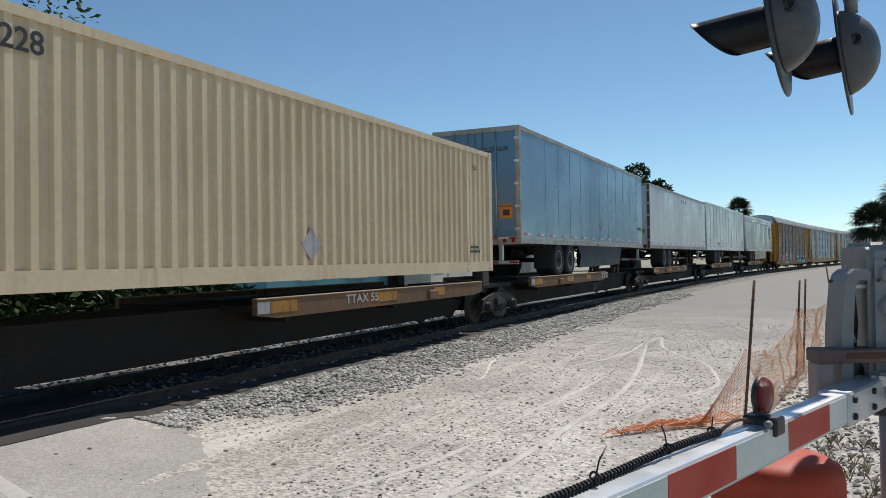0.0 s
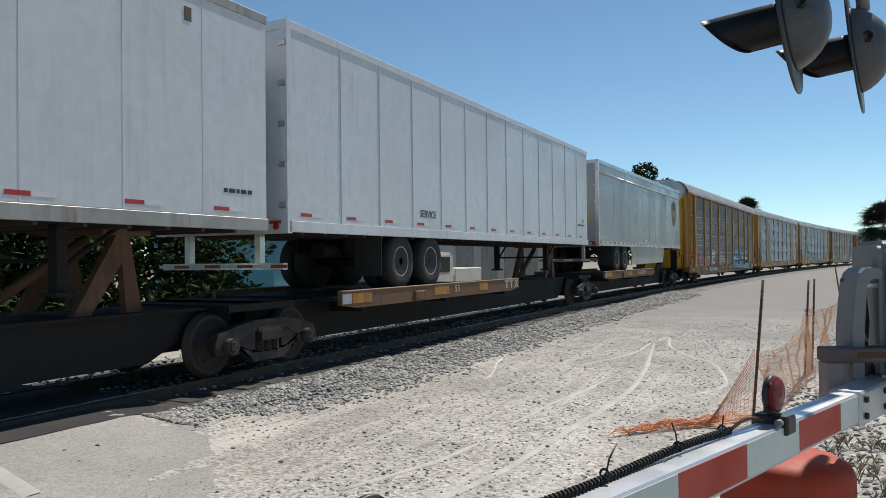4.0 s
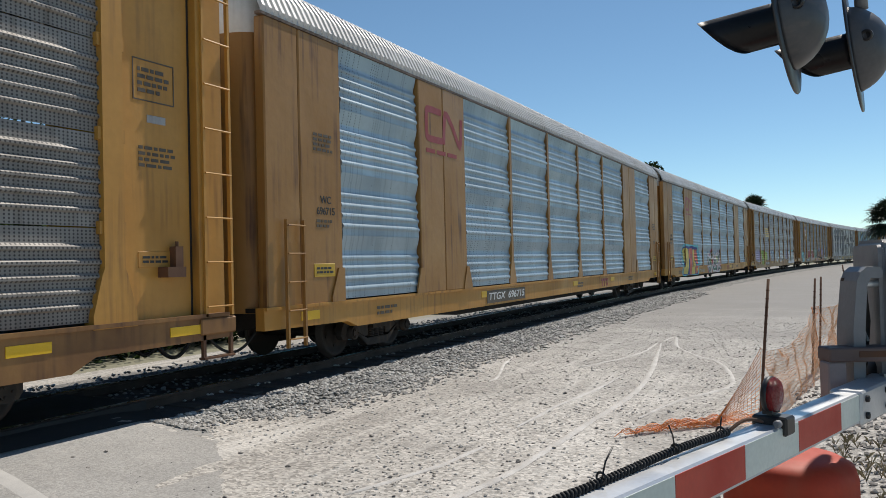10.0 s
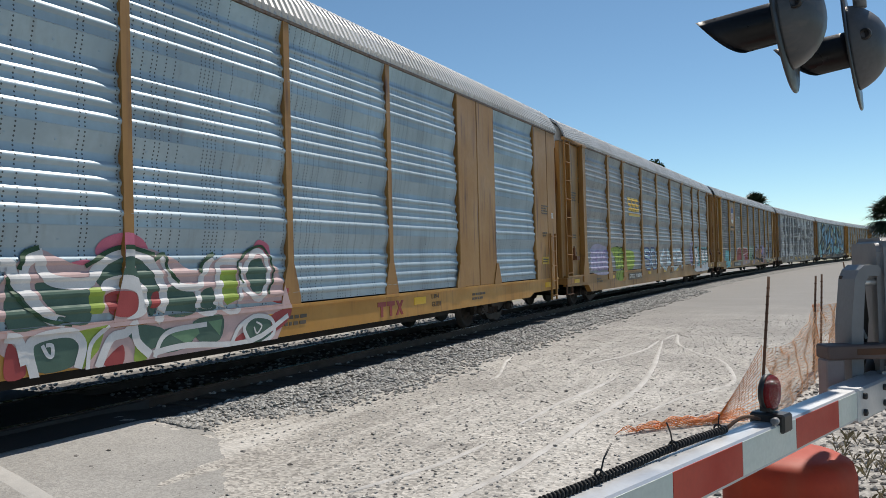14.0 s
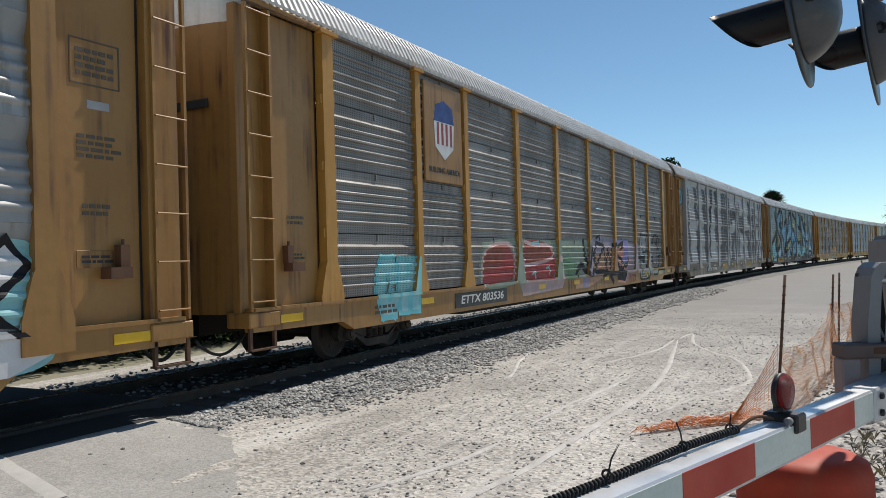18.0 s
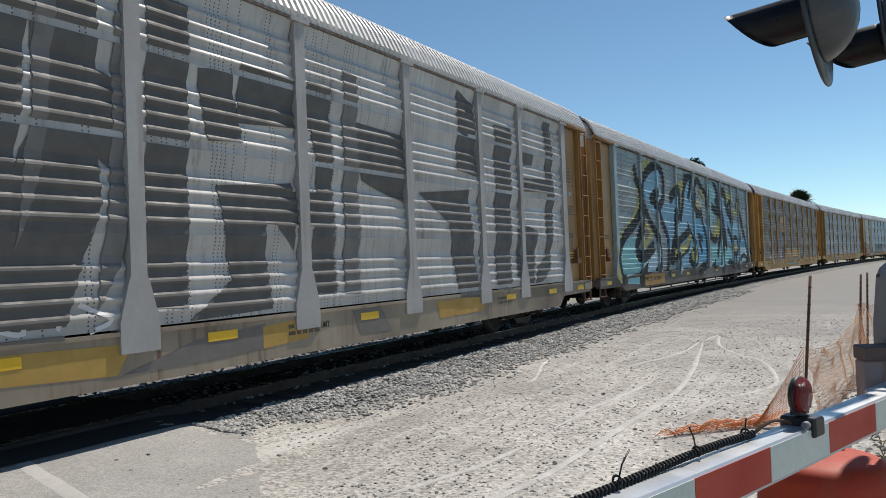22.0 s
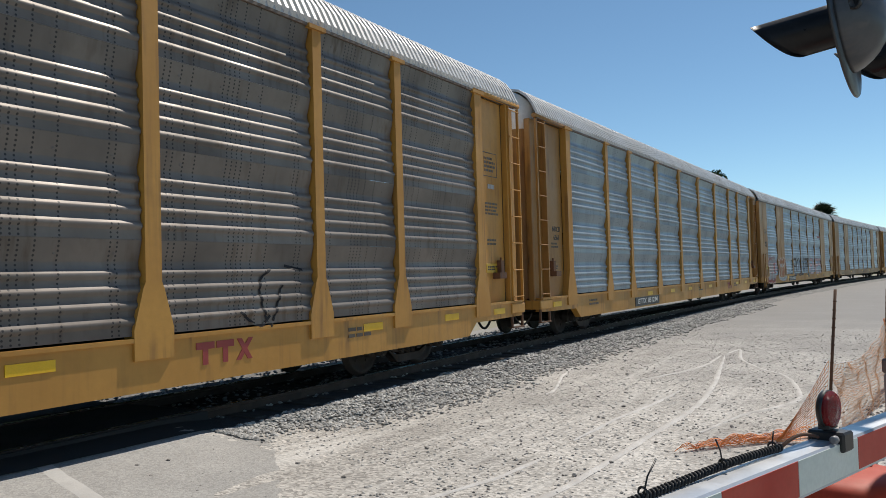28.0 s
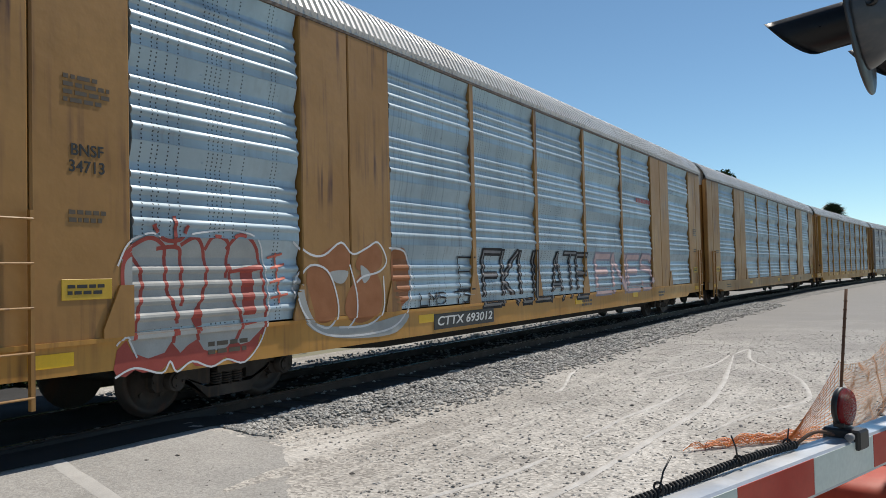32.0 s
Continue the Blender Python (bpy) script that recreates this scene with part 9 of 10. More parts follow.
# ---- scatter helpers ----
def lump_mesh_data(rnd, squash=0.6):
    """A small broken stone: a jittered octahedron with cut corners."""
    v = []
    for x, y, z in ((1, 0, 0), (0, 1, 0), (-1, 0, 0), (0, -1, 0), (0, 0, 1), (0, 0, -1), (0.6, 0.6, 0.5), (-0.6, 0.6, 0.5), (-0.6, -0.6, 0.5), (0.6, -0.6, 0.5)):
        v.append((x * rnd.uniform(0.6, 1.1), y * rnd.uniform(0.6, 1.1), z * squash * rnd.uniform(0.7, 1.2)))
    f = [(0, 1, 6), (1, 2, 7), (2, 3, 8), (3, 0, 9), (0, 6, 9), (1, 7, 6), (2, 8, 7), (3, 9, 8), (6, 7, 4), (7, 8, 4), (8, 9, 4), (9, 6, 4), (1, 0, 5), (2, 1, 5), (3, 2, 5), (0, 3, 5)]
    return v, f


def scatter_stones(name, spots, material, seed, label):
    """spots: (x, y, z, size). All stones in one joined mesh."""
    rnd = random.Random(seed)
    kinds = [lump_mesh_data(rnd) for _ in range(12)]
    vs, fs = [], []
    for x, y, z, r in spots:
        v, f = kinds[rnd.randrange(12)]
        a = rnd.uniform(0, 6.283)
        ca, sa, b = math.cos(a) * r, math.sin(a) * r, len(vs)
        tl = rnd.uniform(-0.4, 0.4)
        vs += [(x + ca * p - sa * q, y + sa * p + ca * q, z + r * (w + tl * p)) for p, q, w in v]
        fs += [tuple(b + i for i in t) for t in f]
    me = bpy.data.meshes.new(name)
    me.from_pydata(vs, [], fs)
    me.materials.append(material)
    return tagged(new(name, me), label, "stones", kind="stuff")


def island_tint(material, amount=0.5):
    """Vary a joined material stone by stone."""
    n, k = material.node_tree.nodes, material.node_tree.links
    b = n["Principled BSDF"]
    src = b.inputs["Base Color"].links[0].from_socket
    g = n.new("ShaderNodeNewGeometry")
    r = n.new("ShaderNodeMapRange")
    r.inputs["To Min"].default_value, r.inputs["To Max"].default_value = 1 - amount, 1 + amount * 0.7
    k.new(g.outputs["Random Per Island"], r.inputs["Value"])
    h = n.new("ShaderNodeHueSaturation")
    k.new(r.outputs[0], h.inputs["Value"])
    k.new(src, h.inputs["Color"])
    k.new(h.outputs[0], b.inputs["Base Color"])


for m_ in (stone_grey, stone_dark, leaf_dark, leaf_mid, leaf_palm, dry_grass):
    island_tint(m_)

rnd = random.Random(11)
spots = []
for i in range(23000):
    s = 6.55 + 34.4 * rnd.random() ** 1.9
    o = rnd.uniform(1.3, 3.3)
    # no stones here, so the bed's shadow-coloured band shows
    if o < 1.42 + 0.12 * noise.noise(Vector((s * 1.7, 8, 0))):
        continue
    edge = bed_edge(s) + 0.16 * noise.noise(Vector((s * 0.8, 3.3, 0))) + 0.2 * noise.noise(Vector((s * 3.1, 5.3, 0)))
    if o > edge - 0.05 + 0.7 * rnd.random() ** 3:
        continue
    x, y, _ = on_line(s, o)
    shape = bed_shape(s)
    z = max(float(np.interp(o, [p for p, q in shape], [q for p, q in shape])), height(x, y) - 0.004 if o > 1.4 else -1)
    spots.append((x, y, z + 0.012, rnd.uniform(0.016, 0.042) * (1 + s / 60)))
for i in range(2500):
    s, o = rnd.uniform(7.2, 30), rnd.uniform(-2.4, 0.9)
    x, y, _ = on_line(s, o)
    spots.append((x, y, -0.14, rnd.uniform(0.025, 0.05)))
scatter_stones("ballast_stones", spots, stone_grey, 5, "grey crushed ballast stones along the track shoulder")

spots = []
for i in range(5200):
    y = 3.2 + 24 * rnd.random() ** 2.3
    x = rnd.uniform(-7.0, 1.0)
    if x < -4.2 and y < 6.4:
        continue
    if noise.noise(Vector((x * 0.45, y * 0.28, 7))) < rnd.uniform(-0.3, 0.5):
        continue
    spots.append((x, y, height(x, y) + 0.002, rnd.choice((0.005, 0.006, 0.007, 0.008, 0.009, 0.011, 0.014, 0.018)) * (1 + y / 60)))
for i in range(70):
    x, y = rnd.uniform(-6.5, 0.5), 4.5 + 16 * rnd.random() ** 1.3
    spots.append((x, y, height(x, y) + 0.005, rnd.uniform(0.02, 0.04)))
scatter_stones("loose_pebbles", spots, stone_dark, 6, "dark loose pebbles strewn over the pale gravel")
pale_pebble = surface("pale_pebble", (0.52, 0.50, 0.46), (0.42, 0.40, 0.37), 3.0, 0.9)
island_tint(pale_pebble, 0.3)
spots = []
for i in range(8000):
    y = 3.5 + 20 * rnd.random() ** 1.6
    x = rnd.uniform(-7.0, 1.0)
    if x < -4.2 and y < 6.4:
        continue
    spots.append((x, y, height(x, y) + 0.001, rnd.uniform(0.010, 0.026)))
scatter_stones("pale_pebbles", spots, pale_pebble, 8, "pale limestone chips over the gravel lot")
spots = [(x, y, height(x, y) + 0.004, rnd.uniform(0.006, 0.013)) for x, y in ((rnd.uniform(-8.0, -4.6), rnd.uniform(3.2, 6.4)) for _ in range(260)) if y < 6.9 - 0.55 * (x + 7.9)]
scatter_stones("road_grit", spots, stone_dark, 9, "small dark grit on the crossing asphalt")
spots = []
for i in range(3200):
    x, y = rnd.uniform(-0.4, 2.6), rnd.uniform(2.6, 12.5)
    spots.append((x, y, height(x, y) + 0.004, rnd.uniform(0.014, 0.045)))
scatter_stones("bank_stones", spots, stone_dark, 10, "mixed stones on the bank under the gate")


def blades(name, spots, material, h, w, seed, label):
    rnd = random.Random(seed)
    vs, fs = [], []
    for x, y, z in spots:
        for j in range(5):
            a, l = rnd.uniform(0, 6.283), h * rnd.uniform(0.5, 1.2)
            dx, dy = math.cos(a), math.sin(a)
            b = len(vs)
            lean = rnd.uniform(0.2, 0.9)
            vs += [(x - dy * w, y + dx * w, z), (x + dy * w, y - dx * w, z), (x + dx * l * lean * 0.5, y + dy * l * lean * 0.5, z + l * 0.7), (x + dx * l * lean, y + dy * l * lean, z + l * 0.85)]
            fs += [(b, b + 1, b + 2), (b + 1, b + 3, b + 2)]
    me = bpy.data.meshes.new(name)
    me.from_pydata(vs, [], fs)
    me.materials.append(material)
    return tagged(new(name, me), label, "grass", kind="stuff")


spots = []
for i in range(1500):
    x, y = rnd.uniform(-0.1, 3.0), rnd.uniform(2.8, 13)
    if noise.noise(Vector((x * 1.2, y * 0.9, 2))) > -0.05:
        spots.append((x, y, height(x, y)))
blades("dry_grass", spots, dry_grass, 0.10, 0.004, 12, "dry straw-coloured grass on the bank by the gate")

# ---- sleepers ----
tie = link_mesh("sleeper", cbox(-1.3, 1.3, -0.11, 0.11, -0.34, -0.165, 0.012), tie_wood)
track = thing("track_sleepers", "dark timber sleepers half sunk in the ballast", "sleepers", kind="structure")
for i in range(110):
    x, y, h = on_line(7.5 + 0.54 * i)
    again("sleeper", tie, track, pose(x, y, 0.03, 0, 0, -math.degrees(h)))

# ---- crossing road ----
def drape(name, pts_fn, nu, nv, lift, material):
    bm = bmesh.new()
    g = []
    for j in range(nv + 1):
        row = []
        for i in range(nu + 1):
            x, y = pts_fn(i / nu, j / nv)
            row.append(bm.verts.new((x, y, height(x, y) + lift * min(1.0, 0.12 + 6 * (1 - j / nv)))))
        g.append(row)
    for j in range(nv):
        for i in range(nu):
            f = bm.faces.new((g[j][i], g[j][i + 1], g[j + 1][i + 1], g[j + 1][i]))
            f.smooth = True
    return part(name, bm, material)


def road_edge(u):
    """From the rail side to the lot side: the ragged end of the asphalt."""
    x = -7.75 + 4.4 * u
    y = float(np.interp(x, (-7.75, -6.5, -5.8, -4.6, -3.6, -3.2), (7.1, 6.9, 6.35, 5.1, 3.3, 1.0)))
    return x, y + 0.16 * noise.noise(Vector((x * 2.2, 1, 0))) + 0.10 * noise.noise(Vector((x * 9, 4, 0))) + 0.05 * noise.noise(Vector((x * 31, 8, 0)))


tagged(drape("road", lambda u, v: (road_edge(u)[0] - 0.4 * (1 - v) * u + u ** 3 * (1 - v * v) * (0.25 * noise.noise(Vector((v * 10, 3, 1))) + 0.04 * noise.noise(Vector((v * 40, 7, 1)))), road_edge(u)[1] * v - 12 * (1 - v)), 160, 60, 0.014, asphalt_old),
       "worn pale asphalt of the crossing road", "road", kind="structure")
tagged(drape("road_line", lambda u, v: (-8.05 + 2.4 * u, 4.86 - 0.60 * u - 0.22 * v - 0.02 * noise.noise(Vector((u * 9, v, 0)))), 24, 2, 0.019, line_paint),
       "worn white edge line on the asphalt", "road marking", kind="structure")
# strip added along the rail; its black stands for the train's shade
tagged(drape("crossing_apron", lambda u, v: (-7.74 + 0.72 * u, -12 + (19.1 + 0.2 * noise.noise(Vector((u * 5, 2, 0)))) * v), 8, 60, 0.026, crossing_shade),
       "black strip added on the road along the rail as the train's shade", "road", kind="structure")
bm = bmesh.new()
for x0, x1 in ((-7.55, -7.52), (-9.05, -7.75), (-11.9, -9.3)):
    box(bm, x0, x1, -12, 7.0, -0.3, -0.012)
tagged(part("crossing_panel", bm, crossing_shade), "asphalt crossing panels between the rails", "road", kind="structure")


def mark(name, pts, w, label, seed=0):
    """A pale rut scraped by a tyre: a thin ribbon on the gravel."""
    bm = bmesh.new()
    rows = []
    pts = [Vector((x, y, 0)) for x, y in pts]
    fine = []
    for i in range(len(pts) - 1):
        p0, p1, p2, p3 = pts[max(i - 1, 0)], pts[i], pts[i + 1], pts[min(i + 2, len(pts) - 1)]
        for k in range(8):
            t = k / 8
            fine.append(0.5 * ((2 * p1) + (p2 - p0) * t + (2 * p0 - 5 * p1 + 4 * p2 - p3) * t * t + (3 * p1 - p0 - 3 * p2 + p3) * t ** 3))
    fine.append(pts[-1])
    n = len(fine)
    for i, p in enumerate(fine):
        d = (fine[min(i + 1, n - 1)] - fine[max(i - 1, 0)]).normalized()
        q = Vector((-d.y, d.x, 0))
        ww = w * (0.55 + 0.6 * abs(noise.noise(Vector((i * 0.31, seed, 0)))) + 0.25) * min(1, 0.3 + 4 * min(i, n - 1 - i) / n)
        row = []
        for k in (-1, -0.4, 0.4, 1):
            a = p + q * ww * (k + 0.25 * noise.noise(Vector((i * 0.7, k * 3, seed))))
            row.append(bm.verts.new((a.x, a.y, height(a.x, a.y) + (0.014 if abs(k) < 1 else 0.001))))
        rows.append(row)
    for a, b in zip(rows, rows[1:]):
        for i in range(3):
            bm.faces.new((a[i], a[i + 1], b[i + 1], b[i])).smooth = True
    bmesh.ops.recalc_face_normals(bm, faces=bm.faces[:])
    return tagged(part(name, bm, track_mark), label, "rut", "tyre ruts", kind="structure")


for i, (w, pts) in enumerate([
    (0.10, [(-3.3, 17.6), (-3.21, 18.7), (-2.88, 16.94), (-2.26, 15.42), (-1.74, 14.49), (-1.41, 13.1), (-1.3, 12.0), (-1.5, 11.25), (-1.8, 10.5), (-2.02, 9.2)]),
    (0.12, [(-3.28, 17.3), (-3.0, 15.4), (-2.75, 13.74), (-2.5, 11.6), (-2.46, 10.13), (-2.53, 8.45), (-2.56, 6.98), (-2.61, 6.25), (-2.84, 5.2), (-3.2, 4.2)]),
    (0.08, [(-3.9, 13.2), (-3.41, 15.02), (-3.36, 17.4)]),
    (0.08, [(-3.2, 8.3), (-3.15, 9.66), (-3.05, 11.0), (-3.0, 12.4)]),
    (0.09, [(-4.8, 11.3), (-4.89, 11.9), (-5.3, 13.2), (-5.6, 14.5)]),
    (0.08, [(-3.6, 5.4), (-3.3, 6.4), (-3.2, 7.4)]),
]):
    mark("tyre_rut", pts, w * 0.44, "pale tyre rut scraped in the gravel", i)

# ---- gate arm ----
ARM0 = Vector((-0.328, 1.885, 0))
AX = Vector((0.31, 0.951, 0)).normalized()
AN = Vector((-AX.y, AX.x, 0))
ARM = Matrix(((AX.x, AN.x, 0, ARM0.x), (AX.y, AN.y, 0, ARM0.y), (0, 0, 1, 0), (0, 0, 0, 1)))
STRIPE, A_LO, A_HI = 0.389, 0.992, 1.098
gate = thing("crossing_gate_arm", "lowered crossing gate arm with red and white reflective stripes", "gate arm", m=ARM)
x0, x1 = -6.2 * STRIPE, 3.62 * STRIPE
bm = bmesh.new()
prof = [(0.0, A_LO), (0.0, A_HI - 0.006), (0.006, A_HI), (0.076, A_HI), (0.082, A_HI - 0.006), (0.082, A_LO), (0.074, A_LO), (0.074, A_HI - 0.010), (0.008, A_HI - 0.010), (0.008, A_LO)]
ends = [[bm.verts.new((x, y, z)) for y, z in prof] for x in (x0, x1)]
for i in range(len(prof)):
    bm.faces.new((ends[0][i], ends[0][(i + 1) % len(prof)], ends[1][(i + 1) % len(prof)], ends[1][i]))
bmesh.ops.recalc_face_normals(bm, faces=bm.faces[:])
part("beam", bm, gate_alloy, gate, "white extruded aluminium channel")
for k in range(-6, 4):
    red = k % 2 == 0
    a, b = k * STRIPE, min((k + 1) * STRIPE, x1)
    bm = box(bmesh.new(), a + 0.0015, b - 0.0015, -0.002, 0.0, A_LO + 0.008, A_HI - 0.006)
    part("stripe", bm, gate_red if red else gate_white, gate)
bm = cbox(3.5 * STRIPE, 5.4 * STRIPE, -0.012, 0.10, A_LO - 0.012, A_HI + 0.006, 0.008)
part("arm_adapter", bm, gate_alloy, gate, "white arm adapter bolted to the beam")
for u in (3.62, 4.25, 4.8):
    for z in (A_LO + 0.022, A_HI - 0.024):
        bm = lathe(bmesh.new(), [(0.013, 0), (0.013, 0.010), (0.006, 0.013)], Matrix.Translation((u * STRIPE, -0.012, z)) @ Matrix.Rotation(radians(90), 4, "X"), 6)
        part("bolt", bm, plain_black, gate)


def arm_lamp(u):
    """A red gate lamp in a black clamp: two lenses back to back."""
    lamp = thing("gate_lamp", "red gate arm lamp in a black clamp on the arm", "lamp", "gate arm lamps", m=ARM @ Matrix.Translation((u * STRIPE, 0.04, A_HI)))
    bm = cbox(-0.034, 0.034, -0.055, 0.05, -0.03, 0.026, 0.006)
    part("clamp", bm, plain_black, lamp)
    bm = bmesh.new()
    m = Matrix.Translation((0, 0, 0.085)) @ Matrix.Rotation(radians(90), 4, "X")
    lathe(bm, [(0.040, 0.003), (0.055, 0.003), (0.056, -0.004), (0.052, -0.014), (0.034, -0.018), (0.01, -0.019)], m, 28)
    box(bm, -0.03, 0.03, -0.012, 0.018, 0.03, 0.05)
    part("housing", bm, plain_black, lamp)
    bm = lathe(bmesh.new(), [(0.053, 0.002), (0.053, 0.010), (0.047, 0.018), (0.026, 0.023), (0.004, 0.025)], m, 28)
    bmesh.ops.recalc_face_normals(bm, faces=bm.faces[:])
    part("lens", bm, red_lens, lamp)
    bm = lathe(bmesh.new(), [(0.011, 0), (0.011, 0.018), (0.007, 0.021)], Matrix.Translation((-0.055, -0.04, 0.012)) @ Matrix.Rotation(radians(-90), 4, "Y"), 12)
    part("knob", bm, grey_paint, lamp)


arm_lamp(1.76)
arm_lamp(-2.35)

cable = thing("coiled_cable", "black coiled lamp cable strapped along the arm", "cable", m=ARM)
bm = bmesh.new()
pts, n = [], 1300
for i in range(n):
    u = i / n
    x = 1.12 * STRIPE - 1.55 * u
    y = 0.066 + 0.010 * math.sin(5 * u)
    a = i * 0.52
    pts.append(Vector((x, y + 0.0075 * math.cos(a), A_HI + 0.012 + 0.0075 * math.sin(a) + 0.004 * math.sin(11 * u))))
path_tube(bm, pts, 0.004, 5)
part("coil", bm, rubber, cable)
pts = [Vector((1.10 * STRIPE + (1.58 - 1.10) * STRIPE * t, 0.062 - 0.02 * t, A_HI + 0.014 + 0.02 * math.sin(3.1 * t))) for t in [i / 12 for i in range(13)]]
part("lead", path_tube(bmesh.new(), pts, 0.005, 6), rusty, cable)
for u, h, lean in ((0.36, 0.075, -0.012), (1.02, 0.05, 0.004), (-0.52, 0.07, 0.02)):
    p = Vector((u * STRIPE, 0.07, A_HI + 0.01))
    bm = path_tube(bmesh.new(), [p, p + Vector((lean, 0.0, h * 0.6)), p + Vector((lean * 2.6, 0, h))], 0.0022, 5)
    for a in range(10):
        c, d = 0.628 * a, 0.628 * (a + 1)
        tube(bm, p + Vector((0, 0.012 * math.cos(c), 0.01 + 0.012 * math.sin(c))), p + Vector((0, 0.012 * math.cos(d), 0.01 + 0.012 * math.sin(d))), 0.003, n=4)
    part("cable_tie", bm, plain_black, cable)

# ---- gate mechanism, mast and flashing lights ----
MU, MW = Vector((0.908, 0.418, 0)), Vector((-0.418, 0.908, 0))
MO = Vector((0.167, 3.582, 0))
MECH = Matrix(((MU.x, MW.x, 0, MO.x), (MU.y, MW.y, 0, MO.y), (0, 0, 1, 0), (0, 0, 0, 1)))
mech = thing("gate_mechanism", "weathered grey crossing gate mechanism with its counterweight bracket", "gate mechanism", m=MECH)
bm = bmesh.new()
slab(bm, [(0.0, 1.02), (0.0, 1.60), (0.01, 1.635), (0.035, 1.655), (0.44, 1.655), (0.47, 1.62), (0.47, 1.02)], 0.03, 0.50)
bmesh.ops.bevel(bm, geom=bm.edges[:], offset=0.022, segments=3, affect="EDGES")
bm.transform(pose(0, 0, 0, 0, 0, -14))
part("housing", bm, grey_paint, mech)
for u, z, r in ((0.105, 1.525, 0.038), (0.125, 1.395, 0.058), (0.27, 1.55, 0.04)):
    bm = lathe(bmesh.new(), [(r * 1.25, 0), (r * 1.25, 0.012), (r, 0.02), (r, 0.034), (r * 0.8, 0.04)], Matrix.Translation((u, 0.0, z)) @ Matrix.Rotation(radians(90), 4, "X"), 24)
    part("round_cover", bm, grey_paint, mech)
for u, z in ((0.095, 1.58), (0.165, 1.485), (0.11, 1.455), (0.17, 1.36), (0.06, 1.5)):
    bm = lathe(bmesh.new(), [(0.007, 0), (0.007, 0.008)], Matrix.Translation((u, -0.022, z)) @ Matrix.Rotation(radians(90), 4, "X"), 6)
    part("bolt", bm, plain_black, mech)
bm = slab(bmesh.new(), [(0.0, 0), (0.0, 0.035), (0.28, 0.035), (0.28, 0)], 0.10, 0.24)
bm.transform(Matrix.Translation((0, -0.02, 1.515)))
part("data_plate", cbox(0.215, 0.30, -0.026, -0.018, 1.50, 1.53, 0.002), gate_alloy, mech)
# counterweight bracket: a deep channel bent over at the top
bm = bmesh.new()
outer = [(-0.095, 1.02), (-0.090, 1.30), (-0.070, 1.49), (-0.055, 1.525), (-0.03, 1.545), (0.02, 1.545), (0.035, 1.53), (0.03, 1.50), (-0.015, 1.50), (-0.030, 1.47), (-0.042, 1.30), (-0.048, 1.02)]
a = [bm.verts.new((u, -0.02, z)) for u, z in outer]
b = [bm.verts.new((u, 0.12, z)) for u, z in outer]
bm.faces.new(a[::-1])
bm.faces.new(b)
for i in range(len(a)):
    bm.faces.new((a[i], a[(i + 1) % len(a)], b[(i + 1) % len(a)], b[i]))
bmesh.ops.recalc_face_normals(bm, faces=bm.faces[:])
part("bracket", bm, grey_paint, mech)
bm = bmesh.new()
vs = [(-0.07, 1.50), (0.02, 1.50), (0.035, 1.32), (0.02, 1.15), (-0.02, 1.02), (-0.07, 1.0), (-0.075, 1.3)]
a = [bm.verts.new((u, 0.09, z)) for u, z in vs]
b = [bm.verts.new((u, 0.115, z)) for u, z in vs]
bm.faces.new(a[::-1])
bm.faces.new(b)
for i in range(len(a)):
    bm.faces.new((a[i], a[(i + 1) % len(a)], b[(i + 1) % len(a)], b[i]))
bmesh.ops.recalc_face_normals(bm, faces=bm.faces[:])
part("web", bm, dark_steel, mech)
for p, q in (((-0.055, 1.17), (0.005, 1.03)), ((0.005, 1.17), (-0.055, 1.03)), ((-0.05, 1.40), (0.015, 1.24))):
    part("rib", tube(bmesh.new(), (p[0], 0.075, p[1]), (q[0], 0.075, q[1]), 0.006, n=6), pale_paint, mech)
part("pin", tube(bmesh.new(), (-0.04, 0.03, 1.475), (0.04, 0.03, 1.475), 0.014, n=10), gate_alloy, mech)
part("shelf", cbox(-0.205, 0.5, -0.06, 0.05, 1.172, 1.228, 0.006), panel_shelf, mech, "flaking pale shelf bar with rust")
part("rust_patch", cbox(-0.09, 0.27, -0.0625, -0.05, 1.19, 1.215, 0.002), rusty, mech)
part("leg", cbox(-0.208, -0.135, -0.05, 0.03, 0.985, 1.172, 0.006), leg_paint, mech)
bm = lathe(bmesh.new(), [(0.02, -0.06), (0.13, -0.05), (0.14, 0.0), (0.13, 0.05), (0.02, 0.06)], Matrix.Translation((0.16, 0.14, 1.06)) @ Matrix.Rotation(radians(90), 4, "X"), 24)
part("pivot_drum", bm, plain_black, mech)
part("pivot_cap", cbox(0.03, 0.3, -0.03, 0.05, 1.055, 1.135, 0.02, 2), gate_alloy, mech)
part("step_bracket", cbox(0.055, 0.22, -0.09, -0.02, 1.118, 1.135, 0.004), pale_paint, mech)
bm = bmesh.new()
tube(bm, (0.3, 0.25, -0.1), (0.3, 0.25, 1.1), 0.09, n=16)
part("pedestal", bm, grey_paint, mech)
pts = [Vector((0.14 + 0.03 * t, -0.02 + 0.02 * t, 1.04 - 0.35 * t - 0.15 * t * t)) for t in [i / 10 for i in range(11)]]
part("cable", path_tube(bmesh.new(), pts, 0.007, 6), rubber, mech)

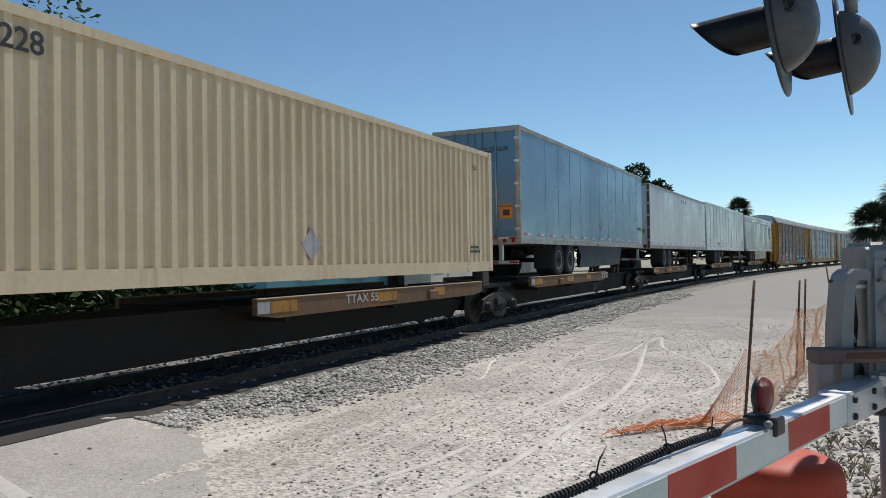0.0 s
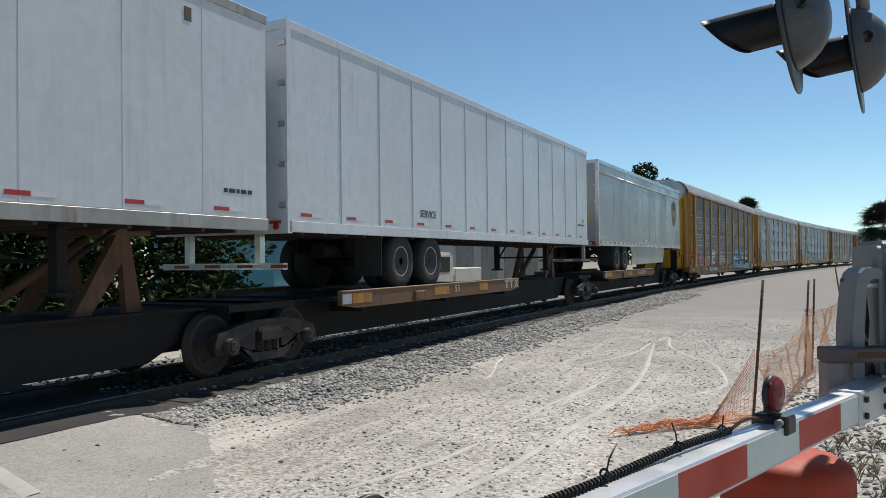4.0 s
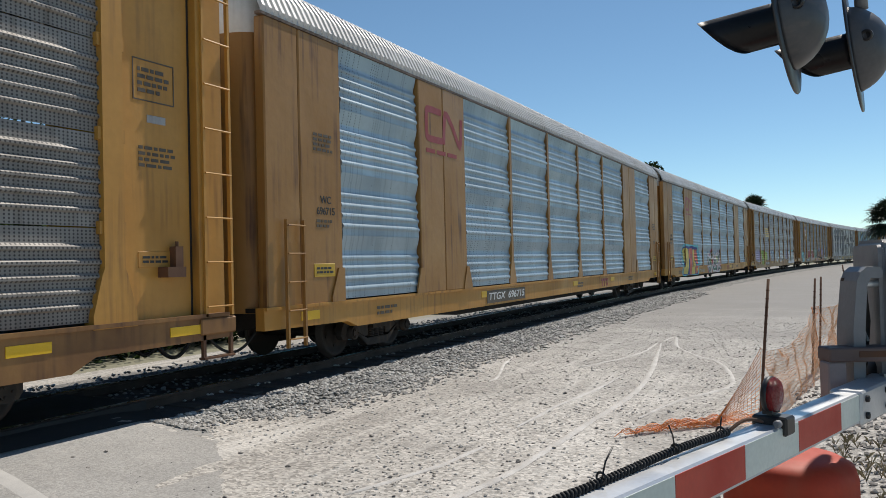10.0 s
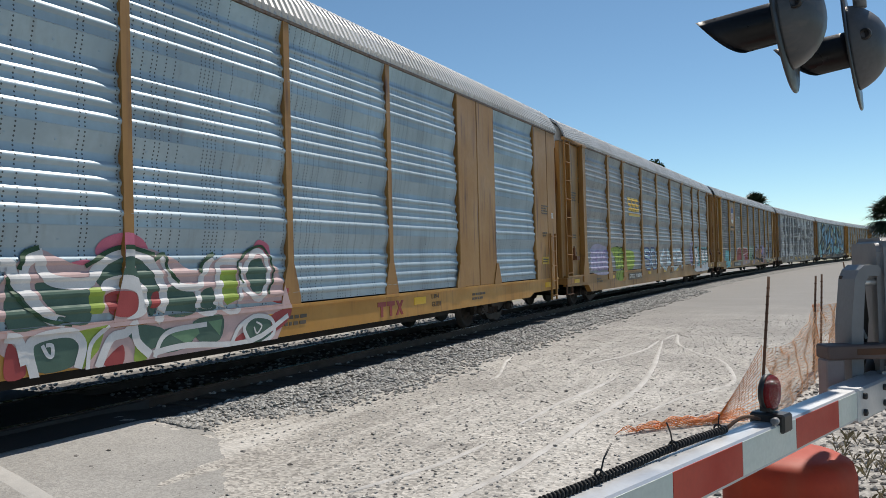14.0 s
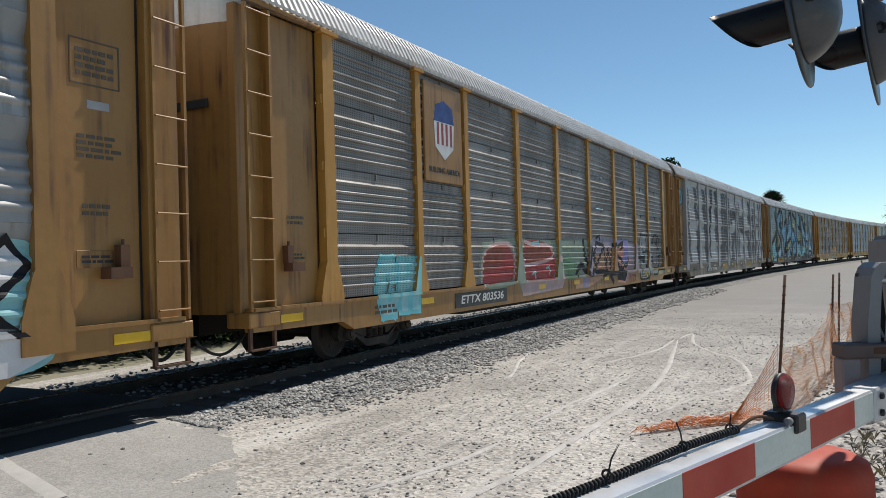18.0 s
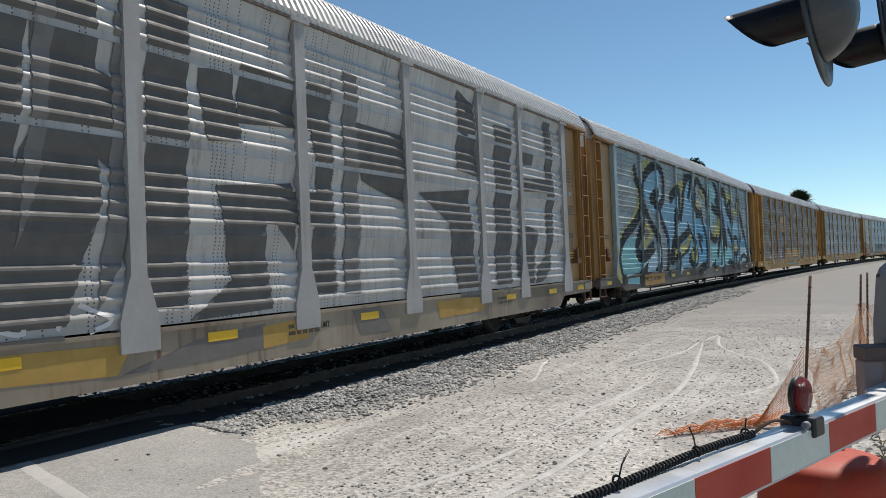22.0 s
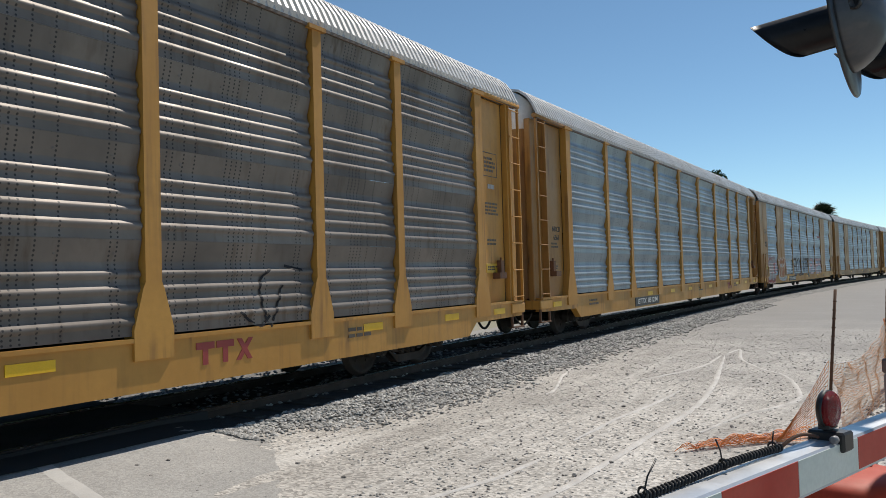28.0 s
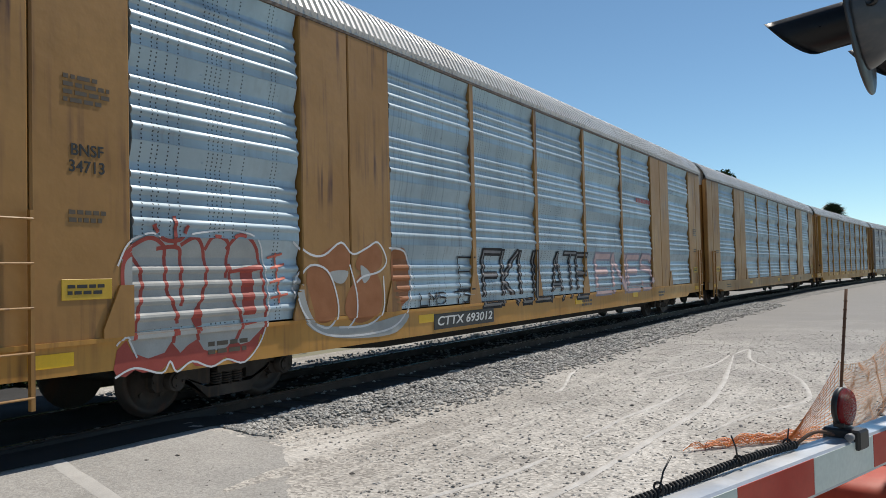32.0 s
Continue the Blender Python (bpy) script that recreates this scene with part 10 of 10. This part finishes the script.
mast = thing("signal_mast", "grey steel signal mast of the crossing", "mast", m=Matrix.Translation((0.39, 4.10, 0)))
bm = tube(bmesh.new(), (0, 0, -0.2), (0, 0, 3.7), 0.057, n=24)
part("pole", bm, pale_paint, mast)
part("junction_collar", tube(bmesh.new(), (0, 0, 2.0), (0, 0, 2.14), 0.072, n=24), grey_paint, mast)
part("foundation", cbox(-0.2, 0.2, -0.2, 0.2, -0.28, -0.02, 0.02), asphalt_old, mast)


def flashing_light(x, y, z):
    """Crossing light seen from behind: thin round background, deep bowl behind it, cutaway hood before it."""
    m = Matrix(((-0.994, 0.105, 0, x), (0.105, 0.994, 0, y), (0, 0, 1, z), (0, 0, 0, 1)))
    m = m @ Matrix(((0, 0, 1, 0), (1, 0, 0, 0), (0, 1, 0, 0), (0, 0, 0, 1))) @ pose(0, 0, 0, 6.0, 0, 0)
    light = thing("crossing_light", "black hooded crossing light seen from behind", "signal light", "crossing lights", m=m)
    # local z points along the beam, x across, y up
    one = Matrix.Identity(4)
    part("background", lathe(bmesh.new(), [(0.09, 0.010), (0.325, 0.010), (0.328, 0.005), (0.325, 0.0), (0.09, 0.0)], one, 56), signal_black, light)
    part("housing", lathe(bmesh.new(), [(0.222, 0.002), (0.220, -0.012), (0.208, -0.043), (0.188, -0.077), (0.160, -0.109), (0.124, -0.137), (0.084, -0.156), (0.043, -0.166), (0.01, -0.169)], one, 44), signal_grey, light)
    bm = bmesh.new()
    n, rings = 40, []
    for j in range(9):
        row = []
        for i in range(n + 1):
            a = radians(-88) + radians(356) * i / n
            reach = 0.155 + 0.215 * (math.sin(a) * 0.5 + 0.5) ** 0.62
            r = 0.093 + 0.003 * j / 8
            row.append(bm.verts.new((r * math.cos(a), r * math.sin(a), 0.010 + reach * j / 8)))
        rings.append(row)
    for p, q in zip(rings, rings[1:]):
        for i in range(n):
            bm.faces.new((p[i], p[i + 1], q[i + 1], q[i])).smooth = True
    bmesh.ops.solidify(bm, geom=bm.faces[:], thickness=0.004)
    part("hood", bm, signal_black, light)
    part("lens", lathe(bmesh.new(), [(0.088, 0.006), (0.082, 0.02), (0.05, 0.03), (0.01, 0.034)], one, 32), red_lens, light)
    part("peep_sight", lathe(bmesh.new(), [(0.028, 0), (0.028, 0.020), (0.017, 0.022), (0.017, 0.006)], Matrix.Translation((-0.186, 0.012, -0.075)) @ Matrix.Rotation(radians(-75), 4, "Y"), 16), plain_black, light)
    bm = bmesh.new()
    tube(bm, (0, 0.20, -0.06), (0, 0.36, -0.07), 0.032, n=12)
    box(bm, -0.05, 0.05, 0.27, 0.36, -0.12, -0.03)
    part("clamp", bm, grey_paint, light)
    return light


c1, c2 = Vector((-0.125, 3.79, 2.64)), Vector((0.165, 4.60, 2.66))
flashing_light(*c1)
flashing_light(*c2)
bm = bmesh.new()
tube(bm, (c1.x + 0.10, c1.y - 0.03, 3.03), (c2.x + 0.10, c2.y - 0.03, 3.03), 0.03, n=12)
tube(bm, ((c1.x + c2.x) / 2 + 0.10, (c1.y + c2.y) / 2, 3.03), (0.39, 4.10, 3.03), 0.03, n=12)
tagged(part("light_crossarm", bm, grey_paint), "grey pipe crossarm that carries the crossing lights", "crossarm")

# ---- orange barrel, fence posts and net ----
barrel = thing("traffic_barrel", "faded orange plastic traffic barrel under the gate arm", "barrel", m=Matrix.Translation((-0.16, 3.55, height(0, 3.55))))
bm = lathe(bmesh.new(), [(0.31, 0.0), (0.31, 0.24), (0.295, 0.25), (0.29, 0.49), (0.278, 0.50), (0.275, 0.75), (0.262, 0.76), (0.26, 0.96), (0.245, 1.01), (0.20, 1.035), (0.12, 1.045), (0.02, 1.045)], Matrix.Identity(4), 40)
part("body", bm, orange_plastic, barrel)
part("base_ring", lathe(bmesh.new(), [(0.36, 0.0), (0.37, 0.04), (0.30, 0.09), (0.29, 0.09)], Matrix.Identity(4), 32), rubber, barrel)
part("handle", tube(bmesh.new(), (-0.07, 0.1, 1.05), (0.07, 0.1, 1.05), 0.012, n=10), orange_plastic, barrel)
# black patch wrapped round part of the barrel's side
bm = bmesh.new()
vs = []
for j in range(9):
    a = radians(-70 + 8 * j)
    vs.append([bm.verts.new((0.279 * math.cos(a), 0.279 * math.sin(a), z)) for z in (0.55, 0.72)])
for p, q in zip(vs, vs[1:]):
    bm.faces.new((p[0], q[0], q[1], p[1]))
part("black_label", bm, plain_black, barrel)

POSTS = [((-0.73, 9.42), (-0.60, 9.57), 1.62), ((-0.26, 13.6), (-0.18, 13.7), 1.50), ((-0.16, 14.3), (-0.10, 14.4), 1.50), ((0.52, 19.6), (0.30, 19.7), 1.62)]
for (bx, by), (tx, ty), h in POSTS:
    bm = bmesh.new()
    p, q = Vector((bx, by, height(bx, by) - 0.1)), Vector((tx, ty, height(bx, by) + h))
    tube(bm, p, q, 0.016, n=8)
    for i in range(16):
        c = p.lerp(q, 0.1 + 0.055 * i)
        tube(bm, c - Vector((0, 0, 0.006)), c + Vector((0, 0, 0.006)), 0.020, n=6)
    tagged(part("fence_post", bm, rusty), "rusty studded steel fence post, a little crooked", "post", "fence posts")


def net(name, way, nu, nv, label, thick=1.0, material=net_orange, cross=0.65):
    """Orange plastic net. way(u, v) gives a point; strands along u and v."""
    bm = bmesh.new()
    g = [[way(i / nu, j / nv) for i in range(nu + 1)] for j in range(nv + 1)]
    for j in range(nv + 1):
        for i in range(nu + 1):
            if i < nu:
                tube(bm, g[j][i], g[j][i + 1], 0.0034 * thick, n=3, caps=False)
            if j < nv:
                tube(bm, g[j][i], g[j + 1][i], 0.0034 * thick * cross, n=3, caps=False)
    return tagged(part(name, bm, material), label, "net", kind="stuff")


def net_heap(u, v):
    """The slack end of the net, lying in folds on the gravel."""
    x = -0.95 - 0.95 * u + 0.55 * (v - 0.5) * (1 - 0.4 * u)
    y = 9.35 - 0.95 * u + 0.75 * (v - 0.4) * (1 - 0.35 * u)
    w = 0.05 * noise.noise(Vector((u * 9, v * 4, 1)))
    fold = 0.13 * abs(noise.noise(Vector((u * 5, v * 3, 6)))) + 0.10 * max(0.0, 1 - abs(v - 0.55) * 5) * (1 - 0.6 * u)
    return Vector((x + w, y + w, height(x, y) + 0.012 + fold))


def net_curtain(u, v):
    """Pulled up to the first post, hanging in a slanting curtain."""
    top = 0.07 + 0.76 * (1 - u) ** 1.15
    sag = 0.05 * math.sin(u * 9 + v * 5) + 0.03 * noise.noise(Vector((u * 6, v * 6, 3)))
    x, y = -0.69 - 0.46 * u - 0.05 * (1 - v) + 0.4 * sag * u, 9.47 - 0.34 * u - 0.06 * (1 - v)
    return Vector((x, y, height(x, y) + 0.02 + top * v + 0.5 * sag * v * u))


def net_between(u, v):
    """Sagging from the first post to the middle posts."""
    x, y = -0.68 + 0.46 * u, 9.5 + 4.1 * u
    top = 0.80 + 0.2 * u - 0.22 * math.sin(math.pi * u)
    w = 0.05 * noise.noise(Vector((u * 8, v * 4, 1)))
    return Vector((x + w + 0.12 * (1 - v), y + w, height(x, y) + 0.012 + top * v))


def net_far(u, v):
    x = float(np.interp(u, (0, 0.4, 1), (-0.22, 0.10, 0.72)))
    y = float(np.interp(u, (0, 0.4, 1), (13.6, 17.0, 24.0)))
    w = 0.06 * noise.noise(Vector((u * 11, v * 3, 9)))
    return Vector((x + w + 0.25 * (1 - v) * math.sin(u * 9), y + w, height(x, y) + 0.02 + (0.98 - 0.15 * math.sin(u * 3.1)) * v))


net("fence_net", net_heap, 46, 16, "heaped end of an orange plastic safety net", 1.0, cross=0.7)
net("fence_net", net_curtain, 12, 16, "orange plastic safety net hung on a post", 1.1, cross=0.6)
net("fence_net", net_between, 84, 15, "sun-bleached orange net sagging between the posts", 0.8, net_pale, 0.9)
net("fence_net", net_far, 110, 14, "sun-bleached orange net along the lot", 0.75, net_pale, 0.9)
# the net drawn in round the middle posts
net("net_bundle", lambda u, v: Vector((-0.21 + 0.10 * (v - 0.5) * (0.5 + abs(u - 0.6)) + 0.02 * math.sin(9 * u + 5 * v), 13.95 + 0.5 * (v - 0.5) * (0.4 + abs(u - 0.6)), height(-0.2, 14) + 0.05 + 0.98 * u)), 26, 12, "orange net gathered round the middle posts")


# ---- trees and distance ----
def leaf_cloud(name, blobs, count, size, material, seed, parent, label=""):
    """Many small leaves in uneven clumps. blobs: (centre, radius)."""
    rnd = random.Random(seed)
    vs, fs = [], []
    total = sum(r ** 2 for _, r in blobs)
    for c, r in blobs:
        n = max(30, int(count * r * r / total))
        for i in range(n):
            d = Vector((rnd.gauss(0, 1), rnd.gauss(0, 1), rnd.gauss(0, 1))).normalized() * r * rnd.uniform(0.35, 1.05) ** 0.6
            if noise.noise((c + d) * (1.6 / max(r, 0.6))) < -0.12:
                continue
            p = c + Vector((d.x, d.y, d.z * 0.8))
            a = Vector((rnd.gauss(0, 1), rnd.gauss(0, 1), rnd.gauss(0, 0.6))).normalized() * size * rnd.uniform(0.5, 1.2)
            b = a.cross(Vector((rnd.gauss(0, 1), rnd.gauss(0, 1), rnd.gauss(0, 1)))).normalized() * size * rnd.uniform(0.25, 0.5)
            k = len(vs)
            vs += [p - a, p + b, p + a, p - b]
            fs.append((k, k + 1, k + 2, k + 3))
    me = bpy.data.meshes.new(name)
    me.from_pydata([tuple(v) for v in vs], [], fs)
    me.materials.append(material)
    ob = new(name, me)
    ob.parent = parent
    return tagged(ob, label)


def limb(bm, a, b, r0, r1, bend, rnd):
    pts = [a.lerp(b, t) + Vector((rnd.uniform(-1, 1), rnd.uniform(-1, 1), 0)) * bend * math.sin(math.pi * t) for t in (0, 0.25, 0.5, 0.75, 1)]
    for i, (p, q) in enumerate(zip(pts, pts[1:])):
        tube(bm, p, q, r0 + (r1 - r0) * i / 4, r0 + (r1 - r0) * (i + 1) / 4, 8)


def tree(x, y, h, spread, seed, label, material, leaves=2600, size=0.16, low=0.25, z=GROUND):
    rnd = random.Random(seed)
    t = thing("tree", label, "tree", "trees behind the line", m=Matrix.Translation((x, y, z)))
    bm = bmesh.new()
    fork = Vector((0, 0, h * (low + 0.12)))
    limb(bm, Vector((0, 0, -0.2)), fork, 0.03 * h, 0.02 * h, 0.1, rnd)
    blobs = []
    for i in range(9):
        a = 6.283 * i / 9 + rnd.uniform(-0.3, 0.3)
        d = spread * rnd.uniform(0.35, 0.85)
        p = Vector((d * math.cos(a), d * math.sin(a), h * rnd.uniform(low + 0.2, 0.9)))
        limb(bm, fork * rnd.uniform(0.7, 1), p, 0.012 * h, 0.003 * h, 0.25, rnd)
        blobs.append((p, spread * rnd.uniform(0.28, 0.5)))
    top = Vector((0, 0, h * 0.88))
    limb(bm, fork, top, 0.016 * h, 0.003 * h, 0.2, rnd)
    blobs.append((top, spread * 0.4))
    part("trunk", bm, bark, t)
    leaf_cloud("crown", blobs, leaves, size, material, seed, t)
    return t


def palm(x, y, h, r, seed, label, z=GROUND):
    """Sabal palm: a straight trunk and a ball of drooping fan fronds."""
    rnd = random.Random(seed)
    t = thing("palm_tree", label, "palm tree", "palms", m=Matrix.Translation((x, y, z)))
    bm = bmesh.new()
    for i in range(10):
        za, zb = h * i / 10, h * (i + 1) / 10
        tube(bm, (0.03 * math.sin(i), 0, za), (0.03 * math.sin(i + 1), 0, zb), 0.17 + 0.02 * (i % 2), 0.16 + 0.02 * ((i + 1) % 2), 10)
    part("trunk", bm, palm_trunk, t)
    for i in range(64):
        vs, fs = [], []
        az, el = rnd.uniform(0, 6.283), rnd.uniform(-0.75, 1.35)
        d = Vector((math.cos(az) * math.cos(el), math.sin(az) * math.cos(el), math.sin(el)))
        side = d.cross(Vector((0, 0, 1))).normalized()
        up = side.cross(d).normalized()
        hub = d * r * 0.5
        vs += [tuple(Vector((0, 0, h)) + side * 0.015), tuple(Vector((0, 0, h)) - side * 0.015), tuple(Vector((0, 0, h)) + hub - side * 0.012), tuple(Vector((0, 0, h)) + hub + side * 0.012)]
        fs.append((0, 1, 2, 3))
        m = 22
        for j in range(m):
            a = radians(-125 + 250 * j / (m - 1))
            l = r * (0.72 - 0.18 * abs(a) / 2.2) * rnd.uniform(0.85, 1.1)
            way = d * math.cos(a) + side * math.sin(a)
            tip = hub + way * l - Vector((0, 0, 0.22 * l * rnd.uniform(0.4, 1.3)))
            mid = hub + way * l * 0.55 + up * 0.04 * r
            wv = way.cross(up).normalized() * r * 0.028
            b = len(vs)
            for p in (hub, mid + wv, tip, mid - wv):
                vs.append(tuple(Vector((0, 0, h)) + p))
            fs.append((b, b + 1, b + 2, b + 3))
        me = bpy.data.meshes.new("frond")
        me.from_pydata(vs, [], fs)
        me.materials.append(leaf_palm)
        again("frond", me, t)
    return t


palm(5.2, 80, 4.4, 2.3, 21, "sabal palm with a round dark green crown")
palm(7.6, 78, 6.8, 2.2, 22, "tall sabal palm beside the lot")
palm(7.4, 84, 5.6, 2.1, 23, "sabal palm with ragged dark fronds")
tree(-24.0, 121.5, 16.8, 5.0, 31, "tall broad tree behind the train", leaf_dark, 9000, 0.4, 0.3)
tree(-28.5, 124, 15.2, 4.6, 32, "dark leafy tree behind the train", leaf_dark, 7000, 0.4, 0.3)
palm(-9.8, 127.5, 8.9, 2.1, 24, "far sabal palm rising behind the train")
tree(-17.0, 13.6, 8.9, 2.8, 33, "thin-leaved tree behind the train", leaf_mid, 3200, 0.11, 0.2)
rnd = random.Random(17)
for i, (x, y, h, sp, mt) in enumerate([(-15.5, 8.5, 3.9, 2.0, leaf_mid), (-17.5, 12.5, 4.4, 2.4, leaf_mid), (-16.0, 16.0, 4.4, 2.3, leaf_dark), (-19.5, 5.0, 4.0, 2.4, leaf_mid), (-19, 30, 4.6, 2.6, leaf_dark), (-22, 47, 5.0, 3.0, leaf_mid), (-20, 60, 5.0, 3.0, leaf_dark)]):
    tree(x, y, h, sp, 40 + i, "dense dark shrub behind the line" if mt is leaf_dark else "sunlit yellow-green shrub behind the line", mt, 3600, 0.13, 0.02)
palm(-15.2, 11.0, 2.2, 1.1, 25, "small bright palm among the shrubs")

# low buildings and a parked truck behind the line
shed = thing("workshop", "pale cyan workshop with a flat roof behind the line", "building", m=pose(-19.7, 23.4, GROUND, 0, 0, -4))
part("wall", cbox(-3, 3, -1.6, 6.5, 0, 3.9, 0.02), wall_cyan, shed)
part("roof", cbox(-3.2, 3.2, -1.8, 6.7, 3.9, 4.05, 0.02), wall_white, shed)
for y in (0.2, 3.2):
    w = part("window", cbox(2.99, 3.03, y, y + 1.1, 1.3, 2.3, 0.01), plain_black, shed)
    part("window_frame", box(bmesh.new(), 3.02, 3.05, y - 0.06, y + 1.16, 1.22, 1.30), wall_white, w)
hall = thing("store_hall", "low white hall far behind the line", "building", m=pose(-21, 42, GROUND, 0, 0, -4))
part("wall", cbox(-4, 4, -5, 11, 0, 3.4, 0.02), wall_white, hall)
part("roof", cbox(-4.3, 4.3, -5.3, 11.3, 3.4, 3.6, 0.02), alloy, hall)
for i in range(5):
    part("roller_door", cbox(3.98, 4.04, -4.2 + 3 * i, -2.2 + 3 * i, 0.05, 2.6, 0.01), pale_paint, hall)
truck = thing("parked_truck", "white parked truck behind the line", "truck", m=pose(-15.5, 31.5, GROUND, 0, 0, 4))
part("cab", cbox(-1.0, 1.0, -2.4, -0.4, 0.5, 2.2, 0.12, 2), white_paint, truck)
part("bed", cbox(-1.05, 1.05, -0.3, 3.2, 0.6, 1.5, 0.04), white_paint, truck)
part("windscreen", cbox(0.99, 1.02, -2.0, -0.9, 1.35, 2.0, 0.01), plain_black, truck)
for y in (-1.6, 2.2):
    part("wheel", lathe(bmesh.new(), [(0.2, -0.1), (0.42, -0.1), (0.42, 0.1), (0.2, 0.12)], Matrix.Translation((0.95, y, 0.42)) @ Matrix.Rotation(radians(90), 4, "Y"), 20), rubber, truck)

# far wood line
blobs = []
rnd = random.Random(5)
for i in range(150):
    a = radians(rnd.uniform(-75, 75))
    d = rnd.uniform(330, 420)
    blobs.append((Vector((d * math.sin(a), d * math.cos(a), rnd.uniform(1.5, 4))), rnd.uniform(4, 7)))
wood = leaf_cloud("far_wood", blobs, 26000, 1.1, leaf_dark, 6, None)
tagged(wood, "distant low belt of dark trees", "wood", kind="stuff")


# the dense belt of scrub just beyond the track
rnd = random.Random(8)
blobs = []
for i in range(46):
    y = 4.0 + 12.5 * i / 45
    blobs.append((Vector((-14.2 + rnd.uniform(-0.7, 0.7), y, GROUND + rnd.uniform(0.4, 0.9))), rnd.uniform(0.7, 1.1)))
    blobs.append((Vector((-14.8 + rnd.uniform(-0.7, 0.7), y, GROUND + rnd.uniform(1.6, 2.6))), rnd.uniform(0.7, 1.2)))
belt = leaf_cloud("shrub_belt", blobs, 30000, 0.13, leaf_dark, 9, None)
tagged(belt, "dense dark green scrub behind the line", "shrubs", kind="stuff")


# ---- what moves ----
def motions():
    times = [0.5 * i for i in range(65)]
    for ob, s, base, lift in MOVING:
        walk(ob, [(t, car_pose(s - run(t), base) @ lift) for t in times])
    for ob, s, base, at, r in WHEELS:
        near = [i / 30 for i in range(0, 961) if -14 < s + at.y - run(i / 30) < 42]
        keys = sorted(set([0.0] + near + [32.0]))
        rows, roll, last = [], 0.0, None
        for t in keys:
            if last is not None and t - last < 0.05:
                roll += (run(t) - run(last)) / r
            last = t
            rows.append((t, Matrix.Translation(at) @ Matrix.Rotation(roll, 4, "X")))
        walk(ob, rows)


motions()
